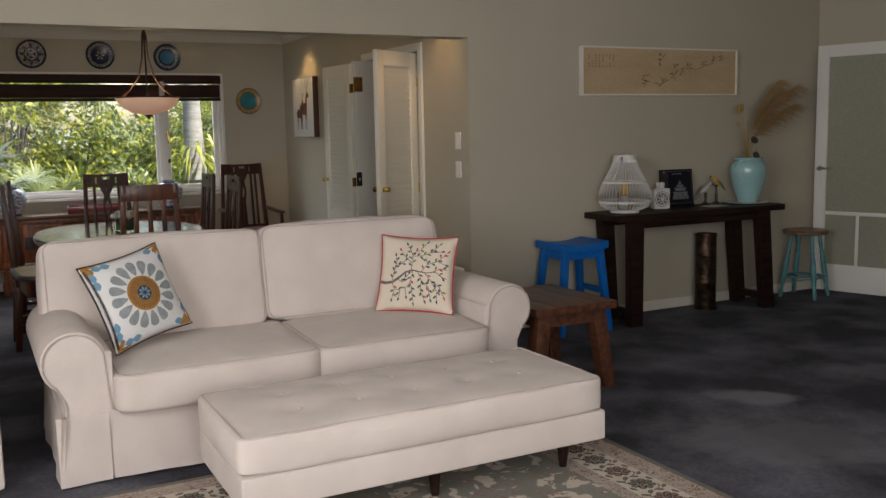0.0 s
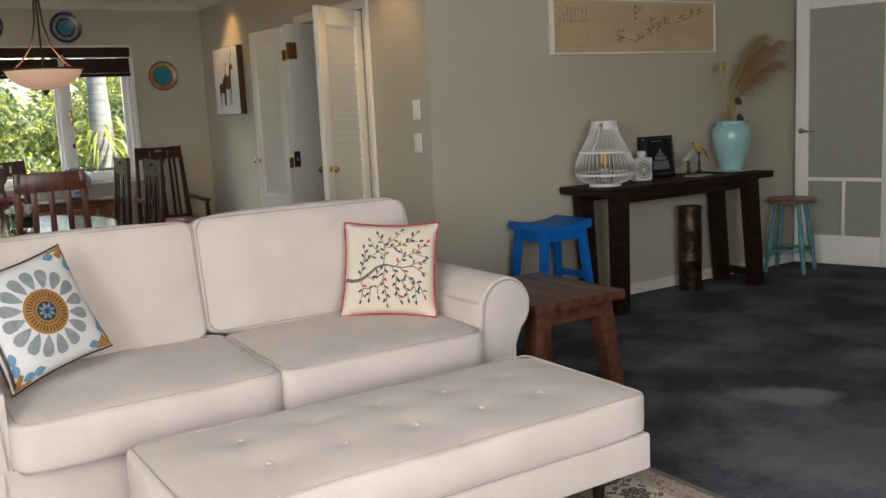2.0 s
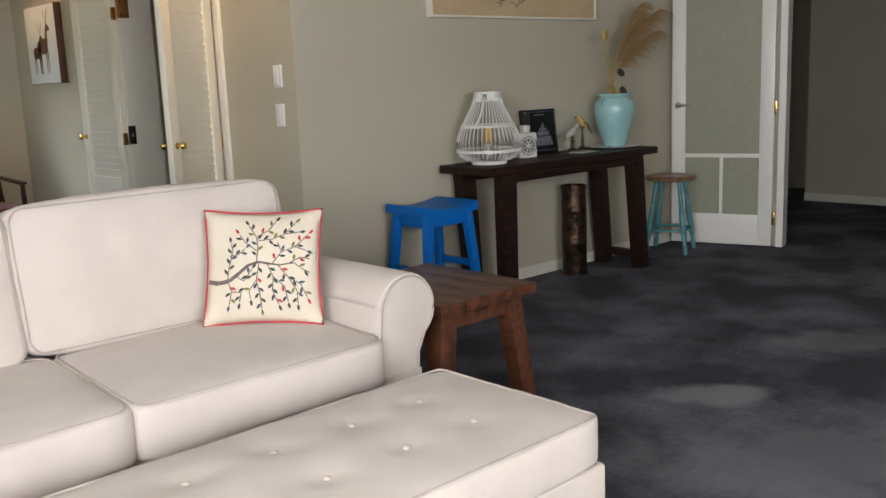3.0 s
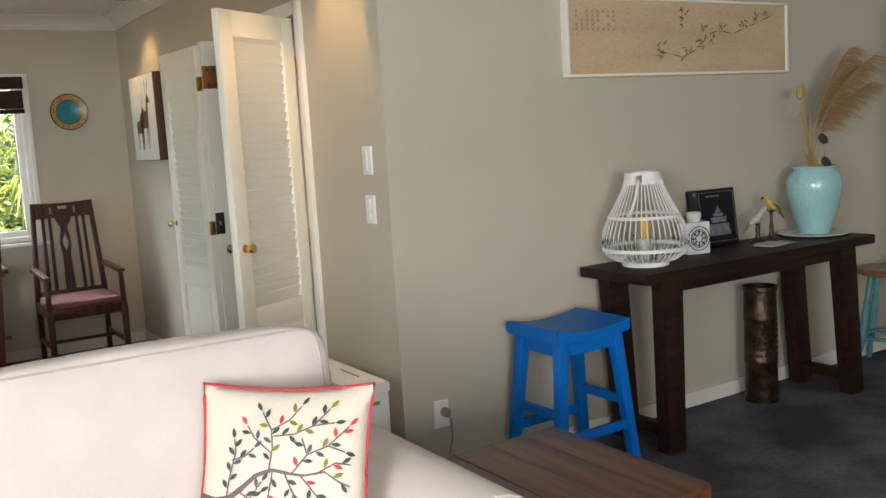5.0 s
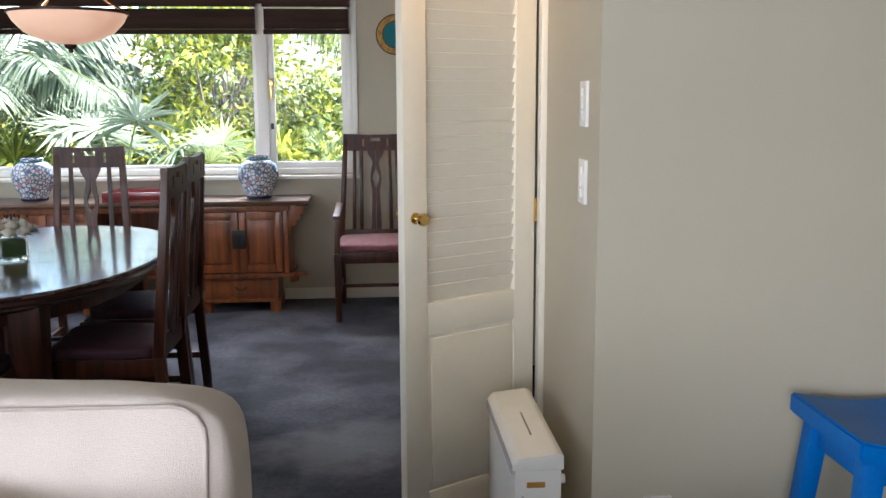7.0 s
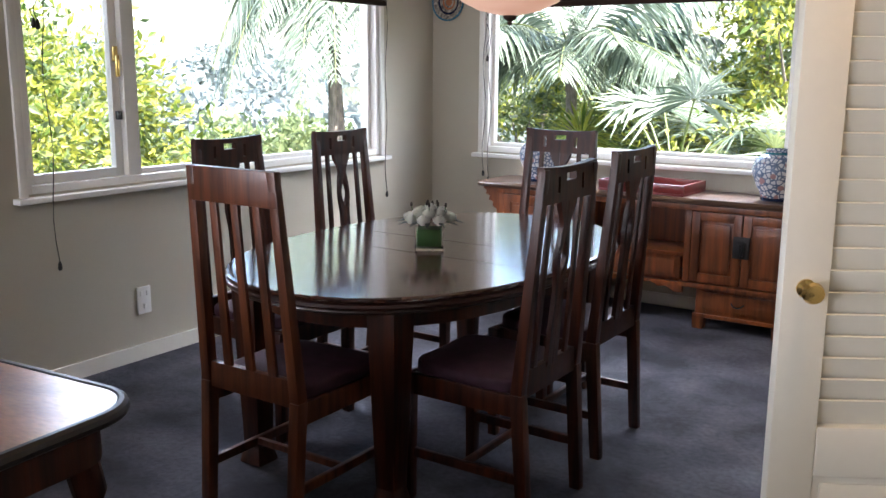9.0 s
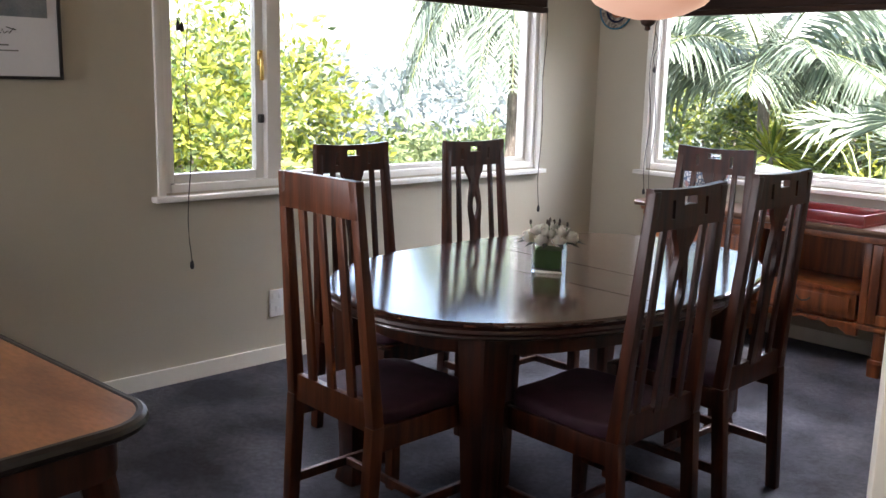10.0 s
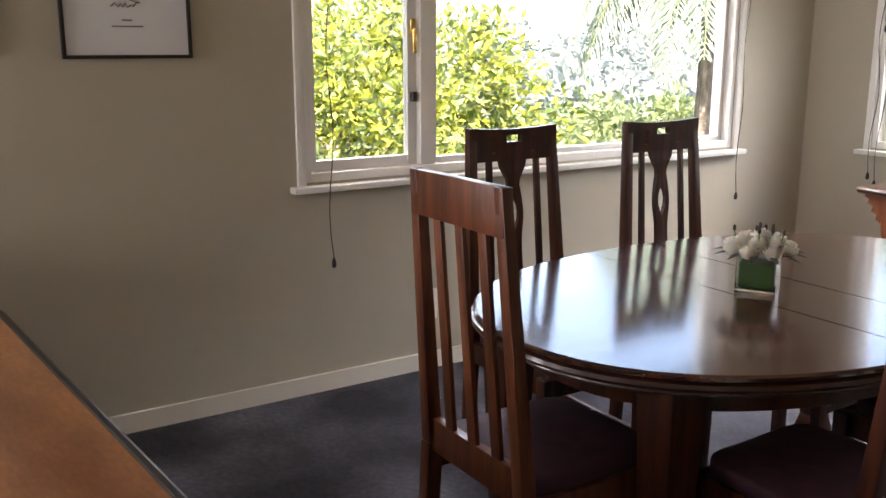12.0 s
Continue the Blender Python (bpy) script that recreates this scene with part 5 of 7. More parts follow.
for i in range(26):
    x, z = rg.uniform(-0.07, 0.06), rg.uniform(0.02, 0.14)
    part("dry_leaf", tube([(x * 0.4, rg.uniform(-0.03, 0.03), z * 0.4), (x, rg.uniform(-0.03, 0.03), z), (x * 1.5, 0, z + rg.uniform(0.02, 0.06))], [0.002, 0.006, 0.001], 5, False, 0.3), M_STRAW, dried)


# ---- pictures and plates ----
def silk_mat():
    m = mat("aged_silk", (0.54, 0.405, 0.245), 0.75, color2=(0.47, 0.345, 0.20), scale=2.5, bump=0.1, bump_scale=300, stretch=(1, 1, 3))
    return m


sp = thing("framed_painting", "long pale-framed ink painting of blossom on aged silk", "picture", pose(0.93, 0.0, 1.68))
pw, ph = 1.53, 0.36
part("frame", boxes(((0, -0.042, 0), (pw, 0, 0.012)), ((0, -0.042, ph - 0.012), (pw, 0, ph)), ((0, -0.042, 0.012), (0.014, 0, ph - 0.012)), ((pw - 0.014, -0.042, 0.012), (pw, 0, ph - 0.012)), bevel=0.002), M_TRIM, sp, "thin cream frame")
part("silk", box((0.014, -0.030, 0.012), (pw - 0.014, -0.002, ph - 0.012)), silk_mat(), sp, "golden beige silk", 0)
M_INKP = mat("faded_ink", (0.14, 0.085, 0.06), 0.8, scale=40)
bm = bmesh.new()
br = random.Random(12)


def flat_leaf(bm, x, z, a, l, w_, y=-0.0325):
    bm.faces.new([bm.verts.new((x + u * math.cos(a) - v * math.sin(a), y, z + u * math.sin(a) + v * math.cos(a))) for u, v in ((0, 0), (l * 0.5, w_), (l, 0), (l * 0.5, -w_))])


def stroke(bm, pts, w_, y=-0.032):
    for (x0, z0), (x1, z1) in zip(pts, pts[1:]):
        flat_leaf(bm, x0, z0, math.atan2(z1 - z0, x1 - x0), math.hypot(x1 - x0, z1 - z0), w_, y)


path = [(0.55, 0.12), (0.66, 0.10), (0.74, 0.085), (0.85, 0.13), (0.93, 0.20), (1.0, 0.215), (1.1, 0.20), (1.2, 0.23), (1.3, 0.26), (1.42, 0.30)]
stroke(bm, path, 0.003)
for cx, cz in ((0.58, 0.14), (0.60, 0.10), (0.77, 0.11), (0.86, 0.15), (0.90, 0.22), (0.74, 0.25), (0.75, 0.30), (1.02, 0.23), (1.18, 0.25), (1.27, 0.28), (1.36, 0.30), (0.95, 0.17)):
    for i in range(7):
        flat_leaf(bm, cx + br.uniform(-0.02, 0.02), cz + br.uniform(-0.02, 0.02), br.uniform(0, 6.28), br.uniform(0.015, 0.045), br.uniform(0.002, 0.005), -0.0325 - 0.0001 * i)
tagged(part("ink_branch", bm, M_INKP, sp, "brown ink branch and blossom", 0), kind="stuff")
bm = bmesh.new()
for i in range(8):
    for j in range(5):
        x, z = 0.06 + i * 0.032, 0.30 - j * 0.02
        if br.random() < 0.85:
            add_box(bm, (x, -0.0325, z - 0.013), (x + 0.012, -0.0305, z))
tagged(part("ink_script", bm, mat("pale_ink", (0.36, 0.26, 0.17), 0.8, scale=40), sp, smooth=0), kind="stuff")

dp = thing("canvas_print", "white canvas print of a brown stag on the closet wall", "picture", pose(0, 3.02, 1.41))
part("canvas_block", box((-0.056, 0, 0), (0, 0.61, 0.59), 0.003), mat("chestnut_frame", (0.10, 0.04, 0.018), 0.5, scale=10), dp)
part("canvas_face", box((-0.059, 0.004, 0.004), (-0.0555, 0.606, 0.586), 0.001), M_WHITEC, dp)
M_DEER = mat("russet_paint", (0.22, 0.10, 0.05), 0.8, color2=(0.09, 0.05, 0.035), scale=30)


def deer_shape(y0, s):
    bm = bmesh.new()

    def sh(pts):
        bm.faces.new([bm.verts.new((-0.0605, y0 - s * u, v * s + 0.06)) for u, v in pts])
    sh([(-0.10, 0.17), (0.05, 0.16), (0.10, 0.18), (0.09, 0.26), (0.06, 0.28), (-0.08, 0.27), (-0.115, 0.24)])
    sh([(0.04, 0.24), (0.10, 0.22), (0.115, 0.35), (0.085, 0.37)])
    sh([(0.08, 0.34), (0.12, 0.33), (0.165, 0.335), (0.165, 0.35), (0.125, 0.385), (0.09, 0.375)])
    for x in (-0.10, -0.065, 0.045, 0.08):
        sh([(x, 0.19), (x + 0.022, 0.19), (x + 0.014, 0.02), (x + 0.004, 0.02)])
    for d in (-1, 1):
        sh([(0.10, 0.375), (0.106, 0.375), (0.115 + d * 0.035, 0.46), (0.105 + d * 0.04, 0.51), (0.102 + d * 0.03, 0.46)])
        sh([(0.113 + d * 0.03, 0.44), (0.118 + d * 0.03, 0.445), (0.12 + d * 0.058, 0.475)])
    return bm


part("stag_image", deer_shape(0.28, 1.0), M_DEER, dp, "russet brown painted stag", 0)
part("stag_image", deer_shape(0.40, 0.8), M_DEER, dp, "smaller painted deer", 0)

ps = thing("framed_poster", "white poster with signature lines in a thin black frame", "picture", pose(XL, 0.16, 1.36))
part("frame", boxes(((0, 0, 0), (0.022, 0.435, 0.012)), ((0, 0, 0.588), (0.022, 0.435, 0.6)), ((0, 0, 0.012), (0.022, 0.012, 0.588)), ((0, 0.423, 0.012), (0.022, 0.435, 0.588)), bevel=0.001), M_BLACK, ps)
part("print", box((0, 0.012, 0.012), (0.012, 0.423, 0.588)), mat("white_poster_paper", (0.74, 0.74, 0.76), 0.45, color2=(0.73, 0.73, 0.75), scale=5, vary=0.01), ps, smooth=0)
part("image_block", box((0.0125, 0.05, 0.235), (0.0145, 0.385, 0.55)), mat("blue_grey_print", (0.10, 0.13, 0.17), 0.5, color2=(0.2, 0.22, 0.24), scale=9), ps, smooth=0)
bm = bmesh.new()
sg = [(0.165, 0.172), (0.18, 0.185), (0.19, 0.17), (0.20, 0.183), (0.207, 0.17), (0.215, 0.186), (0.222, 0.17), (0.235, 0.18), (0.24, 0.172), (0.255, 0.19), (0.265, 0.185), (0.23, 0.195)]
add_tube(bm, [(0.013, u, v) for u, v in sg], 0.0018, 5)
part("signature_stroke", bm, M_INK, ps)
part("caption_bars", boxes(((0.0125, 0.20, 0.125), (0.0138, 0.235, 0.131)), ((0.0125, 0.165, 0.105), (0.0138, 0.27, 0.110))), mat("grey_caption", (0.2, 0.2, 0.2), 0.6), ps, smooth=0)

fp = thing("framed_poster", "dark-framed picture beside the white poster", "picture", pose(XL, -0.55, 1.38))
part("frame", box((0, 0, 0), (0.022, 0.5, 0.58), 0.002), M_BLACK, fp)
part("print", box((0.018, 0.014, 0.014), (0.024, 0.486, 0.566)), M_WHITEC, fp, smooth=0)


def wall_plate(label, x, z, r, colours, y=YF):
    """A round plate hung flat on the far wall; rings of colour as separate glazed bands."""
    p = thing("wall_plate", label, "plate", pose(x, y, z, 90, 0, 0), "plates on the dining room wall")
    edges = [(c[0] * r, c[1]) for c in colours]
    inner = 0.0
    for i, (e, mt) in enumerate(edges):
        dz = lambda q: 0.006 + 0.022 * (q / r) ** 2
        part("glazed_band" if i else "well", lathe([(inner, 0.0), (inner, dz(inner)), ((inner + e) / 2, dz((inner + e) / 2)), (e, dz(e)), (e, dz(e) - 0.008), (inner, 0.0)] if i else [(0.0, dz(0)), (e / 2, dz(e / 2)), (e, dz(e)), (e, 0.0)], 40), mt, p)
        inner = e
    return p


def rim_marks(plate, r, f0, f1, n, material, w=0.5):
    """Small raised triangles of glaze set round a plate's rim."""
    bm = bmesh.new()
    z_ = lambda q: 0.0072 + 0.022 * (q / r) ** 2
    for i in range(n):
        a, h_ = 2 * math.pi * i / n, math.pi / n * 2 * w
        ra, rb = f0 * r, f1 * r
        bm.faces.new([bm.verts.new(c) for c in ((ra * math.cos(a - h_ / 2), ra * math.sin(a - h_ / 2), z_(ra)), (ra * math.cos(a + h_ / 2), ra * math.sin(a + h_ / 2), z_(ra)), (rb * math.cos(a), rb * math.sin(a), z_(rb)))])
    return part("rim_pattern", bm, material, plate, "", 0)


G_TEAL = mat("teal_glaze", (0.02, 0.20, 0.25), 0.2, scale=8)
G_NAVY = mat("navy_glaze", (0.012, 0.02, 0.055), 0.25, scale=8)
G_YEL = mat("mottled_yellow_glaze", (0.50, 0.36, 0.10), 0.3, color2=(0.25, 0.12, 0.04), scale=60)
G_CRM = mat("patterned_cream_glaze", (0.48, 0.44, 0.36), 0.3, color2=(0.06, 0.05, 0.05), scale=55)
G_BRN = mat("brown_glaze", (0.07, 0.03, 0.02), 0.3, scale=8)
G_TERRA = mat("terracotta_glaze", (0.40, 0.13, 0.04), 0.35, scale=8)
G_BLUEM = mat("mid_blue_glaze", (0.05, 0.20, 0.32), 0.25, scale=8)
wall_plate("round plate with teal centre and mottled yellow rim", -0.40, 1.80, 0.135, ((0.62, G_TEAL), (0.68, G_BRN), (0.94, G_YEL), (1.0, G_BRN)))
pa = wall_plate("round plate with blue centre and dark patterned rim", -1.22, 2.24, 0.135, ((0.5, G_BLUEM), (0.62, G_NAVY), (0.8, G_CRM), (1.0, G_NAVY)))
pb = wall_plate("navy plate with a cream zigzag rim", -1.86, 2.25, 0.135, ((0.66, G_NAVY), (0.84, G_CRM), (1.0, G_NAVY)))
pc = wall_plate("cream plate with dark geometric pattern", -2.48, 2.25, 0.135, ((0.4, G_CRM), (0.5, G_NAVY), (0.85, G_CRM), (1.0, G_NAVY)))
G_IVORY = mat("ivory_glaze", (0.50, 0.47, 0.40), 0.3, scale=30)
rim_marks(pa, 0.135, 0.82, 0.97, 26, G_BLUEM)
rim_marks(pb, 0.135, 0.70, 0.83, 22, G_NAVY, 0.7)
rim_marks(pb, 0.135, 0.30, 0.06, 6, G_IVORY, 0.4)
rim_marks(pc, 0.135, 0.54, 0.80, 8, G_NAVY, 0.6)
rim_marks(pc, 0.135, 0.34, 0.10, 4, G_NAVY, 0.7)
wall_plate("cream plate with terracotta and blue rings", -3.60, 1.86, 0.125, ((0.2, G_TERRA), (0.3, G_CRM), (0.4, G_TERRA), (0.55, G_CRM), (0.66, G_NAVY), (0.92, G_CRM), (1.0, G_BLUEM)))


# ---- switches, sockets, heater ----
def switch_plate(name, label, m, w, h, rockers):
    s = thing(name, label, "switch" if "switch" in name else "socket", m)
    part("plate", box((-w / 2, -0.009, -h / 2), (w / 2, 0, h / 2), 0.003), M_PLASTIC, s)
    for x, z in rockers:
        part("rocker", box((x - 0.008, -0.0135, z - 0.012), (x + 0.008, -0.009, z + 0.012), 0.002), M_PLASTIC, s)
    return s


for z in (1.17, 1.373):
    switch_plate("light_switch", "upright white plastic light switch plate", pose(0, 0.155, z, 0, 0, -90), 0.075, 0.118, ((0, -0.03), (0, 0.0), (0, 0.03)))
so = switch_plate("power_socket", "white wall power socket with a grey plug in it", pose(0.177, 0, 0.29), 0.075, 0.118, ((0, 0.04),))
pl = thing("plug", "grey round power plug with a flex", "plug", pose(0.19, -0.009, 0.297))
M_GREYPL = mat("grey_plastic", (0.22, 0.22, 0.23), 0.45, scale=20)
part("plug_body", lathe([(0.0, 0.0), (0.019, 0.0), (0.021, 0.01), (0.019, 0.028), (0.010, 0.036), (0, 0.037)], 18, pose(0, 0, 0, 90, 0, 0)), M_GREYPL, pl)
part("flex", tube([(0.0, -0.034, -0.004), (0.006, -0.045, -0.03), (0.004, -0.05, -0.10), (-0.02, -0.05, -0.18), (-0.07, -0.055, -0.25), (-0.14, -0.07, -0.288), (-0.25, -0.06, -0.292)], 0.0035, 8), M_GREYPL, pl)
switch_plate("power_socket", "white wall power socket under the side window", pose(XL, 1.59, 0.295, 0, 0, 90), 0.078, 0.135, ((-0.018, 0.035), (0.018, 0.035), (0.0, -0.03)))

ht = thing("heater", "white upright storage heater standing by the wall corner", "heater", pose(-0.145, 0.215, 0))
part("body", box((-0.066, -0.262, 0.02), (0.055, 0.262, 0.452), 0.006), M_PLASTIC, ht)
part("top_cap", prism([(-0.072, 0.452), (-0.072, 0.468), (-0.055, 0.487), (0.045, 0.497), (0.060, 0.490), (0.060, 0.452)], -0.268, 0.268, 1, 0.005), M_PLASTIC, ht)
part("grille_strip", box((-0.0745, -0.26, 0.440), (-0.064, 0.26, 0.464), 0.002), mat("pale_grey_plastic", (0.42, 0.43, 0.45), 0.5, scale=10), ht)
part("top_slot", box((-0.004, -0.12, 0.493), (0.0, 0.05, 0.4962)), M_GREYPL, ht)
part("badge", box((-0.035, -0.2645, 0.405), (0.012, -0.2615, 0.420), 0.001), M_GOLD, ht, "small gilt name badge")
part("energy_sticker", box((-0.03, -0.2642, 0.12), (-0.005, -0.2615, 0.165)), mat("blue_sticker", (0.02, 0.08, 0.35), 0.4), ht, smooth=0)
part("rating_label", box((-0.012, -0.2642, 0.085), (0.022, -0.2615, 0.115)), mat("yellow_label", (0.5, 0.4, 0.12), 0.5), ht, smooth=0)
part("screw", lathe([(0.0035, 0), (0.0035, 0.002), (0, 0.002)], 10, pose(-0.045, -0.262, 0.38, 90)), M_CHROME, ht)
part("control_knob", lathe([(0.014, 0), (0.012, 0.02), (0, 0.021)], 16, pose(0.055, -0.2, 0.40, 0, 90, 0)), M_PLASTIC, ht)
for y in (-0.22, 0.22):
    part("foot", box((-0.075, y - 0.02, 0.0), (0.065, y + 0.02, 0.022), 0.004), M_GREYPL, ht)


# ---- dining room ----
def splat(z0, z1, y):
    """A pierced, waisted back splat."""
    bm = bmesh.new()
    n = 24
    for s in (-1, 1):
        o, i_ = [], []
        for k in range(n + 1):
            f = k / n
            z = z0 + (z1 - z0) * f
            w_ = 0.030 + 0.004 * math.cos(f * 6)
            w_ += 0.022 * math.exp(-((f - 1.0) / 0.10) ** 2) + 0.010 * math.exp(-((f - 0.64) / 0.10) ** 2) - 0.012 * math.exp(-((f - 0.86) / 0.06) ** 2)
            h_ = max(0.0008, 0.020 * (1 - ((f - 0.66) / 0.105) ** 2)) if abs(f - 0.66) < 0.105 else 0.0008
            o.append((s * w_, z))
            i_.append((s * h_, z))
        for k in range(n):
            q = [o[k], o[k + 1], i_[k + 1], i_[k]]
            a = [bm.verts.new((u, y - 0.008, v)) for u, v in q]
            b = [bm.verts.new((u, y + 0.008, v)) for u, v in q]
            bm.faces.new(a)
            bm.faces.new(list(reversed(b)))
            bm.faces.new((a[0], b[0], b[1], a[1]))
            bm.faces.new((a[2], b[2], b[3], a[3]))
    bmesh.ops.remove_doubles(bm, verts=bm.verts, dist=0.0001)
    return bm


def chair_parts(c, carved=True, seat_cloth=None, wide=0.0, depth=0.0, arms=False, H=1.135, wood=None):
    """A tall-backed dining chair in local space, facing +y."""
    wood = wood or M_CHAIRWOOD
    wt, wb = 0.165 + wide * 0.7, 0.190 + wide
    zs = 0.445
    lean = 0.055
    yb = -0.19
    yt = yb - lean
    for s in (-1, 1):
        part("rear_leg", bar((s * (wb - 0.005), yb - 0.03, 0.0), (s * wb, yb, zs), 0.034, 0.040, 0.038, 0.044, 0.004), wood, c)
        part("back_post", bar((s * wb, yb, zs), (s * wt, yt, H), 0.038, 0.040, 0.032, 0.026, 0.004), wood, c)
        part("front_leg", bar((s * (0.20 + wide), 0.215 + depth, 0.0), (s * (0.20 + wide), 0.215 + depth, zs - 0.01), 0.036, 0.036, 0.044, 0.044, 0.004), wood, c)
        part("side_rail", box((s * (wb + 0.002) - 0.011, yb + 0.01, zs - 0.075), (s * (wb + 0.002) + 0.011, 0.205 + depth, zs - 0.005), 0.003), wood, c)
        part("side_stretcher", box((s * (wb + 0.002) - 0.009, yb - 0.005, 0.15), (s * (wb + 0.002) + 0.009, 0.205 + depth, 0.18), 0.003), wood, c)
    part("front_rail", box((-0.195 - wide, 0.205 + depth, zs - 0.075), (0.195 + wide, 0.228 + depth, zs - 0.005), 0.003), wood, c)
    part("cross_stretcher", box((-wb, 0.0, 0.155), (wb, 0.018, 0.178), 0.003), wood, c)
    part("lower_back_rail", box((-wb + 0.015, yb - 0.012, zs - 0.02), (wb - 0.015, yb + 0.012, zs + 0.065), 0.003), wood, c)
    part("seat_pad", pad(2 * (0.19 + wide), 0.40 + depth, 0.055, 0.014, 8, 10), seat_cloth, c, smooth=60, m=pose(0, 0.015 + depth / 2, zs + 0.015))
    sh = lambda z: yb - lean * (z - zs) / (H - zs)
    w2 = wt + 0.016
    z0, z1 = H - 0.105, H
    if carved:
        rows = [((-w2, z0), (-0.088, z1)), ((0.088, z0), (w2, z1)), ((-0.088, z0), (-0.074, z0 + 0.028)), ((-0.088, z0 + 0.078), (-0.074, z1)), ((0.074, z0), (0.088, z0 + 0.028)), ((0.074, z0 + 0.078), (0.088, z1)),
                ((-0.074, z0), (-0.032, z1)), ((0.032, z0), (0.074, z1)), ((-0.032, z0), (0.032, z0 + 0.062)), ((-0.032, z1 - 0.020), (0.032, z1))]
        bm = bmesh.new()
        for a, b in rows:
            add_box(bm, (a[0], sh(H - 0.05) - 0.012, a[1]), (b[0], sh(H - 0.05) + 0.012, b[1]))
        for v in bm.verts:
            v.co.z += 0.008 * (v.co.x / w2) ** 2 if v.co.z > H - 0.02 else 0
        part("crest_rail", bm, wood, c, "carved crest rail with cut-outs")
        part("splat", splat(zs + 0.05, z0 + 0.004, 0), wood, c, m=Matrix.Translation((0, sh((zs + H) / 2), 0)) @ Matrix.Translation((0, 0, (zs + z0) / 2)) @ Matrix.Rotation(math.atan(lean / (H - zs)), 4, "X") @ Matrix.Translation((0, 0, -(zs + z0) / 2)))
        xs = (-0.112 - wide * 0.6, -0.075 - wide * 0.4, 0.075 + wide * 0.4, 0.112 + wide * 0.6) if wide else (-0.098, 0.098)
    else:
        part("crest_rail", box((-w2, sh(H - 0.05) - 0.013, z0), (w2, sh(H - 0.05) + 0.013, z1), 0.004), wood, c, "plain crest rail")
        xs = (-0.088, 0.0, 0.088)
    for x in xs:
        part("slat", bar((x * 1.08, sh(zs + 0.05), zs + 0.05), (x, sh(z0), z0 + 0.002), 0.026 if carved else 0.034, 0.012, 0.022 if carved else 0.03, 0.012, 0.002), wood, c)
    if arms:
        for s in (-1, 1):
            xa = s * (wb + 0.01)
            part("armrest", prism([(sh(0.66) - 0.01, 0.665), (0.10, 0.655), (0.225 + depth, 0.648), (0.255 + depth, 0.655), (0.25 + depth, 0.672), (0.10, 0.680), (sh(0.66) - 0.01, 0.692)], xa - 0.022, xa + 0.022, 0, 0.004), wood, c)
            part("arm_post", bar((s * (0.20 + wide), 0.215 + depth, zs - 0.01), (xa, 0.205 + depth, 0.652), 0.036, 0.036, 0.028, 0.028, 0.003), wood, c)


dc = thing("dining_chair", "dark mahogany high-backed dining chair with a pierced splat", "chair", pose(-1.555, 1.31, 0, 0, 0, 90), "chairs round the dining table")
chair_parts(dc, True, M_PLUM)
copy_thing(dc, pose(-1.602, 1.945, 0, 0, 0, 90))
copy_thing(dc, pose(-2.665, 1.41, 0, 0, 0, -90))
copy_thing(dc, pose(-2.60, 2.04, 0, 0, 0, -90))
copy_thing(dc, pose(-2.056, 2.495, 0, 0, 0, 180))
hc = thing("dining_chair", "red-brown mahogany dining chair with plain crest and slats", "chair", pose(-2.057, 0.875, 0, 0, 0, 0), "chairs round the dining table")
chair_parts(hc, False, M_PLUM, wood=M_REDWOOD)
cv = thing("armchair", "tall carved mahogany armchair with a mauve padded seat", "armchair", pose(-0.55, 3.70, 0, 0, 0, 180))
chair_parts(cv, True, M_MAUVE, 0.045, 0.10, True, 1.14)

# oval table
TX, TY, TA, TB = -2.09, 1.745, 0.615, 0.93
tb = thing("dining_table", "oval dark polished extending dining table with heavy legs", "dining table", pose(TX, TY, 0))


def oval(a, b, n=80, p=2.25):
    out = []
    for i in range(n):
        t = 2 * math.pi * i / n
        c_, s_ = math.cos(t), math.sin(t)
        out.append((a * math.copysign(abs(c_) ** (2 / p), c_), b * math.copysign(abs(s_) ** (2 / p), s_)))
    return out


def clip(poly, y0, y1):
    res = []
    n = len(poly)
    for lim, keep in ((y0, 1), (y1, -1)):
        res = []
        for i in range(len(poly)):
            p, q = poly[i], poly[(i + 1) % len(poly)]
            a, b = keep * (p[1] - lim), keep * (q[1] - lim)
            if a >= 0:
                res.append(p)
            if (a >= 0) != (b >= 0):
                f = a / (a - b)
                res.append((p[0] + (q[0] - p[0]) * f, lim))
        poly = res
    return poly


TOP_EDGE = [(-0.004, 0.712), (0.0, 0.716), (0.0, 0.724), (-0.006, 0.7295)]
MOULDING = [(-0.040, 0.668), (-0.022, 0.672), (-0.010, 0.680), (-0.012, 0.686), (0.004, 0.691), (0.009, 0.699), (0.005, 0.708), (-0.006, 0.7118)]


def table_board(y0, y1, rings):
    """One leaf of the top, or of the moulding under it; its cut sides stay straight."""
    bm = bmesh.new()
    outline = clip(oval(TA, TB, 120), y0, y1)
    vs = []
    for o, z in rings:
        kx, ky = (TA + o) / TA, (TB + o) / TB
        vs.append([bm.verts.new((x * kx, y if min(abs(y - y0), abs(y - y1)) < 1e-6 else min(max(y * ky, y0), y1), z)) for x, y in outline])
    n = len(outline)
    for a, b in zip(vs, vs[1:]):
        for i in range(n):
            j = (i + 1) % n
            bm.faces.new((a[i], a[j], b[j], b[i]))
    bm.faces.new(list(reversed(vs[0])))
    bm.faces.new(vs[-1])
    return bm


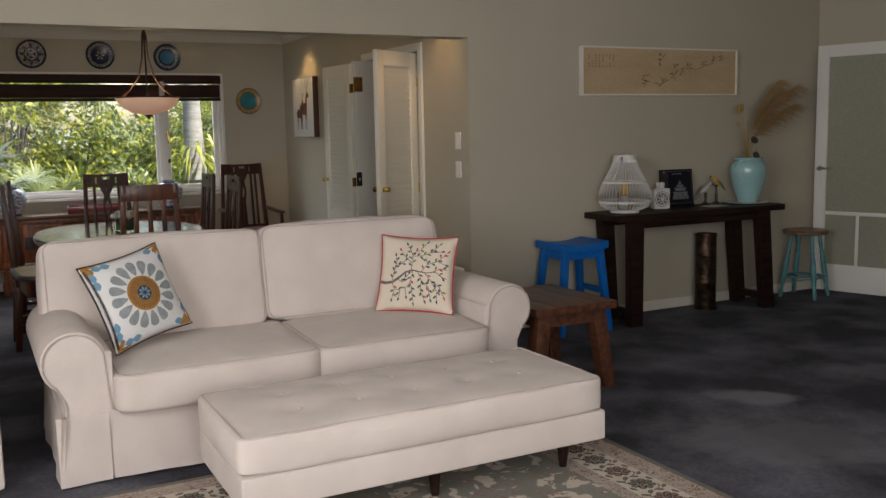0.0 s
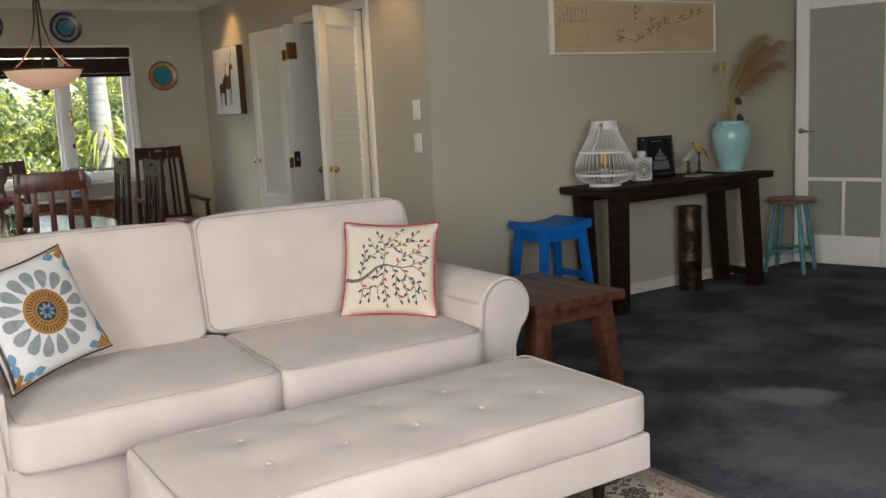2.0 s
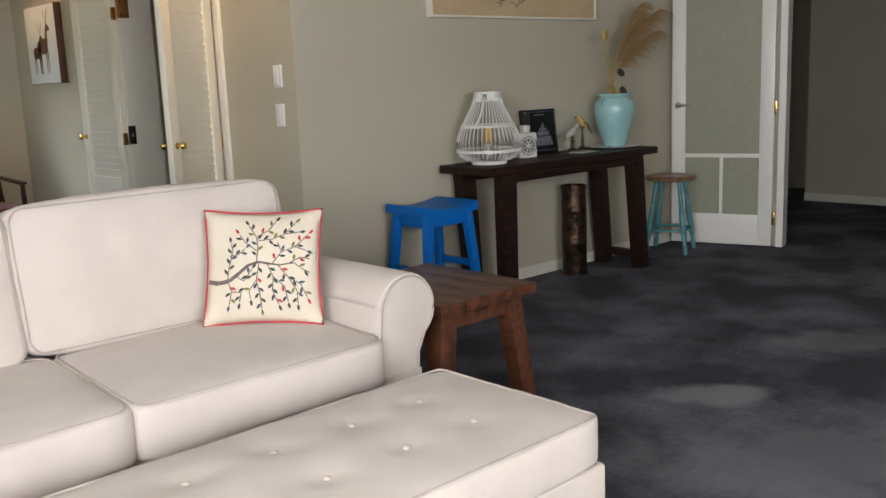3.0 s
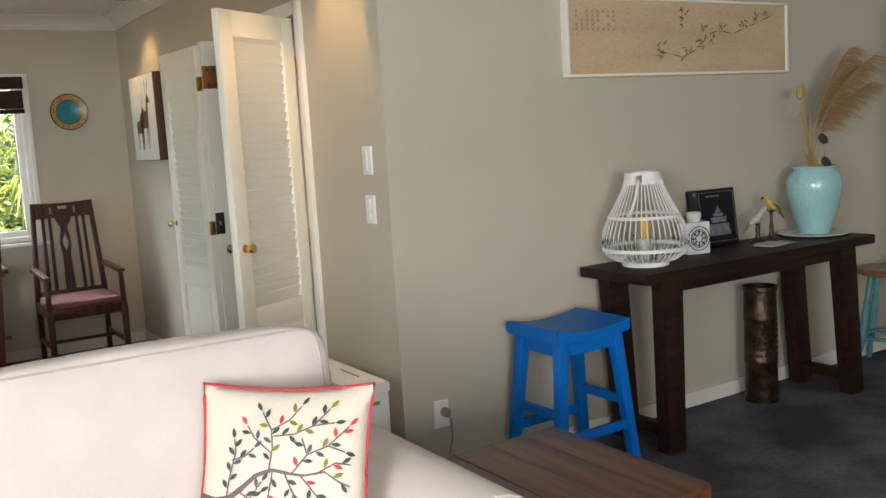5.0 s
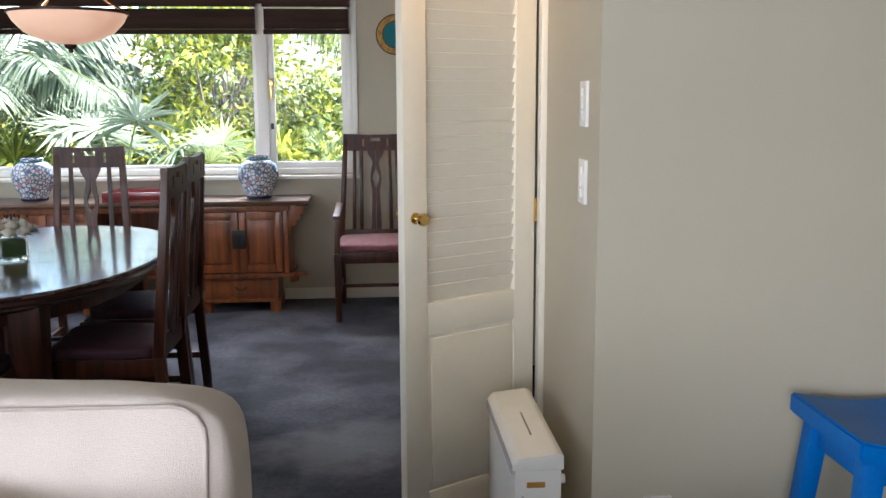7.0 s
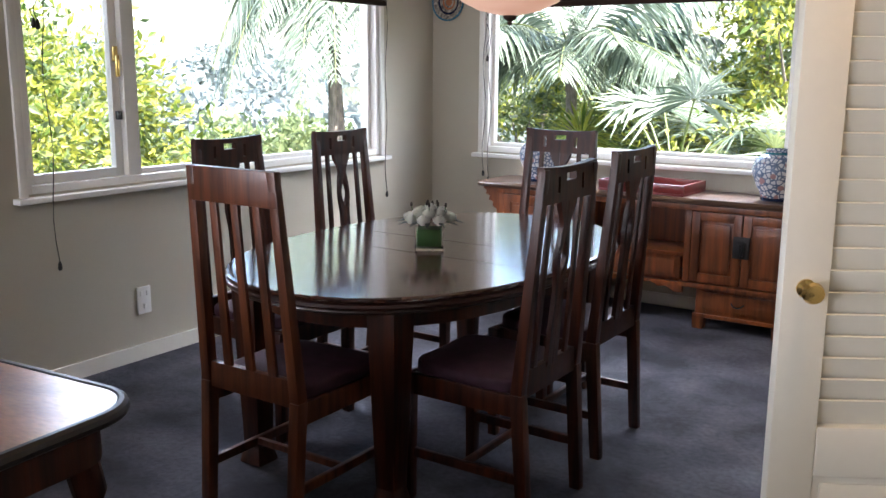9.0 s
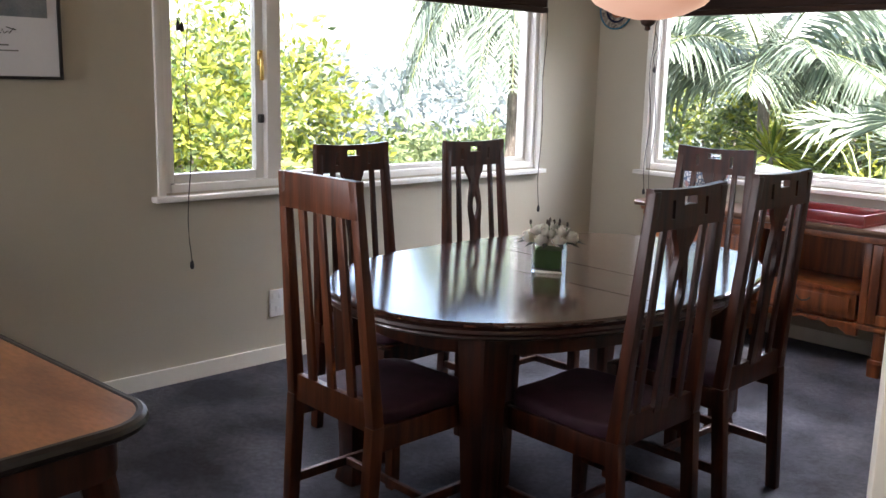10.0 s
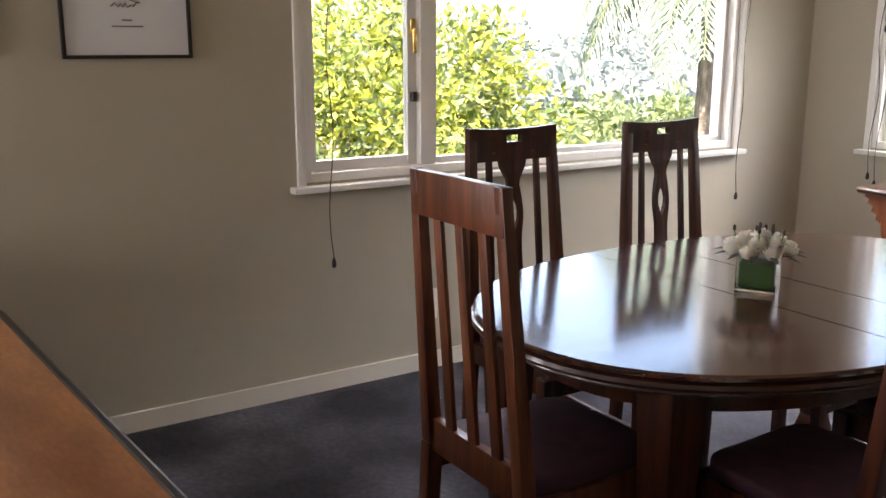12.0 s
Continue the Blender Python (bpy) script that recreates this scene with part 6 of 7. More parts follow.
for y0, y1 in ((-2, -0.1745), (-0.1685, 0.104), (0.110, 2)):
    leaf_ = part("top_leaf", table_board(y0, y1, TOP_EDGE), M_TABLEWOOD, tb, smooth=30)
    part("edge_moulding", table_board(y0, y1, MOULDING), M_TABLEEDGE, leaf_, "dark moulded table edge", 40)
part("apron", add_prism(bmesh.new(), oval(TA - 0.11, TB - 0.13, 60), 0.60, 0.667, 2), M_CHAIRWOOD, tb)
for sx in (-1, 1):
    for sy in (-1, 1):
        leg = part("leg", bar((sx * 0.305, sy * 0.715, 0.06), (sx * 0.305, sy * 0.715, 0.69), 0.075, 0.075, 0.115, 0.115, 0.008), M_CHAIRWOOD, tb)
        part("foot", bar((sx * 0.305, sy * 0.715, 0.0), (sx * 0.305, sy * 0.715, 0.075), 0.105, 0.105, 0.07, 0.07, 0.012), M_CHAIRWOOD, leg, "flared block foot")

# flowers on the table
gv = thing("flower_vase", "square clear glass vase lined with green leaf", "vase", pose(-2.075, 1.665, 0.7298, 0, 0, 32))
bm = boxes(((-0.055, -0.055, 0.0), (0.055, 0.055, 0.012)), ((-0.055, -0.055, 0.012), (-0.050, 0.055, 0.115)), ((0.050, -0.055, 0.012), (0.055, 0.055, 0.115)), ((-0.050, -0.055, 0.012), (0.050, -0.050, 0.115)), ((-0.050, 0.050, 0.012), (0.050, 0.055, 0.115)))
part("glass", bm, M_CLEAR, gv, "clear thick glass", 0)
M_GREENL = leaf_mat("green_leaf_lining", (0.05, 0.16, 0.03), (0.07, 0.20, 0.045), 0.2)
part("leaf_lining", box((-0.047, -0.047, 0.018), (0.047, 0.047, 0.085), 0.004), M_GREENL, gv, "rolled green leaf inside")
fl = thing("flower_posy", "tight posy of white roses with small buds", "flowers", pose(-2.075, 1.665, 0.80))
M_ROSE = mat("white_rose_petal", (0.78, 0.76, 0.68), 0.6, color2=(0.70, 0.68, 0.58), scale=30, sub=0.2)
rg = random.Random(3)
pos = [(0.0, 0.0, 0.085)] + [(0.045 * math.cos(a), 0.045 * math.sin(a), 0.072) for a in [i * 1.047 for i in range(6)]] + [(0.080 * math.cos(a), 0.080 * math.sin(a), 0.05) for a in [0.3 + i * 0.785 for i in range(8)]]
for x, y, z in pos:
    bm = bmesh.new()
    for k, (r, h, n_) in enumerate(((0.026, 0.030, 5), (0.019, 0.036, 4), (0.011, 0.040, 3))):
        for i in range(n_):
            a = 2 * math.pi * i / n_ + k * 0.7 + x * 40
            rows = []
            for f in (0, 0.5, 1):
                rr = r * (0.35 + 0.75 * math.sin(f * 1.9))
                rows.append([bm.verts.new((x + rr * math.cos(a + q), y + rr * math.sin(a + q), z - 0.015 + h * f - 0.004 * abs(q) * f)) for q in (-0.75, -0.35, 0, 0.35, 0.75)])
            for p, q in zip(rows, rows[1:]):
                for j in range(4):
                    bm.faces.new((p[j], p[j + 1], q[j + 1], q[j]))
    bmesh.ops.solidify(bm, geom=list(bm.faces), thickness=0.0012)
    part("rose", bm, M_ROSE, fl, smooth=60)
for i in range(9):
    a = rg.uniform(0, 6.28)
    r = rg.uniform(0.0, 0.07)
    s_ = part("bud_stem", tube([(r * math.cos(a), r * math.sin(a), 0.05), (r * 1.2 * math.cos(a), r * 1.2 * math.sin(a), 0.102)], 0.0018, 5), M_GREENL, fl)
    part("bud", lathe([(0.001, 0.0), (0.005, 0.005), (0.004, 0.016), (0, 0.020)], 8, pose(r * 1.2 * math.cos(a), r * 1.2 * math.sin(a), 0.099)), M_STAND, s_)
for i in range(12):
    a = i * 0.5236
    part("leaf", tube([(0.05 * math.cos(a), 0.05 * math.sin(a), 0.045), (0.10 * math.cos(a), 0.10 * math.sin(a), 0.045), (0.135 * math.cos(a), 0.135 * math.sin(a), 0.035)], [0.003, 0.011, 0.001], 6, False, 0.25), M_LEAFD, fl)

# sideboard
bf = thing("sideboard", "long carved honey-brown elm sideboard with panelled doors", "sideboard")
part("top_board", prism([(3.645, 0.722), (3.655, 0.735), (4.05, 0.735), (4.05, 0.700), (3.665, 0.700), (3.65, 0.708)], -3.085, -0.985, 0, 0.003), M_BUFTOP, bf)
part("upper_rail", box((-2.96, 3.675, 0.668), (-1.11, 4.03, 0.70), 0.003), M_BUFFET, bf)


def cabinet(x0, x1):
    c = part("cabinet_body", boxes(((x0, 3.69, 0.25), (x0 + 0.035, 4.03, 0.668)), ((x1 - 0.035, 3.69, 0.25), (x1, 4.03, 0.668)), ((x0 + 0.035, 4.0, 0.25), (x1 - 0.035, 4.03, 0.668)), ((x0 - 0.02, 3.67, 0.235), (x1 + 0.02, 4.03, 0.262)), bevel=0.003), M_BUFFET, bf)
    xm = (x0 + x1) / 2
    for a, b in ((x0 + 0.04, xm - 0.003), (xm + 0.003, x1 - 0.04)):
        d = part("cabinet_door", boxes(((a, 3.686, 0.268), (a + 0.045, 3.708, 0.662)), ((b - 0.045, 3.686, 0.268), (b, 3.708, 0.662)), ((a + 0.045, 3.686, 0.268), (b - 0.045, 3.708, 0.318)), ((a + 0.045, 3.686, 0.612), (b - 0.045, 3.708, 0.662)), bevel=0.003), M_BUFFET, bf)
        part("raised_panel", boxes(((a + 0.045, 3.698, 0.318), (b - 0.045, 3.704, 0.612)), ((a + 0.062, 3.692, 0.335), (b - 0.062, 3.70, 0.595)), bevel=0.003), M_BUFFET, d)
    lp = part("lock_plate", box((xm - 0.045, 3.681, 0.425), (xm + 0.045, 3.687, 0.545), 0.004), M_BLACK, bf, "dark iron lock plate")
    part("lock_pull", boxes(((xm - 0.012, 3.672, 0.44), (xm - 0.004, 3.681, 0.50)), ((xm + 0.004, 3.672, 0.44), (xm + 0.012, 3.681, 0.50)), ((xm - 0.02, 3.674, 0.50), (xm + 0.02, 3.681, 0.515)), bevel=0.002), M_BLACK, lp)
    part("plinth_drawer", boxes(((x0 + 0.08, 3.70, 0.085), (x1 - 0.08, 4.0, 0.235)), bevel=0.003), M_BUFFET, bf)
    part("drawer_front", box((x0 + 0.115, 3.692, 0.115), (x1 - 0.115, 3.701, 0.215), 0.003), M_BUFFET, bf)
    part("drawer_pull", tube([(xm - 0.035, 3.688, 0.172), (xm - 0.02, 3.676, 0.158), (xm, 3.672, 0.153), (xm + 0.02, 3.676, 0.158), (xm + 0.035, 3.688, 0.172)], 0.004, 8), M_BLACK, bf, "dark iron drawer pull")
    part("plinth_rail", box((x0 + 0.07, 3.685, 0.07), (x1 - 0.07, 4.0, 0.09), 0.003), M_BUFFET, bf)
    for x in (x0 + 0.10, x1 - 0.10):
        for y in (3.72, 3.97):
            part("foot", bar((x, y, 0.0), (x, y, 0.07), 0.06, 0.05, 0.07, 0.05, 0.004), M_BUFFET, bf)


cabinet(-1.755, -1.12)
cabinet(-2.955, -2.32)
part("middle_back", box((-2.32, 4.0, 0.25), (-1.755, 4.03, 0.668)), M_BUFFET, bf, smooth=0)
part("shelf", box((-2.32, 3.69, 0.40), (-1.755, 4.0, 0.42), 0.002), M_BUFFET, bf)
part("drawer_case", box((-2.32, 3.72, 0.25), (-1.755, 4.0, 0.27), 0.002), M_BUFFET, bf)
part("middle_drawer", boxes(((-2.30, 3.70, 0.272), (-1.775, 3.72, 0.398)), ((-2.27, 3.693, 0.295), (-1.805, 3.70, 0.375)), bevel=0.003), M_BUFFET, bf)
part("drawer_pull", tube([(-2.075, 3.688, 0.345), (-2.06, 3.676, 0.331), (-2.037, 3.672, 0.326), (-2.015, 3.676, 0.331), (-2.0, 3.688, 0.345)], 0.004, 8), M_BLACK, bf)
for s, x in ((1, -1.12), (-1, -2.955)):
    sc_ = [(0, 0.70), (0.115, 0.70), (0.118, 0.682), (0.095, 0.672), (0.102, 0.650), (0.072, 0.640), (0.078, 0.612), (0.048, 0.602), (0.05, 0.575), (0.022, 0.56), (0.012, 0.50), (0, 0.48)]
    part("carved_bracket", prism([(x + s * u, z) for u, z in sc_], 3.70, 3.73, 1, 0.003), M_BUFFET, bf, "scroll-carved end bracket")
    sc2 = [(0, 0.262), (0.11, 0.262), (0.115, 0.24), (0.06, 0.235), (0.055, 0.205), (0.0, 0.19)]
    part("carved_bracket", prism([(x + s * u, z) for u, z in sc2], 3.70, 3.73, 1, 0.003), M_BUFFET, bf, "scroll-carved end bracket")
ap = [(-2.32, 0.25), (-1.755, 0.25)] + [(-1.755 - 0.565 * f, 0.185 + 0.05 * math.sin(math.pi * f) + 0.008 * math.cos(f * 38)) for f in [i / 24 for i in range(25)]]
part("carved_apron", prism(ap, 3.695, 3.715, 1), M_BUFFET, bf, "carved scalloped apron")


def jar_mat():
    m = mat("blue_and_rose_porcelain", (0.66, 0.66, 0.66), 0.2, color2=(0.58, 0.58, 0.59), scale=6, coat=0.4)
    n, l = m.node_tree.nodes, m.node_tree.links
    b = n["Principled BSDF"]
    src = b.inputs["Base Color"].links[0].from_socket
    tc = n.new("ShaderNodeTexCoord")
    for sc, col, lo, hi in ((40, (0.10, 0.14, 0.22), 0.16, 0.08), (17, (0.34, 0.20, 0.20), 0.30, 0.26)):
        v = n.new("ShaderNodeTexVoronoi")
        v.feature = "DISTANCE_TO_EDGE" if sc == 40 else "F1"
        v.inputs["Scale"].default_value = sc
        l.new(tc.outputs["Object"], v.inputs["Vector"])
        mr = n.new("ShaderNodeMapRange")
        mr.inputs["From Min"].default_value, mr.inputs["From Max"].default_value = lo, hi
        l.new(v.outputs["Distance"], mr.inputs["Value"])
        mx = n.new("ShaderNodeMixRGB")
        l.new(mr.outputs[0], mx.inputs[0])
        l.new(src, mx.inputs[1])
        mx.inputs[2].default_value = (*col, 1)
        src = mx.outputs[0]
    l.new(src, b.inputs["Base Color"])
    return m


M_JAR = jar_mat()
for x, y in ((-1.32, 3.86), (-2.76, 3.87)):
    j = thing("ginger_jar", "round blue and rose patterned porcelain jar on the sideboard", "jar", pose(x, y, 0.7352), "porcelain jars on the sideboard")
    part("body", lathe([(0.0, 0.0), (0.078, 0.0), (0.080, 0.008), (0.084, 0.03), (0.112, 0.085), (0.133, 0.14), (0.136, 0.175), (0.122, 0.215), (0.092, 0.242), (0.070, 0.252), (0.066, 0.262), (0.070, 0.272), (0.066, 0.276), (0.058, 0.262)], 44), M_JAR, j)
    part("neck_band", lathe([(0.0675, 0.250), (0.0735, 0.252), (0.0735, 0.258), (0.0675, 0.260)], 40), G_TEAL, j)
    part("foot_band", lathe([(0.080, 0.001), (0.0825, 0.003), (0.0845, 0.018), (0.0815, 0.018)], 40), G_NAVY, j)
M_RED = mat("red_lacquer", (0.20, 0.018, 0.014), 0.28, color2=(0.14, 0.012, 0.01), scale=6, coat=0.4)
ty = thing("tray", "red lacquer tray lying on the sideboard", "tray", pose(-2.02, 3.85, 0.7352, 0, 0, -3))
part("tray_base", box((-0.26, -0.165, 0.0), (0.26, 0.165, 0.012), 0.002), M_RED, ty)
part("tray_rim", boxes(((-0.26, -0.165, 0.012), (0.26, -0.150, 0.062)), ((-0.26, 0.150, 0.012), (0.26, 0.165, 0.062)), ((-0.26, -0.150, 0.012), (-0.245, 0.150, 0.062)), ((0.245, -0.150, 0.012), (0.26, 0.150, 0.062)), bevel=0.003), M_RED, ty)

# pendant bowl lamp
M_ALAB = bpy.data.materials.new("glowing_alabaster")
M_ALAB.use_nodes = True
an = M_ALAB.node_tree.nodes
ab = an["Principled BSDF"]
ab.inputs["Base Color"].default_value = (0.72, 0.56, 0.44, 1)
ab.inputs["Roughness"].default_value = 0.35
ab.inputs["Subsurface Weight"].default_value = 0.0
nz = an.new("ShaderNodeTexNoise")
nz.inputs["Scale"].default_value = 5
rp = an.new("ShaderNodeValToRGB")
rp.color_ramp.elements[0].color, rp.color_ramp.elements[1].color = (0.78, 0.36, 0.20, 1), (1.0, 0.60, 0.40, 1)
M_ALAB.node_tree.links.new(nz.outputs["Fac"], rp.inputs[0])
M_ALAB.node_tree.links.new(rp.outputs[0], ab.inputs["Emission Color"])
ab.inputs["Emission Strength"].default_value = 0.10
pn = thing("pendant_lamp", "hanging alabaster bowl lamp on three bronze arms", "pendant lamp", pose(-1.825, 1.82, 1.60) @ Matrix.Diagonal((0.88, 0.88, 1, 1)))
part("bowl", lathe([(0.0, 0.028), (0.05, 0.030), (0.13, 0.045), (0.20, 0.075), (0.245, 0.115), (0.262, 0.145), (0.268, 0.147), (0.268, 0.140), (0.25, 0.108), (0.205, 0.066), (0.13, 0.034), (0.05, 0.018), (0.0, 0.016)], 56), M_ALAB, pn, "warm glowing alabaster bowl")
M_BRONZE = mat("aged_bronze", (0.045, 0.024, 0.014), 0.5, 0.4, color2=(0.025, 0.014, 0.009), scale=15)
part("finial", lathe([(0.0, -0.02), (0.012, -0.015), (0.010, -0.005), (0.026, 0.004), (0.03, 0.016), (0, 0.017)], 20), M_BRONZE, pn)
part("rim", lathe([(0.264, 0.140), (0.276, 0.140), (0.276, 0.152), (0.264, 0.152), (0.264, 0.140)], 48), M_BRONZE, pn)
for i in range(3):
    a = radians(20 + 120 * i)
    part("arm", tube([(0.27 * math.cos(a), 0.27 * math.sin(a), 0.145), (0.17 * math.cos(a), 0.17 * math.sin(a), 0.205), (0.072 * math.cos(a), 0.072 * math.sin(a), 0.31), (0.032 * math.cos(a), 0.032 * math.sin(a), 0.45), (0.018 * math.cos(a), 0.018 * math.sin(a), 0.60)], [0.009, 0.006, 0.007, 0.007, 0.008], 8), M_BRONZE, pn)
part("stem", lathe([(0.022, 0.585), (0.026, 0.60), (0.020, 0.63), (0.010, 0.66), (0.009, 0.86), (0.0, 0.86)], 18), M_BRONZE, pn)
part("ceiling_rose", lathe([(0.012, 0.86), (0.055, 0.875), (0.062, 0.895), (0.062, 0.8995)], 28), M_BRONZE, pn)

for y in (3.25, 0.27):
    dl = thing("downlight", "recessed ceiling downlight over the closet wall", "downlight", pose(-0.16, y, 2.5))
    part("trim_ring", lathe([(0.038, -0.0005), (0.052, -0.0005), (0.052, -0.006), (0.038, -0.006), (0.038, -0.0005)], 28), M_CHROME, dl)

# table behind the sofa
sf = thing("sofa_table", "narrow worn orange-brown wooden table behind the sofa", "side table", pose(-2.240, -0.400, -0.042, 0, 0, 4.5))
rr = []
for cx, cy, a0 in ((0.60, 0.125, 0), (-0.57, 0.125, 90), (-0.57, -0.125, 180), (0.60, -0.125, 270)):
    rr += [(cx + 0.115 * math.cos(radians(a0 + 9 * i)), cy + 0.115 * math.sin(radians(a0 + 9 * i))) for i in range(11)]
part("tabletop", prism(rr, 0.786, 0.811, 2), M_ORANGE, sf, smooth=30)
part("edge_moulding", tube([(x * 1.006, y * 1.02, 0.799) for x, y in rr], 0.0155, 10, True), M_DARKEDGE, sf, "dark rounded edge moulding")
part("apron", prism([(x * 0.965, y * 0.86) for x, y in rr], 0.70, 0.786, 2), M_CHAIRWOOD, sf)
for sx in (-1, 1):
    for sy in (-1, 1):
        x, y = (0.62 if sx > 0 else -0.50), sy * 0.15
        part("leg", tube([(x, y, 0.705), (x + sx * 0.012, y + sy * 0.012, 0.62), (x + sx * 0.01, y + sy * 0.008, 0.45), (x - sx * 0.008, y - sy * 0.004, 0.25), (x, y, 0.125), (x + sx * 0.02, y + sy * 0.015, 0.042)], [0.036, 0.034, 0.024, 0.017, 0.016, 0.022], 10), M_CHAIRWOOD, sf)

# ---- outside ----
M_GROUND = mat("garden_ground", (0.07, 0.085, 0.035), 0.95, color2=(0.05, 0.05, 0.03), scale=0.4, bump=0.3, bump_scale=5)
structure("ground", boxes(((-900, -900, -2.3), (900, 900, -2.2))), M_GROUND, "grassy sloping garden ground outside", "ground", 0)
L_BRIGHT = leaf_mat("sunlit_lime_leaf", (0.07, 0.13, 0.02), (0.49, 0.49, 0.075), 0.45)
L_MID = leaf_mat("mid_green_leaf", (0.08, 0.12, 0.045), (0.26, 0.31, 0.13), 0.4)
L_DARK = leaf_mat("deep_green_leaf", (0.03, 0.065, 0.02), (0.10, 0.16, 0.05), 0.3)
L_PALE = leaf_mat("silvery_palm_leaf", (0.10, 0.14, 0.09), (0.30, 0.36, 0.27), 0.3, 0.35)
# paler and greyer than the near leaves: haze of distance put into the colour
L_FAR = leaf_mat("haze_tinted_far_leaf", (0.15, 0.185, 0.165), (0.30, 0.335, 0.31), 0.2)
M_BARK = mat("grey_brown_bark", (0.27, 0.23, 0.18), 0.9, color2=(0.13, 0.11, 0.09), scale=9, stretch=(4, 4, 1), bump=0.8, bump_scale=20)


def leaf_mesh(name, rows, material, parent, kind=""):
    """Many leaves as one mesh; a row is base, direction, side, length, width, droop; each leaf is two folded halves."""
    base, d, s, L, W_, droop = [np.array(a, float) for a in zip(*rows)]
    L, W_, droop = L[:, None], W_[:, None], droop[:, None]
    down = np.array([0, 0, -1.0])
    nrm = np.cross(d, s)
    mid = base + d * L * 0.5 + down * droop * L * 0.25
    tip = base + d * L + down * droop * L
    a, b = mid + s * W_ + nrm * W_ * 0.35, mid - s * W_ + nrm * W_ * 0.35
    v = np.stack([base, a, mid, tip, b], 1).reshape(-1, 3)
    k = np.arange(len(rows))[:, None] * 5
    f = np.concatenate([k + np.array([[0, 1, 3, 2]]), k + np.array([[0, 2, 3, 4]])], 0)
    me = bpy.data.meshes.new(name)
    me.from_pydata(v.tolist(), [], f.tolist())
    me.materials.append(material)
    ob = new(name, me)
    ob.parent = parent
    if kind:
        ob["kind"] = kind
    return ob


def unit(rg_):
    v = Vector((rg_.gauss(0, 1), rg_.gauss(0, 1), rg_.gauss(0, 1)))
    return v.normalized()


def leafy(name, label, category, x, y, h, radii, clumps, per, leaf, width, material, seed, droop=0.3, base=-2.2, material2=None):
    """A trunk with limbs to clumps of leaves spread unevenly over a crown."""
    rg_ = random.Random(seed)
    t = thing(name, label, category, pose(x, y, base))
    top = h - base
    cz = top - radii[2]
    part("trunk", tube([(0, 0, 0), (0.05, 0.02, cz * 0.35), (-0.04, 0.05, cz * 0.7), (0, 0, cz)], [0.11, 0.09, 0.075, 0.06], 10), M_BARK, t)
    cl = []
    for i in range(clumps):
        u = unit(rg_)
        r = rg_.uniform(0.45, 1.0)
        c = Vector((u.x * radii[0] * r, u.y * radii[1] * r, cz + u.z * radii[2] * r))
        c += Vector((noise.noise(u * 2.3), noise.noise(u * 2.3 + Vector((5, 0, 0))), noise.noise(u * 2.3 + Vector((0, 9, 0))))) * 0.5
        c.z = max(c.z, 0.3)
        cl.append(c)
    for c in cl[::5]:
        part("limb", tube([(0, 0, cz * 0.6), (c.x * 0.35, c.y * 0.35, cz * 0.6 + (c.z - cz * 0.6) * 0.5), tuple(c)], [0.05, 0.03, 0.008], 6), M_BARK, t)
    rows = []
    for c in cl:
        up = (c - Vector((0, 0, cz - 0.4))).normalized()
        for i in range(per):
            o = unit(rg_) * rg_.uniform(0.05, 0.34) * (radii[0] + radii[2]) / 3.2
            d = (unit(rg_) + up * 0.7 + o.normalized() * 0.5).normalized()
            s = d.cross(unit(rg_))
            s = s.normalized() if s.length > 0.05 else Vector((1, 0, 0))
            k_ = rg_.uniform(0.7, 1.3)
            rows.append((c + o, d, s, leaf * k_, width * k_, droop * rg_.random()))
    if material2:
        half = [r for i, r in enumerate(rows) if i % 3 == 0]
        leaf_mesh("crown", half, material2, t)
        rows = [r for i, r in enumerate(rows) if i % 3]
    leaf_mesh("crown", rows, material, t)
    return t


def feather_palm(label, x, y, h, n, L, material, seed, base=-2.2, trunk=0.13, arch=1.0, leaflet=0.26):
    """A palm with arching feathered fronds, each a midrib with many drooping leaflets."""
    rg_ = random.Random(seed)
    t = thing("palm", label, "palm", pose(x, y, base))
    top = h - base
    part("trunk", tube([(0, 0, 0), (0.06, 0, top * 0.5), (0, 0, top)], [trunk * 1.2, trunk, trunk * 0.85], 12), M_BARK, t)
    for i in range(n):
        a = 2 * math.pi * i / n + rg_.uniform(-0.2, 0.2)
        el = rg_.uniform(0.2, 1.1)
        dirn = Vector((math.cos(a), math.sin(a), 0))
        rib = []
        for k_ in range(13):
            f = k_ / 12
            rib.append(Vector((0, 0, top)) + dirn * (L * f * (0.55 + 0.45 * math.cos(el) * (1 - 0.35 * f))) + Vector((0, 0, L * (math.sin(el) * f - 0.85 * arch * f * f))))
        fr = part("frond", tube(rib, [0.016 - 0.001 * k_ for k_ in range(13)], 5), L_RIB, t)
        rows = []
        for k_ in range(58):
            f = 0.12 + 0.88 * k_ / 58
            p = rib[min(11, int(f * 12))].lerp(rib[min(12, int(f * 12) + 1)], f * 12 % 1)
            tg = (rib[min(12, int(f * 12) + 1)] - rib[min(11, int(f * 12))]).normalized()
            side = tg.cross(Vector((0, 0, 1))).normalized()
            for s in (-1, 1):
                d = (side * s * 0.9 + tg * 0.55 + Vector((0, 0, rg_.uniform(-0.35, 0.05)))).normalized()
                ln_ = L * leaflet * math.sin(math.pi * min(0.97, f * 0.85 + 0.12)) * rg_.uniform(0.85, 1.1)
                rows.append((p, d, tg, ln_, 0.024, rg_.uniform(0.35, 0.9)))
        leaf_mesh("leaflets", rows, material, fr)
    return t


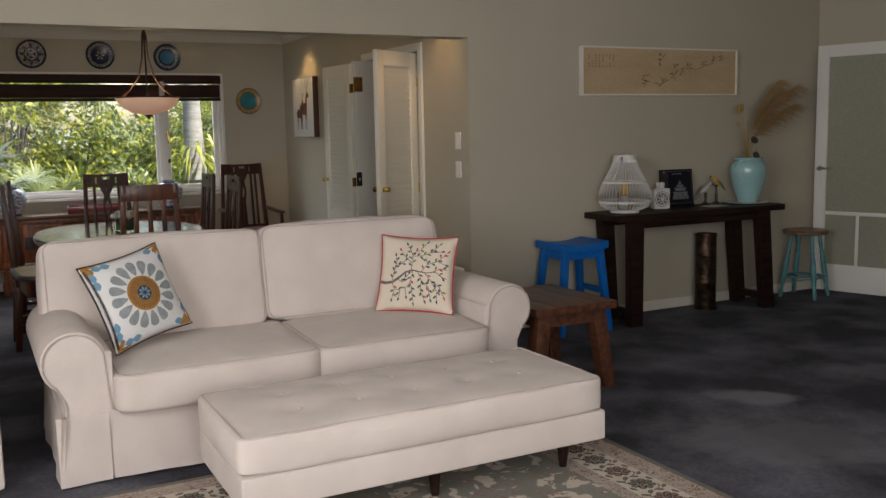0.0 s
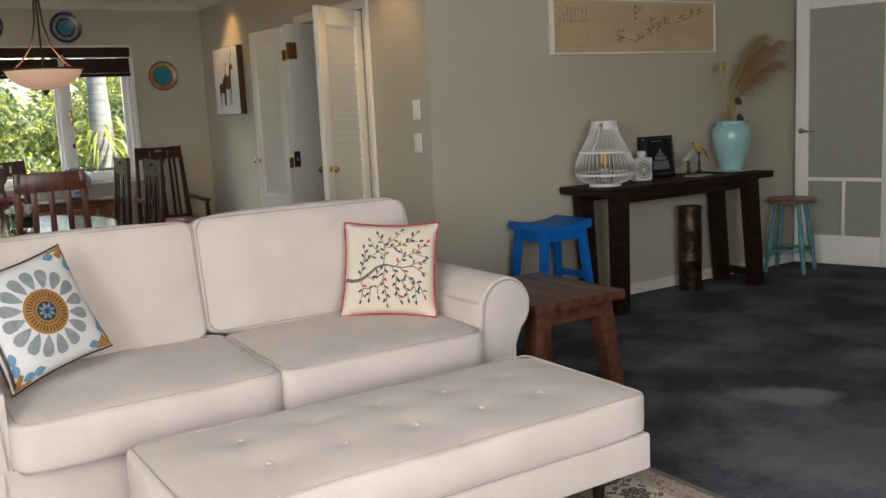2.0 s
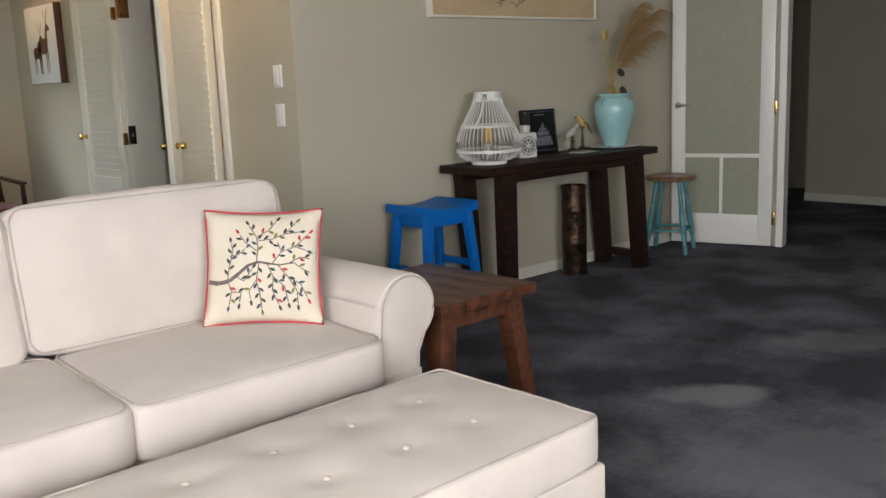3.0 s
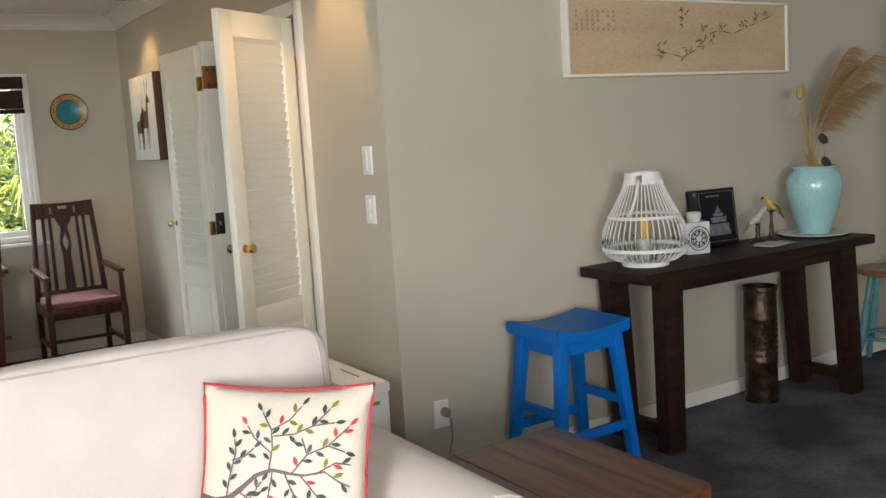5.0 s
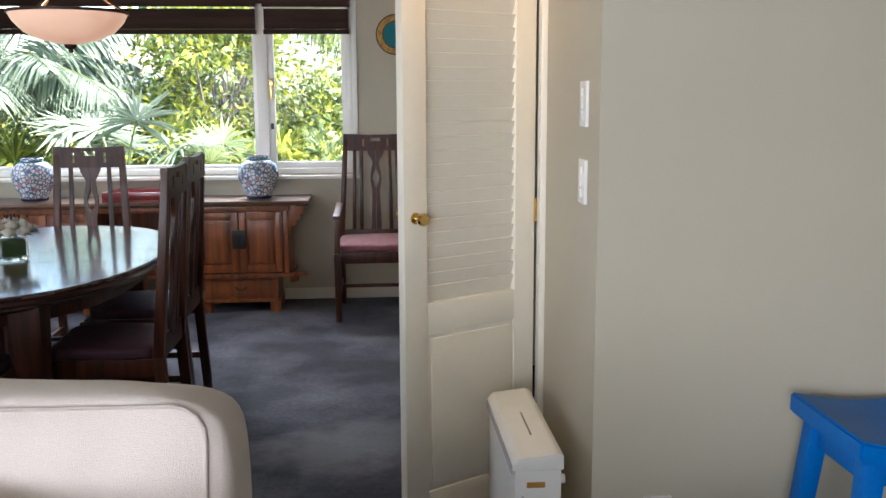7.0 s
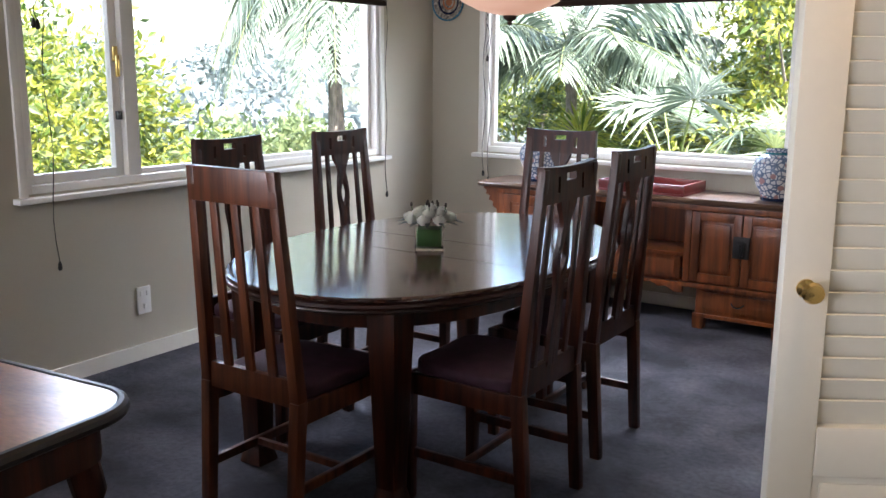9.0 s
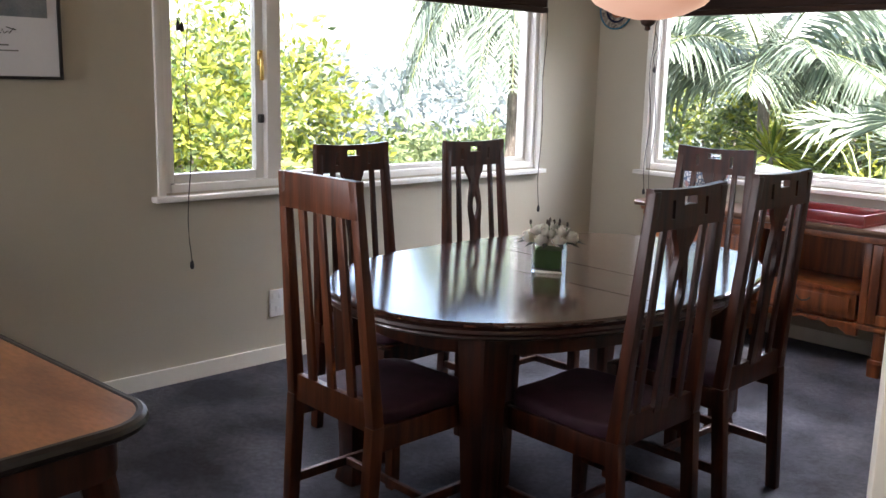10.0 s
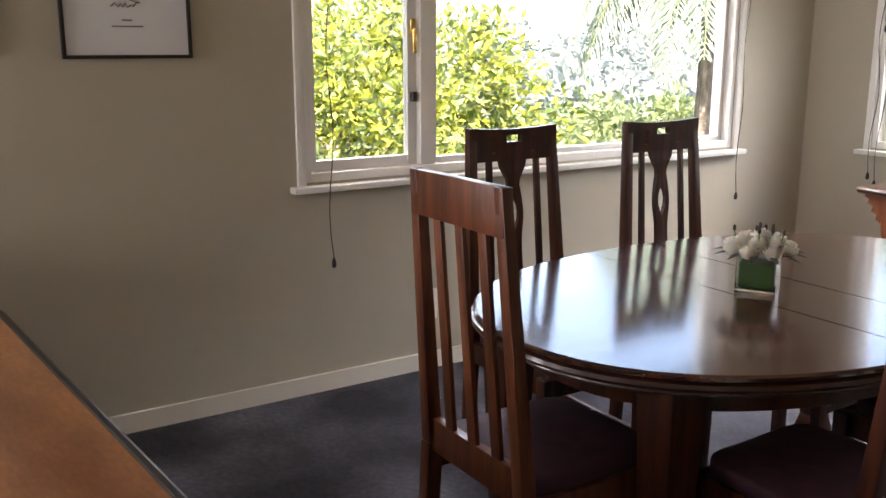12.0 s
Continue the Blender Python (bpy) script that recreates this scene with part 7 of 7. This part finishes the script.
def fan_palm(label, x, y, h, n, L, material, seed, base=-2.2):
    """A clump of stalked fan leaves, each of many stiff pointed rays."""
    rg_ = random.Random(seed)
    t = thing("fan_palm", label, "palm", pose(x, y, base))
    top = h - base
    part("trunk", tube([(0, 0, 0), (0, 0, top * 0.75)], [0.12, 0.10], 10), M_BARK, t)
    for i in range(n):
        a, el = 2 * math.pi * i / n * 1.618, rg_.uniform(-0.1, 1.2)
        dirn = Vector((math.cos(a) * math.cos(el), math.sin(a) * math.cos(el), math.sin(el)))
        p0 = Vector((0, 0, top * 0.72))
        p1 = p0 + dirn * L * rg_.uniform(0.7, 1.0) + Vector((0, 0, top * 0.10))
        fr = part("leaf_stalk", tube([p0, p0.lerp(p1, 0.6) + Vector((0, 0, 0.08)), p1], [0.014, 0.011, 0.008], 5), L_RIB, t)
        side = dirn.cross(Vector((0, 0, 1))).normalized()
        upv = side.cross(dirn).normalized()
        rows = []
        for k_ in range(26):
            q = radians(-125 + 250 * k_ / 25)
            d = (dirn * math.cos(q) + (side * math.sin(q))).normalized() + upv * rg_.uniform(0.0, 0.15)
            d.normalize()
            rows.append((p1, d, d.cross(upv).normalized(), L * 0.62 * rg_.uniform(0.85, 1.05), 0.020, rg_.uniform(0.05, 0.45)))
        leaf_mesh("fan_rays", rows, material, fr)
    return t


def spiky(label, x, y, z, n, L, material, seed, base=-2.2):
    """A head of sword leaves on a stem."""
    rg_ = random.Random(seed)
    t = thing("cabbage_palm", label, "palm", pose(x, y, base))
    top = z - base
    part("stem", tube([(0, 0, 0), (0.03, 0.02, top)], [0.09, 0.06], 10), M_BARK, t)
    rows = []
    for i in range(n):
        d = unit(rg_)
        d.z = abs(d.z) * 1.1 - 0.25
        d.normalize()
        rows.append((Vector((0, 0, top)) + d * 0.05, d, d.cross(Vector((0, 0, 1))).normalized(), L * rg_.uniform(0.7, 1.1), 0.022, rg_.uniform(0.1, 0.5)))
    leaf_mesh("sword_leaves", rows, material, t)
    return t


def paddle(label, x, y, z, n, L, material, seed, base=-2.2):
    """A clump of large upright paddle leaves."""
    rg_ = random.Random(seed)
    t = thing("banana_plant", label, "plant", pose(x, y, base))
    part("stem", tube([(0, 0, 0), (0, 0, z - base)], [0.10, 0.07], 10), L_RIB, t)
    for i in range(n):
        a = 2 * math.pi * i / n + rg_.uniform(-0.3, 0.3)
        el = rg_.uniform(0.7, 1.3)
        dirn = Vector((math.cos(a) * math.cos(el), math.sin(a) * math.cos(el), math.sin(el)))
        side = dirn.cross(Vector((0, 0, 1))).normalized()
        bm = bmesh.new()
        prev = None
        for k_ in range(13):
            f = k_ / 12
            c = Vector((0, 0, z - base - 0.1)) + dirn * L * f + Vector((math.cos(a), math.sin(a), -1.2)) * (0.28 * L * f * f)
            w_ = 0.01 + 0.14 * L * math.sin(math.pi * max(0.0, (f - 0.22) / 0.78)) ** 0.7 if f > 0.22 else 0.012
            up = side.cross(dirn)
            row = [bm.verts.new(c - side * w_ + up * w_ * 0.3), bm.verts.new(c), bm.verts.new(c + side * w_ + up * w_ * 0.3)]
            if prev:
                bm.faces.new((prev[0], prev[1], row[1], row[0]))
                bm.faces.new((prev[1], prev[2], row[2], row[1]))
            prev = row
        part("paddle_leaf", bm, material, t, smooth=60)
    return t


L_RIB = mat("green_leaf_stalk", (0.16, 0.20, 0.06), 0.6, color2=(0.10, 0.13, 0.04), scale=10)

# beyond the side window
leafy("tree", "broad sunlit yellow-green garden tree outside the side window", "tree", -10.2, 4.55, 2.3, (2.5, 2.45, 2.4), 320, 84, 0.135, 0.030, L_BRIGHT, 11, 0.3, -2.2, L_MID)
leafy("tree", "lower sunlit yellow-green tree outside the side window", "tree", -13.5, 8.4, 0.15, (1.9, 1.9, 1.5), 190, 70, 0.14, 0.030, L_BRIGHT, 12, 0.3, -2.2, L_MID)
leafy("shrub", "dark green shrub under the side window", "shrub", -8.6, 3.0, 0.5, (1.5, 2.0, 1.3), 110, 46, 0.15, 0.034, L_MID, 13)
feather_palm("tall palm with hanging feathered fronds near the house corner", -7.75, 7.7, 2.95, 27, 1.85, L_PALE, 21, -2.2, 0.12, 1.5, 0.36)
leafy("shrub", "dense green shrubs beyond the lawn", "shrub", -16, 14.5, 0.4, (3.5, 3.5, 1.6), 150, 40, 0.25, 0.06, L_MID, 14)
leafy("tree", "green tree down the valley, haze put into its leaf colour", "tree", -24, 19, 0.6, (4.5, 4.5, 3.0), 150, 34, 0.5, 0.14, L_FAR, 15)
leafy("tree", "green tree down the valley, haze put into its leaf colour", "tree", -31, 29, 0.9, (5.5, 5.5, 3.2), 150, 34, 0.6, 0.16, L_FAR, 16)
leafy("tree", "green tree down the valley, haze put into its leaf colour", "tree", -20, 25, 0.2, (5, 5, 2.6), 150, 34, 0.5, 0.14, L_FAR, 17)
leafy("tree", "green tree down the valley, haze put into its leaf colour", "tree", -40, 22, 0.5, (6, 6, 3.2), 150, 34, 0.7, 0.18, L_FAR, 18)
# beyond the far window
leafy("tree", "leafy bright green tree behind the fan palms", "tree", -2.55, 9.7, 3.2, (1.15, 1.1, 2.1), 190, 74, 0.125, 0.026, L_BRIGHT, 71, 0.6, -2.2, L_MID)
leafy("tree", "leafy tree at the corner of the garden", "tree", -6.6, 10.8, 2.0, (1.5, 1.5, 2.0), 170, 60, 0.14, 0.03, L_MID, 72, 0.5, -2.2, L_BRIGHT)
leafy("tree", "feathery bamboo-like tree across the garden", "tree", -3.7, 12.3, 1.5, (1.7, 1.2, 1.8), 190, 64, 0.17, 0.022, L_BRIGHT, 73, 0.8, -2.2, L_MID)
leafy("tree", "feathery bamboo-like tree beside the drive", "tree", 0.95, 10.2, 2.5, (1.2, 1.2, 2.2), 170, 60, 0.17, 0.022, L_MID, 74, 0.8, -2.2, L_BRIGHT)
feather_palm("feathered garden palm outside the far window", -4.95, 8.7, 1.55, 21, 2.2, L_PALE, 22, -2.2, 0.09, 0.55, 0.3)
feather_palm("feathered garden palm rising behind the shrubs", -2.2, 12.2, 2.6, 15, 2.4, L_MID, 23, -2.2, 0.13, 0.9)
fan_palm("silvery fan palm close to the far window", -3.2, 7.5, 1.2, 19, 0.85, L_PALE, 31)
fan_palm("green fan palm close to the far window", -2.15, 8.0, 0.85, 16, 0.75, L_MID, 32)
leafy("shrub", "small-leaved green shrub beside the far window", "shrub", -1.05, 7.5, 0.95, (0.9, 0.7, 1.2), 110, 60, 0.12, 0.026, L_MID, 33, 0.4, -2.2, L_BRIGHT)
spiky("spiky bright green cabbage palm outside the far window", -4.4, 7.9, 0.7, 130, 0.6, L_BRIGHT, 41)
spiky("spiky green cabbage palm outside the far window", -1.65, 8.8, 0.75, 120, 0.5, L_BRIGHT, 42)
paddle("broad-leaved banana plant outside the far window", -3.45, 10.2, 0.9, 6, 1.1, L_BRIGHT, 51)
leafy("shrub", "fine-leaved sunlit shrubs filling the garden bed", "shrub", -2.6, 7.9, 0.75, (1.9, 0.8, 1.4), 200, 64, 0.11, 0.022, L_BRIGHT, 53, 0.5, -2.2, L_MID)
leafy("shrub", "fine-leaved green shrubs behind the garden bed", "shrub", -4.2, 10.4, 1.75, (1.8, 1.0, 2.0), 230, 64, 0.12, 0.024, L_MID, 54, 0.5, -2.2, L_BRIGHT)
leafy("shrub", "fine-leaved green shrub by the bare trunk", "shrub", 0.35, 8.9, 1.3, (0.8, 0.7, 1.6), 130, 60, 0.12, 0.024, L_MID, 55, 0.5, -2.2, L_BRIGHT)
leafy("tree", "leafy green tree outside the far window", "tree", -1.0, 10.2, 1.9, (1.5, 1.4, 1.7), 170, 64, 0.13, 0.028, L_MID, 61, 0.5, -2.2, L_BRIGHT)
leafy("tree", "leafy tree beyond the palms", "tree", 1.2, 12.5, 2.9, (1.8, 1.8, 2.0), 170, 60, 0.15, 0.03, L_BRIGHT, 62, 0.4, -2.2, L_MID)
leafy("tree", "tall dark tree at the back of the garden", "tree", -5.6, 13.5, 1.6, (2.0, 2.0, 1.8), 150, 44, 0.22, 0.05, L_DARK, 63, 0.4, -2.2, L_MID)
leafy("shrub", "low leafy hedge below the far window", "shrub", -2.9, 8.6, 0.9, (2.2, 0.9, 1.5), 150, 46, 0.15, 0.036, L_MID, 64, 0.3, -2.2, L_BRIGHT)
leafy("shrub", "low leafy hedge beside the far window", "shrub", -0.4, 9.0, 0.9, (1.5, 0.9, 1.5), 130, 46, 0.15, 0.036, L_BRIGHT, 65, 0.3, -2.2, L_DARK)
leafy("shrub", "dense hedge at the back of the garden", "shrub", -2.0, 14.5, 1.3, (5.0, 1.2, 1.7), 220, 44, 0.24, 0.06, L_MID, 66, 0.3, -2.2, L_DARK)
trunk = thing("bare_palm", "smooth grey palm trunk outside the far window", "tree", pose(-0.10, 8.3, -2.2))
part("trunk", tube([(0, 0, 0), (0.03, 0, 3.0), (0.0, 0, 6.5)], [0.20, 0.17, 0.15], 18), mat("grey_palm_bark", (0.24, 0.25, 0.23), 0.8, color2=(0.15, 0.15, 0.13), scale=5, stretch=(1, 1, 6), bump=0.4), trunk)
rows = []
rg = random.Random(77)
for i in range(70):
    a = rg.uniform(0, 6.28)
    d = Vector((math.cos(a), math.sin(a), rg.uniform(-0.1, 0.8))).normalized()
    rows.append((Vector((0.17 * math.cos(a), 0.17 * math.sin(a), rg.uniform(3.2, 3.7))), d, d.cross(Vector((0, 0, 1))).normalized(), rg.uniform(0.4, 0.75), 0.022, rg.uniform(0.5, 1.2)))
leaf_mesh("bromeliad_leaves", rows, L_BRIGHT, trunk)

# far side of the valley: a wooded slope with scattered roofs
rgv = random.Random(5)
bm = bmesh.new()
nx, ny = 60, 12
hv = []
for i in range(nx + 1):
    for j in range(ny + 1):
        a = radians(80 + 130 * i / nx)
        r = 70 + 22 * j
        z = -14 + 19 * (j / ny) ** 0.8 + 3.0 * noise.noise(Vector((i * 0.23, j * 0.3, 2)))
        hv.append(bm.verts.new((r * math.cos(a), r * math.sin(a), z)))
for i in range(nx):
    for j in range(ny):
        q = i * (ny + 1) + j
        bm.faces.new((hv[q], hv[q + 1], hv[q + ny + 2], hv[q + ny + 1]))
# slope toned pale grey-green so that its colour carries the distance haze
structure("backdrop", bm, mat("haze_tinted_hillside", (0.19, 0.225, 0.195), 0.95, color2=(0.12, 0.15, 0.13), scale=0.12), "wooded hillside across the valley, haze put into its colour", "hillside")
rows = []
for i in range(1500):
    a, r = radians(rgv.uniform(100, 165)), rgv.uniform(72, 330)
    j = (r - 70) / 22
    z = -14 + 19 * max(0.0, j / ny) ** 0.8 + rgv.uniform(0, 2)
    sz = rgv.uniform(1.5, 3.6)
    for k_ in range(26):
        d = unit(rgv)
        d.z = abs(d.z)
        o = unit(rgv) * sz * 0.6
        s = d.cross(unit(rgv))
        s = s.normalized() if s.length > 0.05 else Vector((1, 0, 0))
        rows.append((Vector((r * math.cos(a), r * math.sin(a), z + sz * 0.5)) + o, d, s, sz * 0.6, sz * 0.3, 0.2))
# far crowns use the same leaf with haze painted in
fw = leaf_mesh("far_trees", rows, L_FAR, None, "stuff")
tagged(fw, "distant trees across the valley, haze put into their colour", "trees", "", "stuff")
M_ROOF = mat("far_roof", (0.50, 0.46, 0.43), 0.8, scale=0.3)
for i in range(8):
    a, r = radians(rgv.uniform(120, 150)), rgv.uniform(190, 290)
    j = (r - 70) / 22
    z = -14 + 19 * (j / ny) ** 0.8
    hs = thing("house", "small pale house far across the valley", "house", pose(r * math.cos(a), r * math.sin(a), z, 0, 0, rgv.uniform(0, 90)), "far houses across the valley")
    w_, d_ = rgv.uniform(3.5, 5), rgv.uniform(2.6, 3.6)
    part("wall", box((-w_, -d_, -1), (w_, d_, 4.2)), M_WHITEC, hs, smooth=0)
    part("roof", prism([(-d_ - 0.5, 4.2), (d_ + 0.5, 4.2), (0, 6.6)], -w_ - 0.4, w_ + 0.4, 0), M_ROOF, hs, smooth=0)
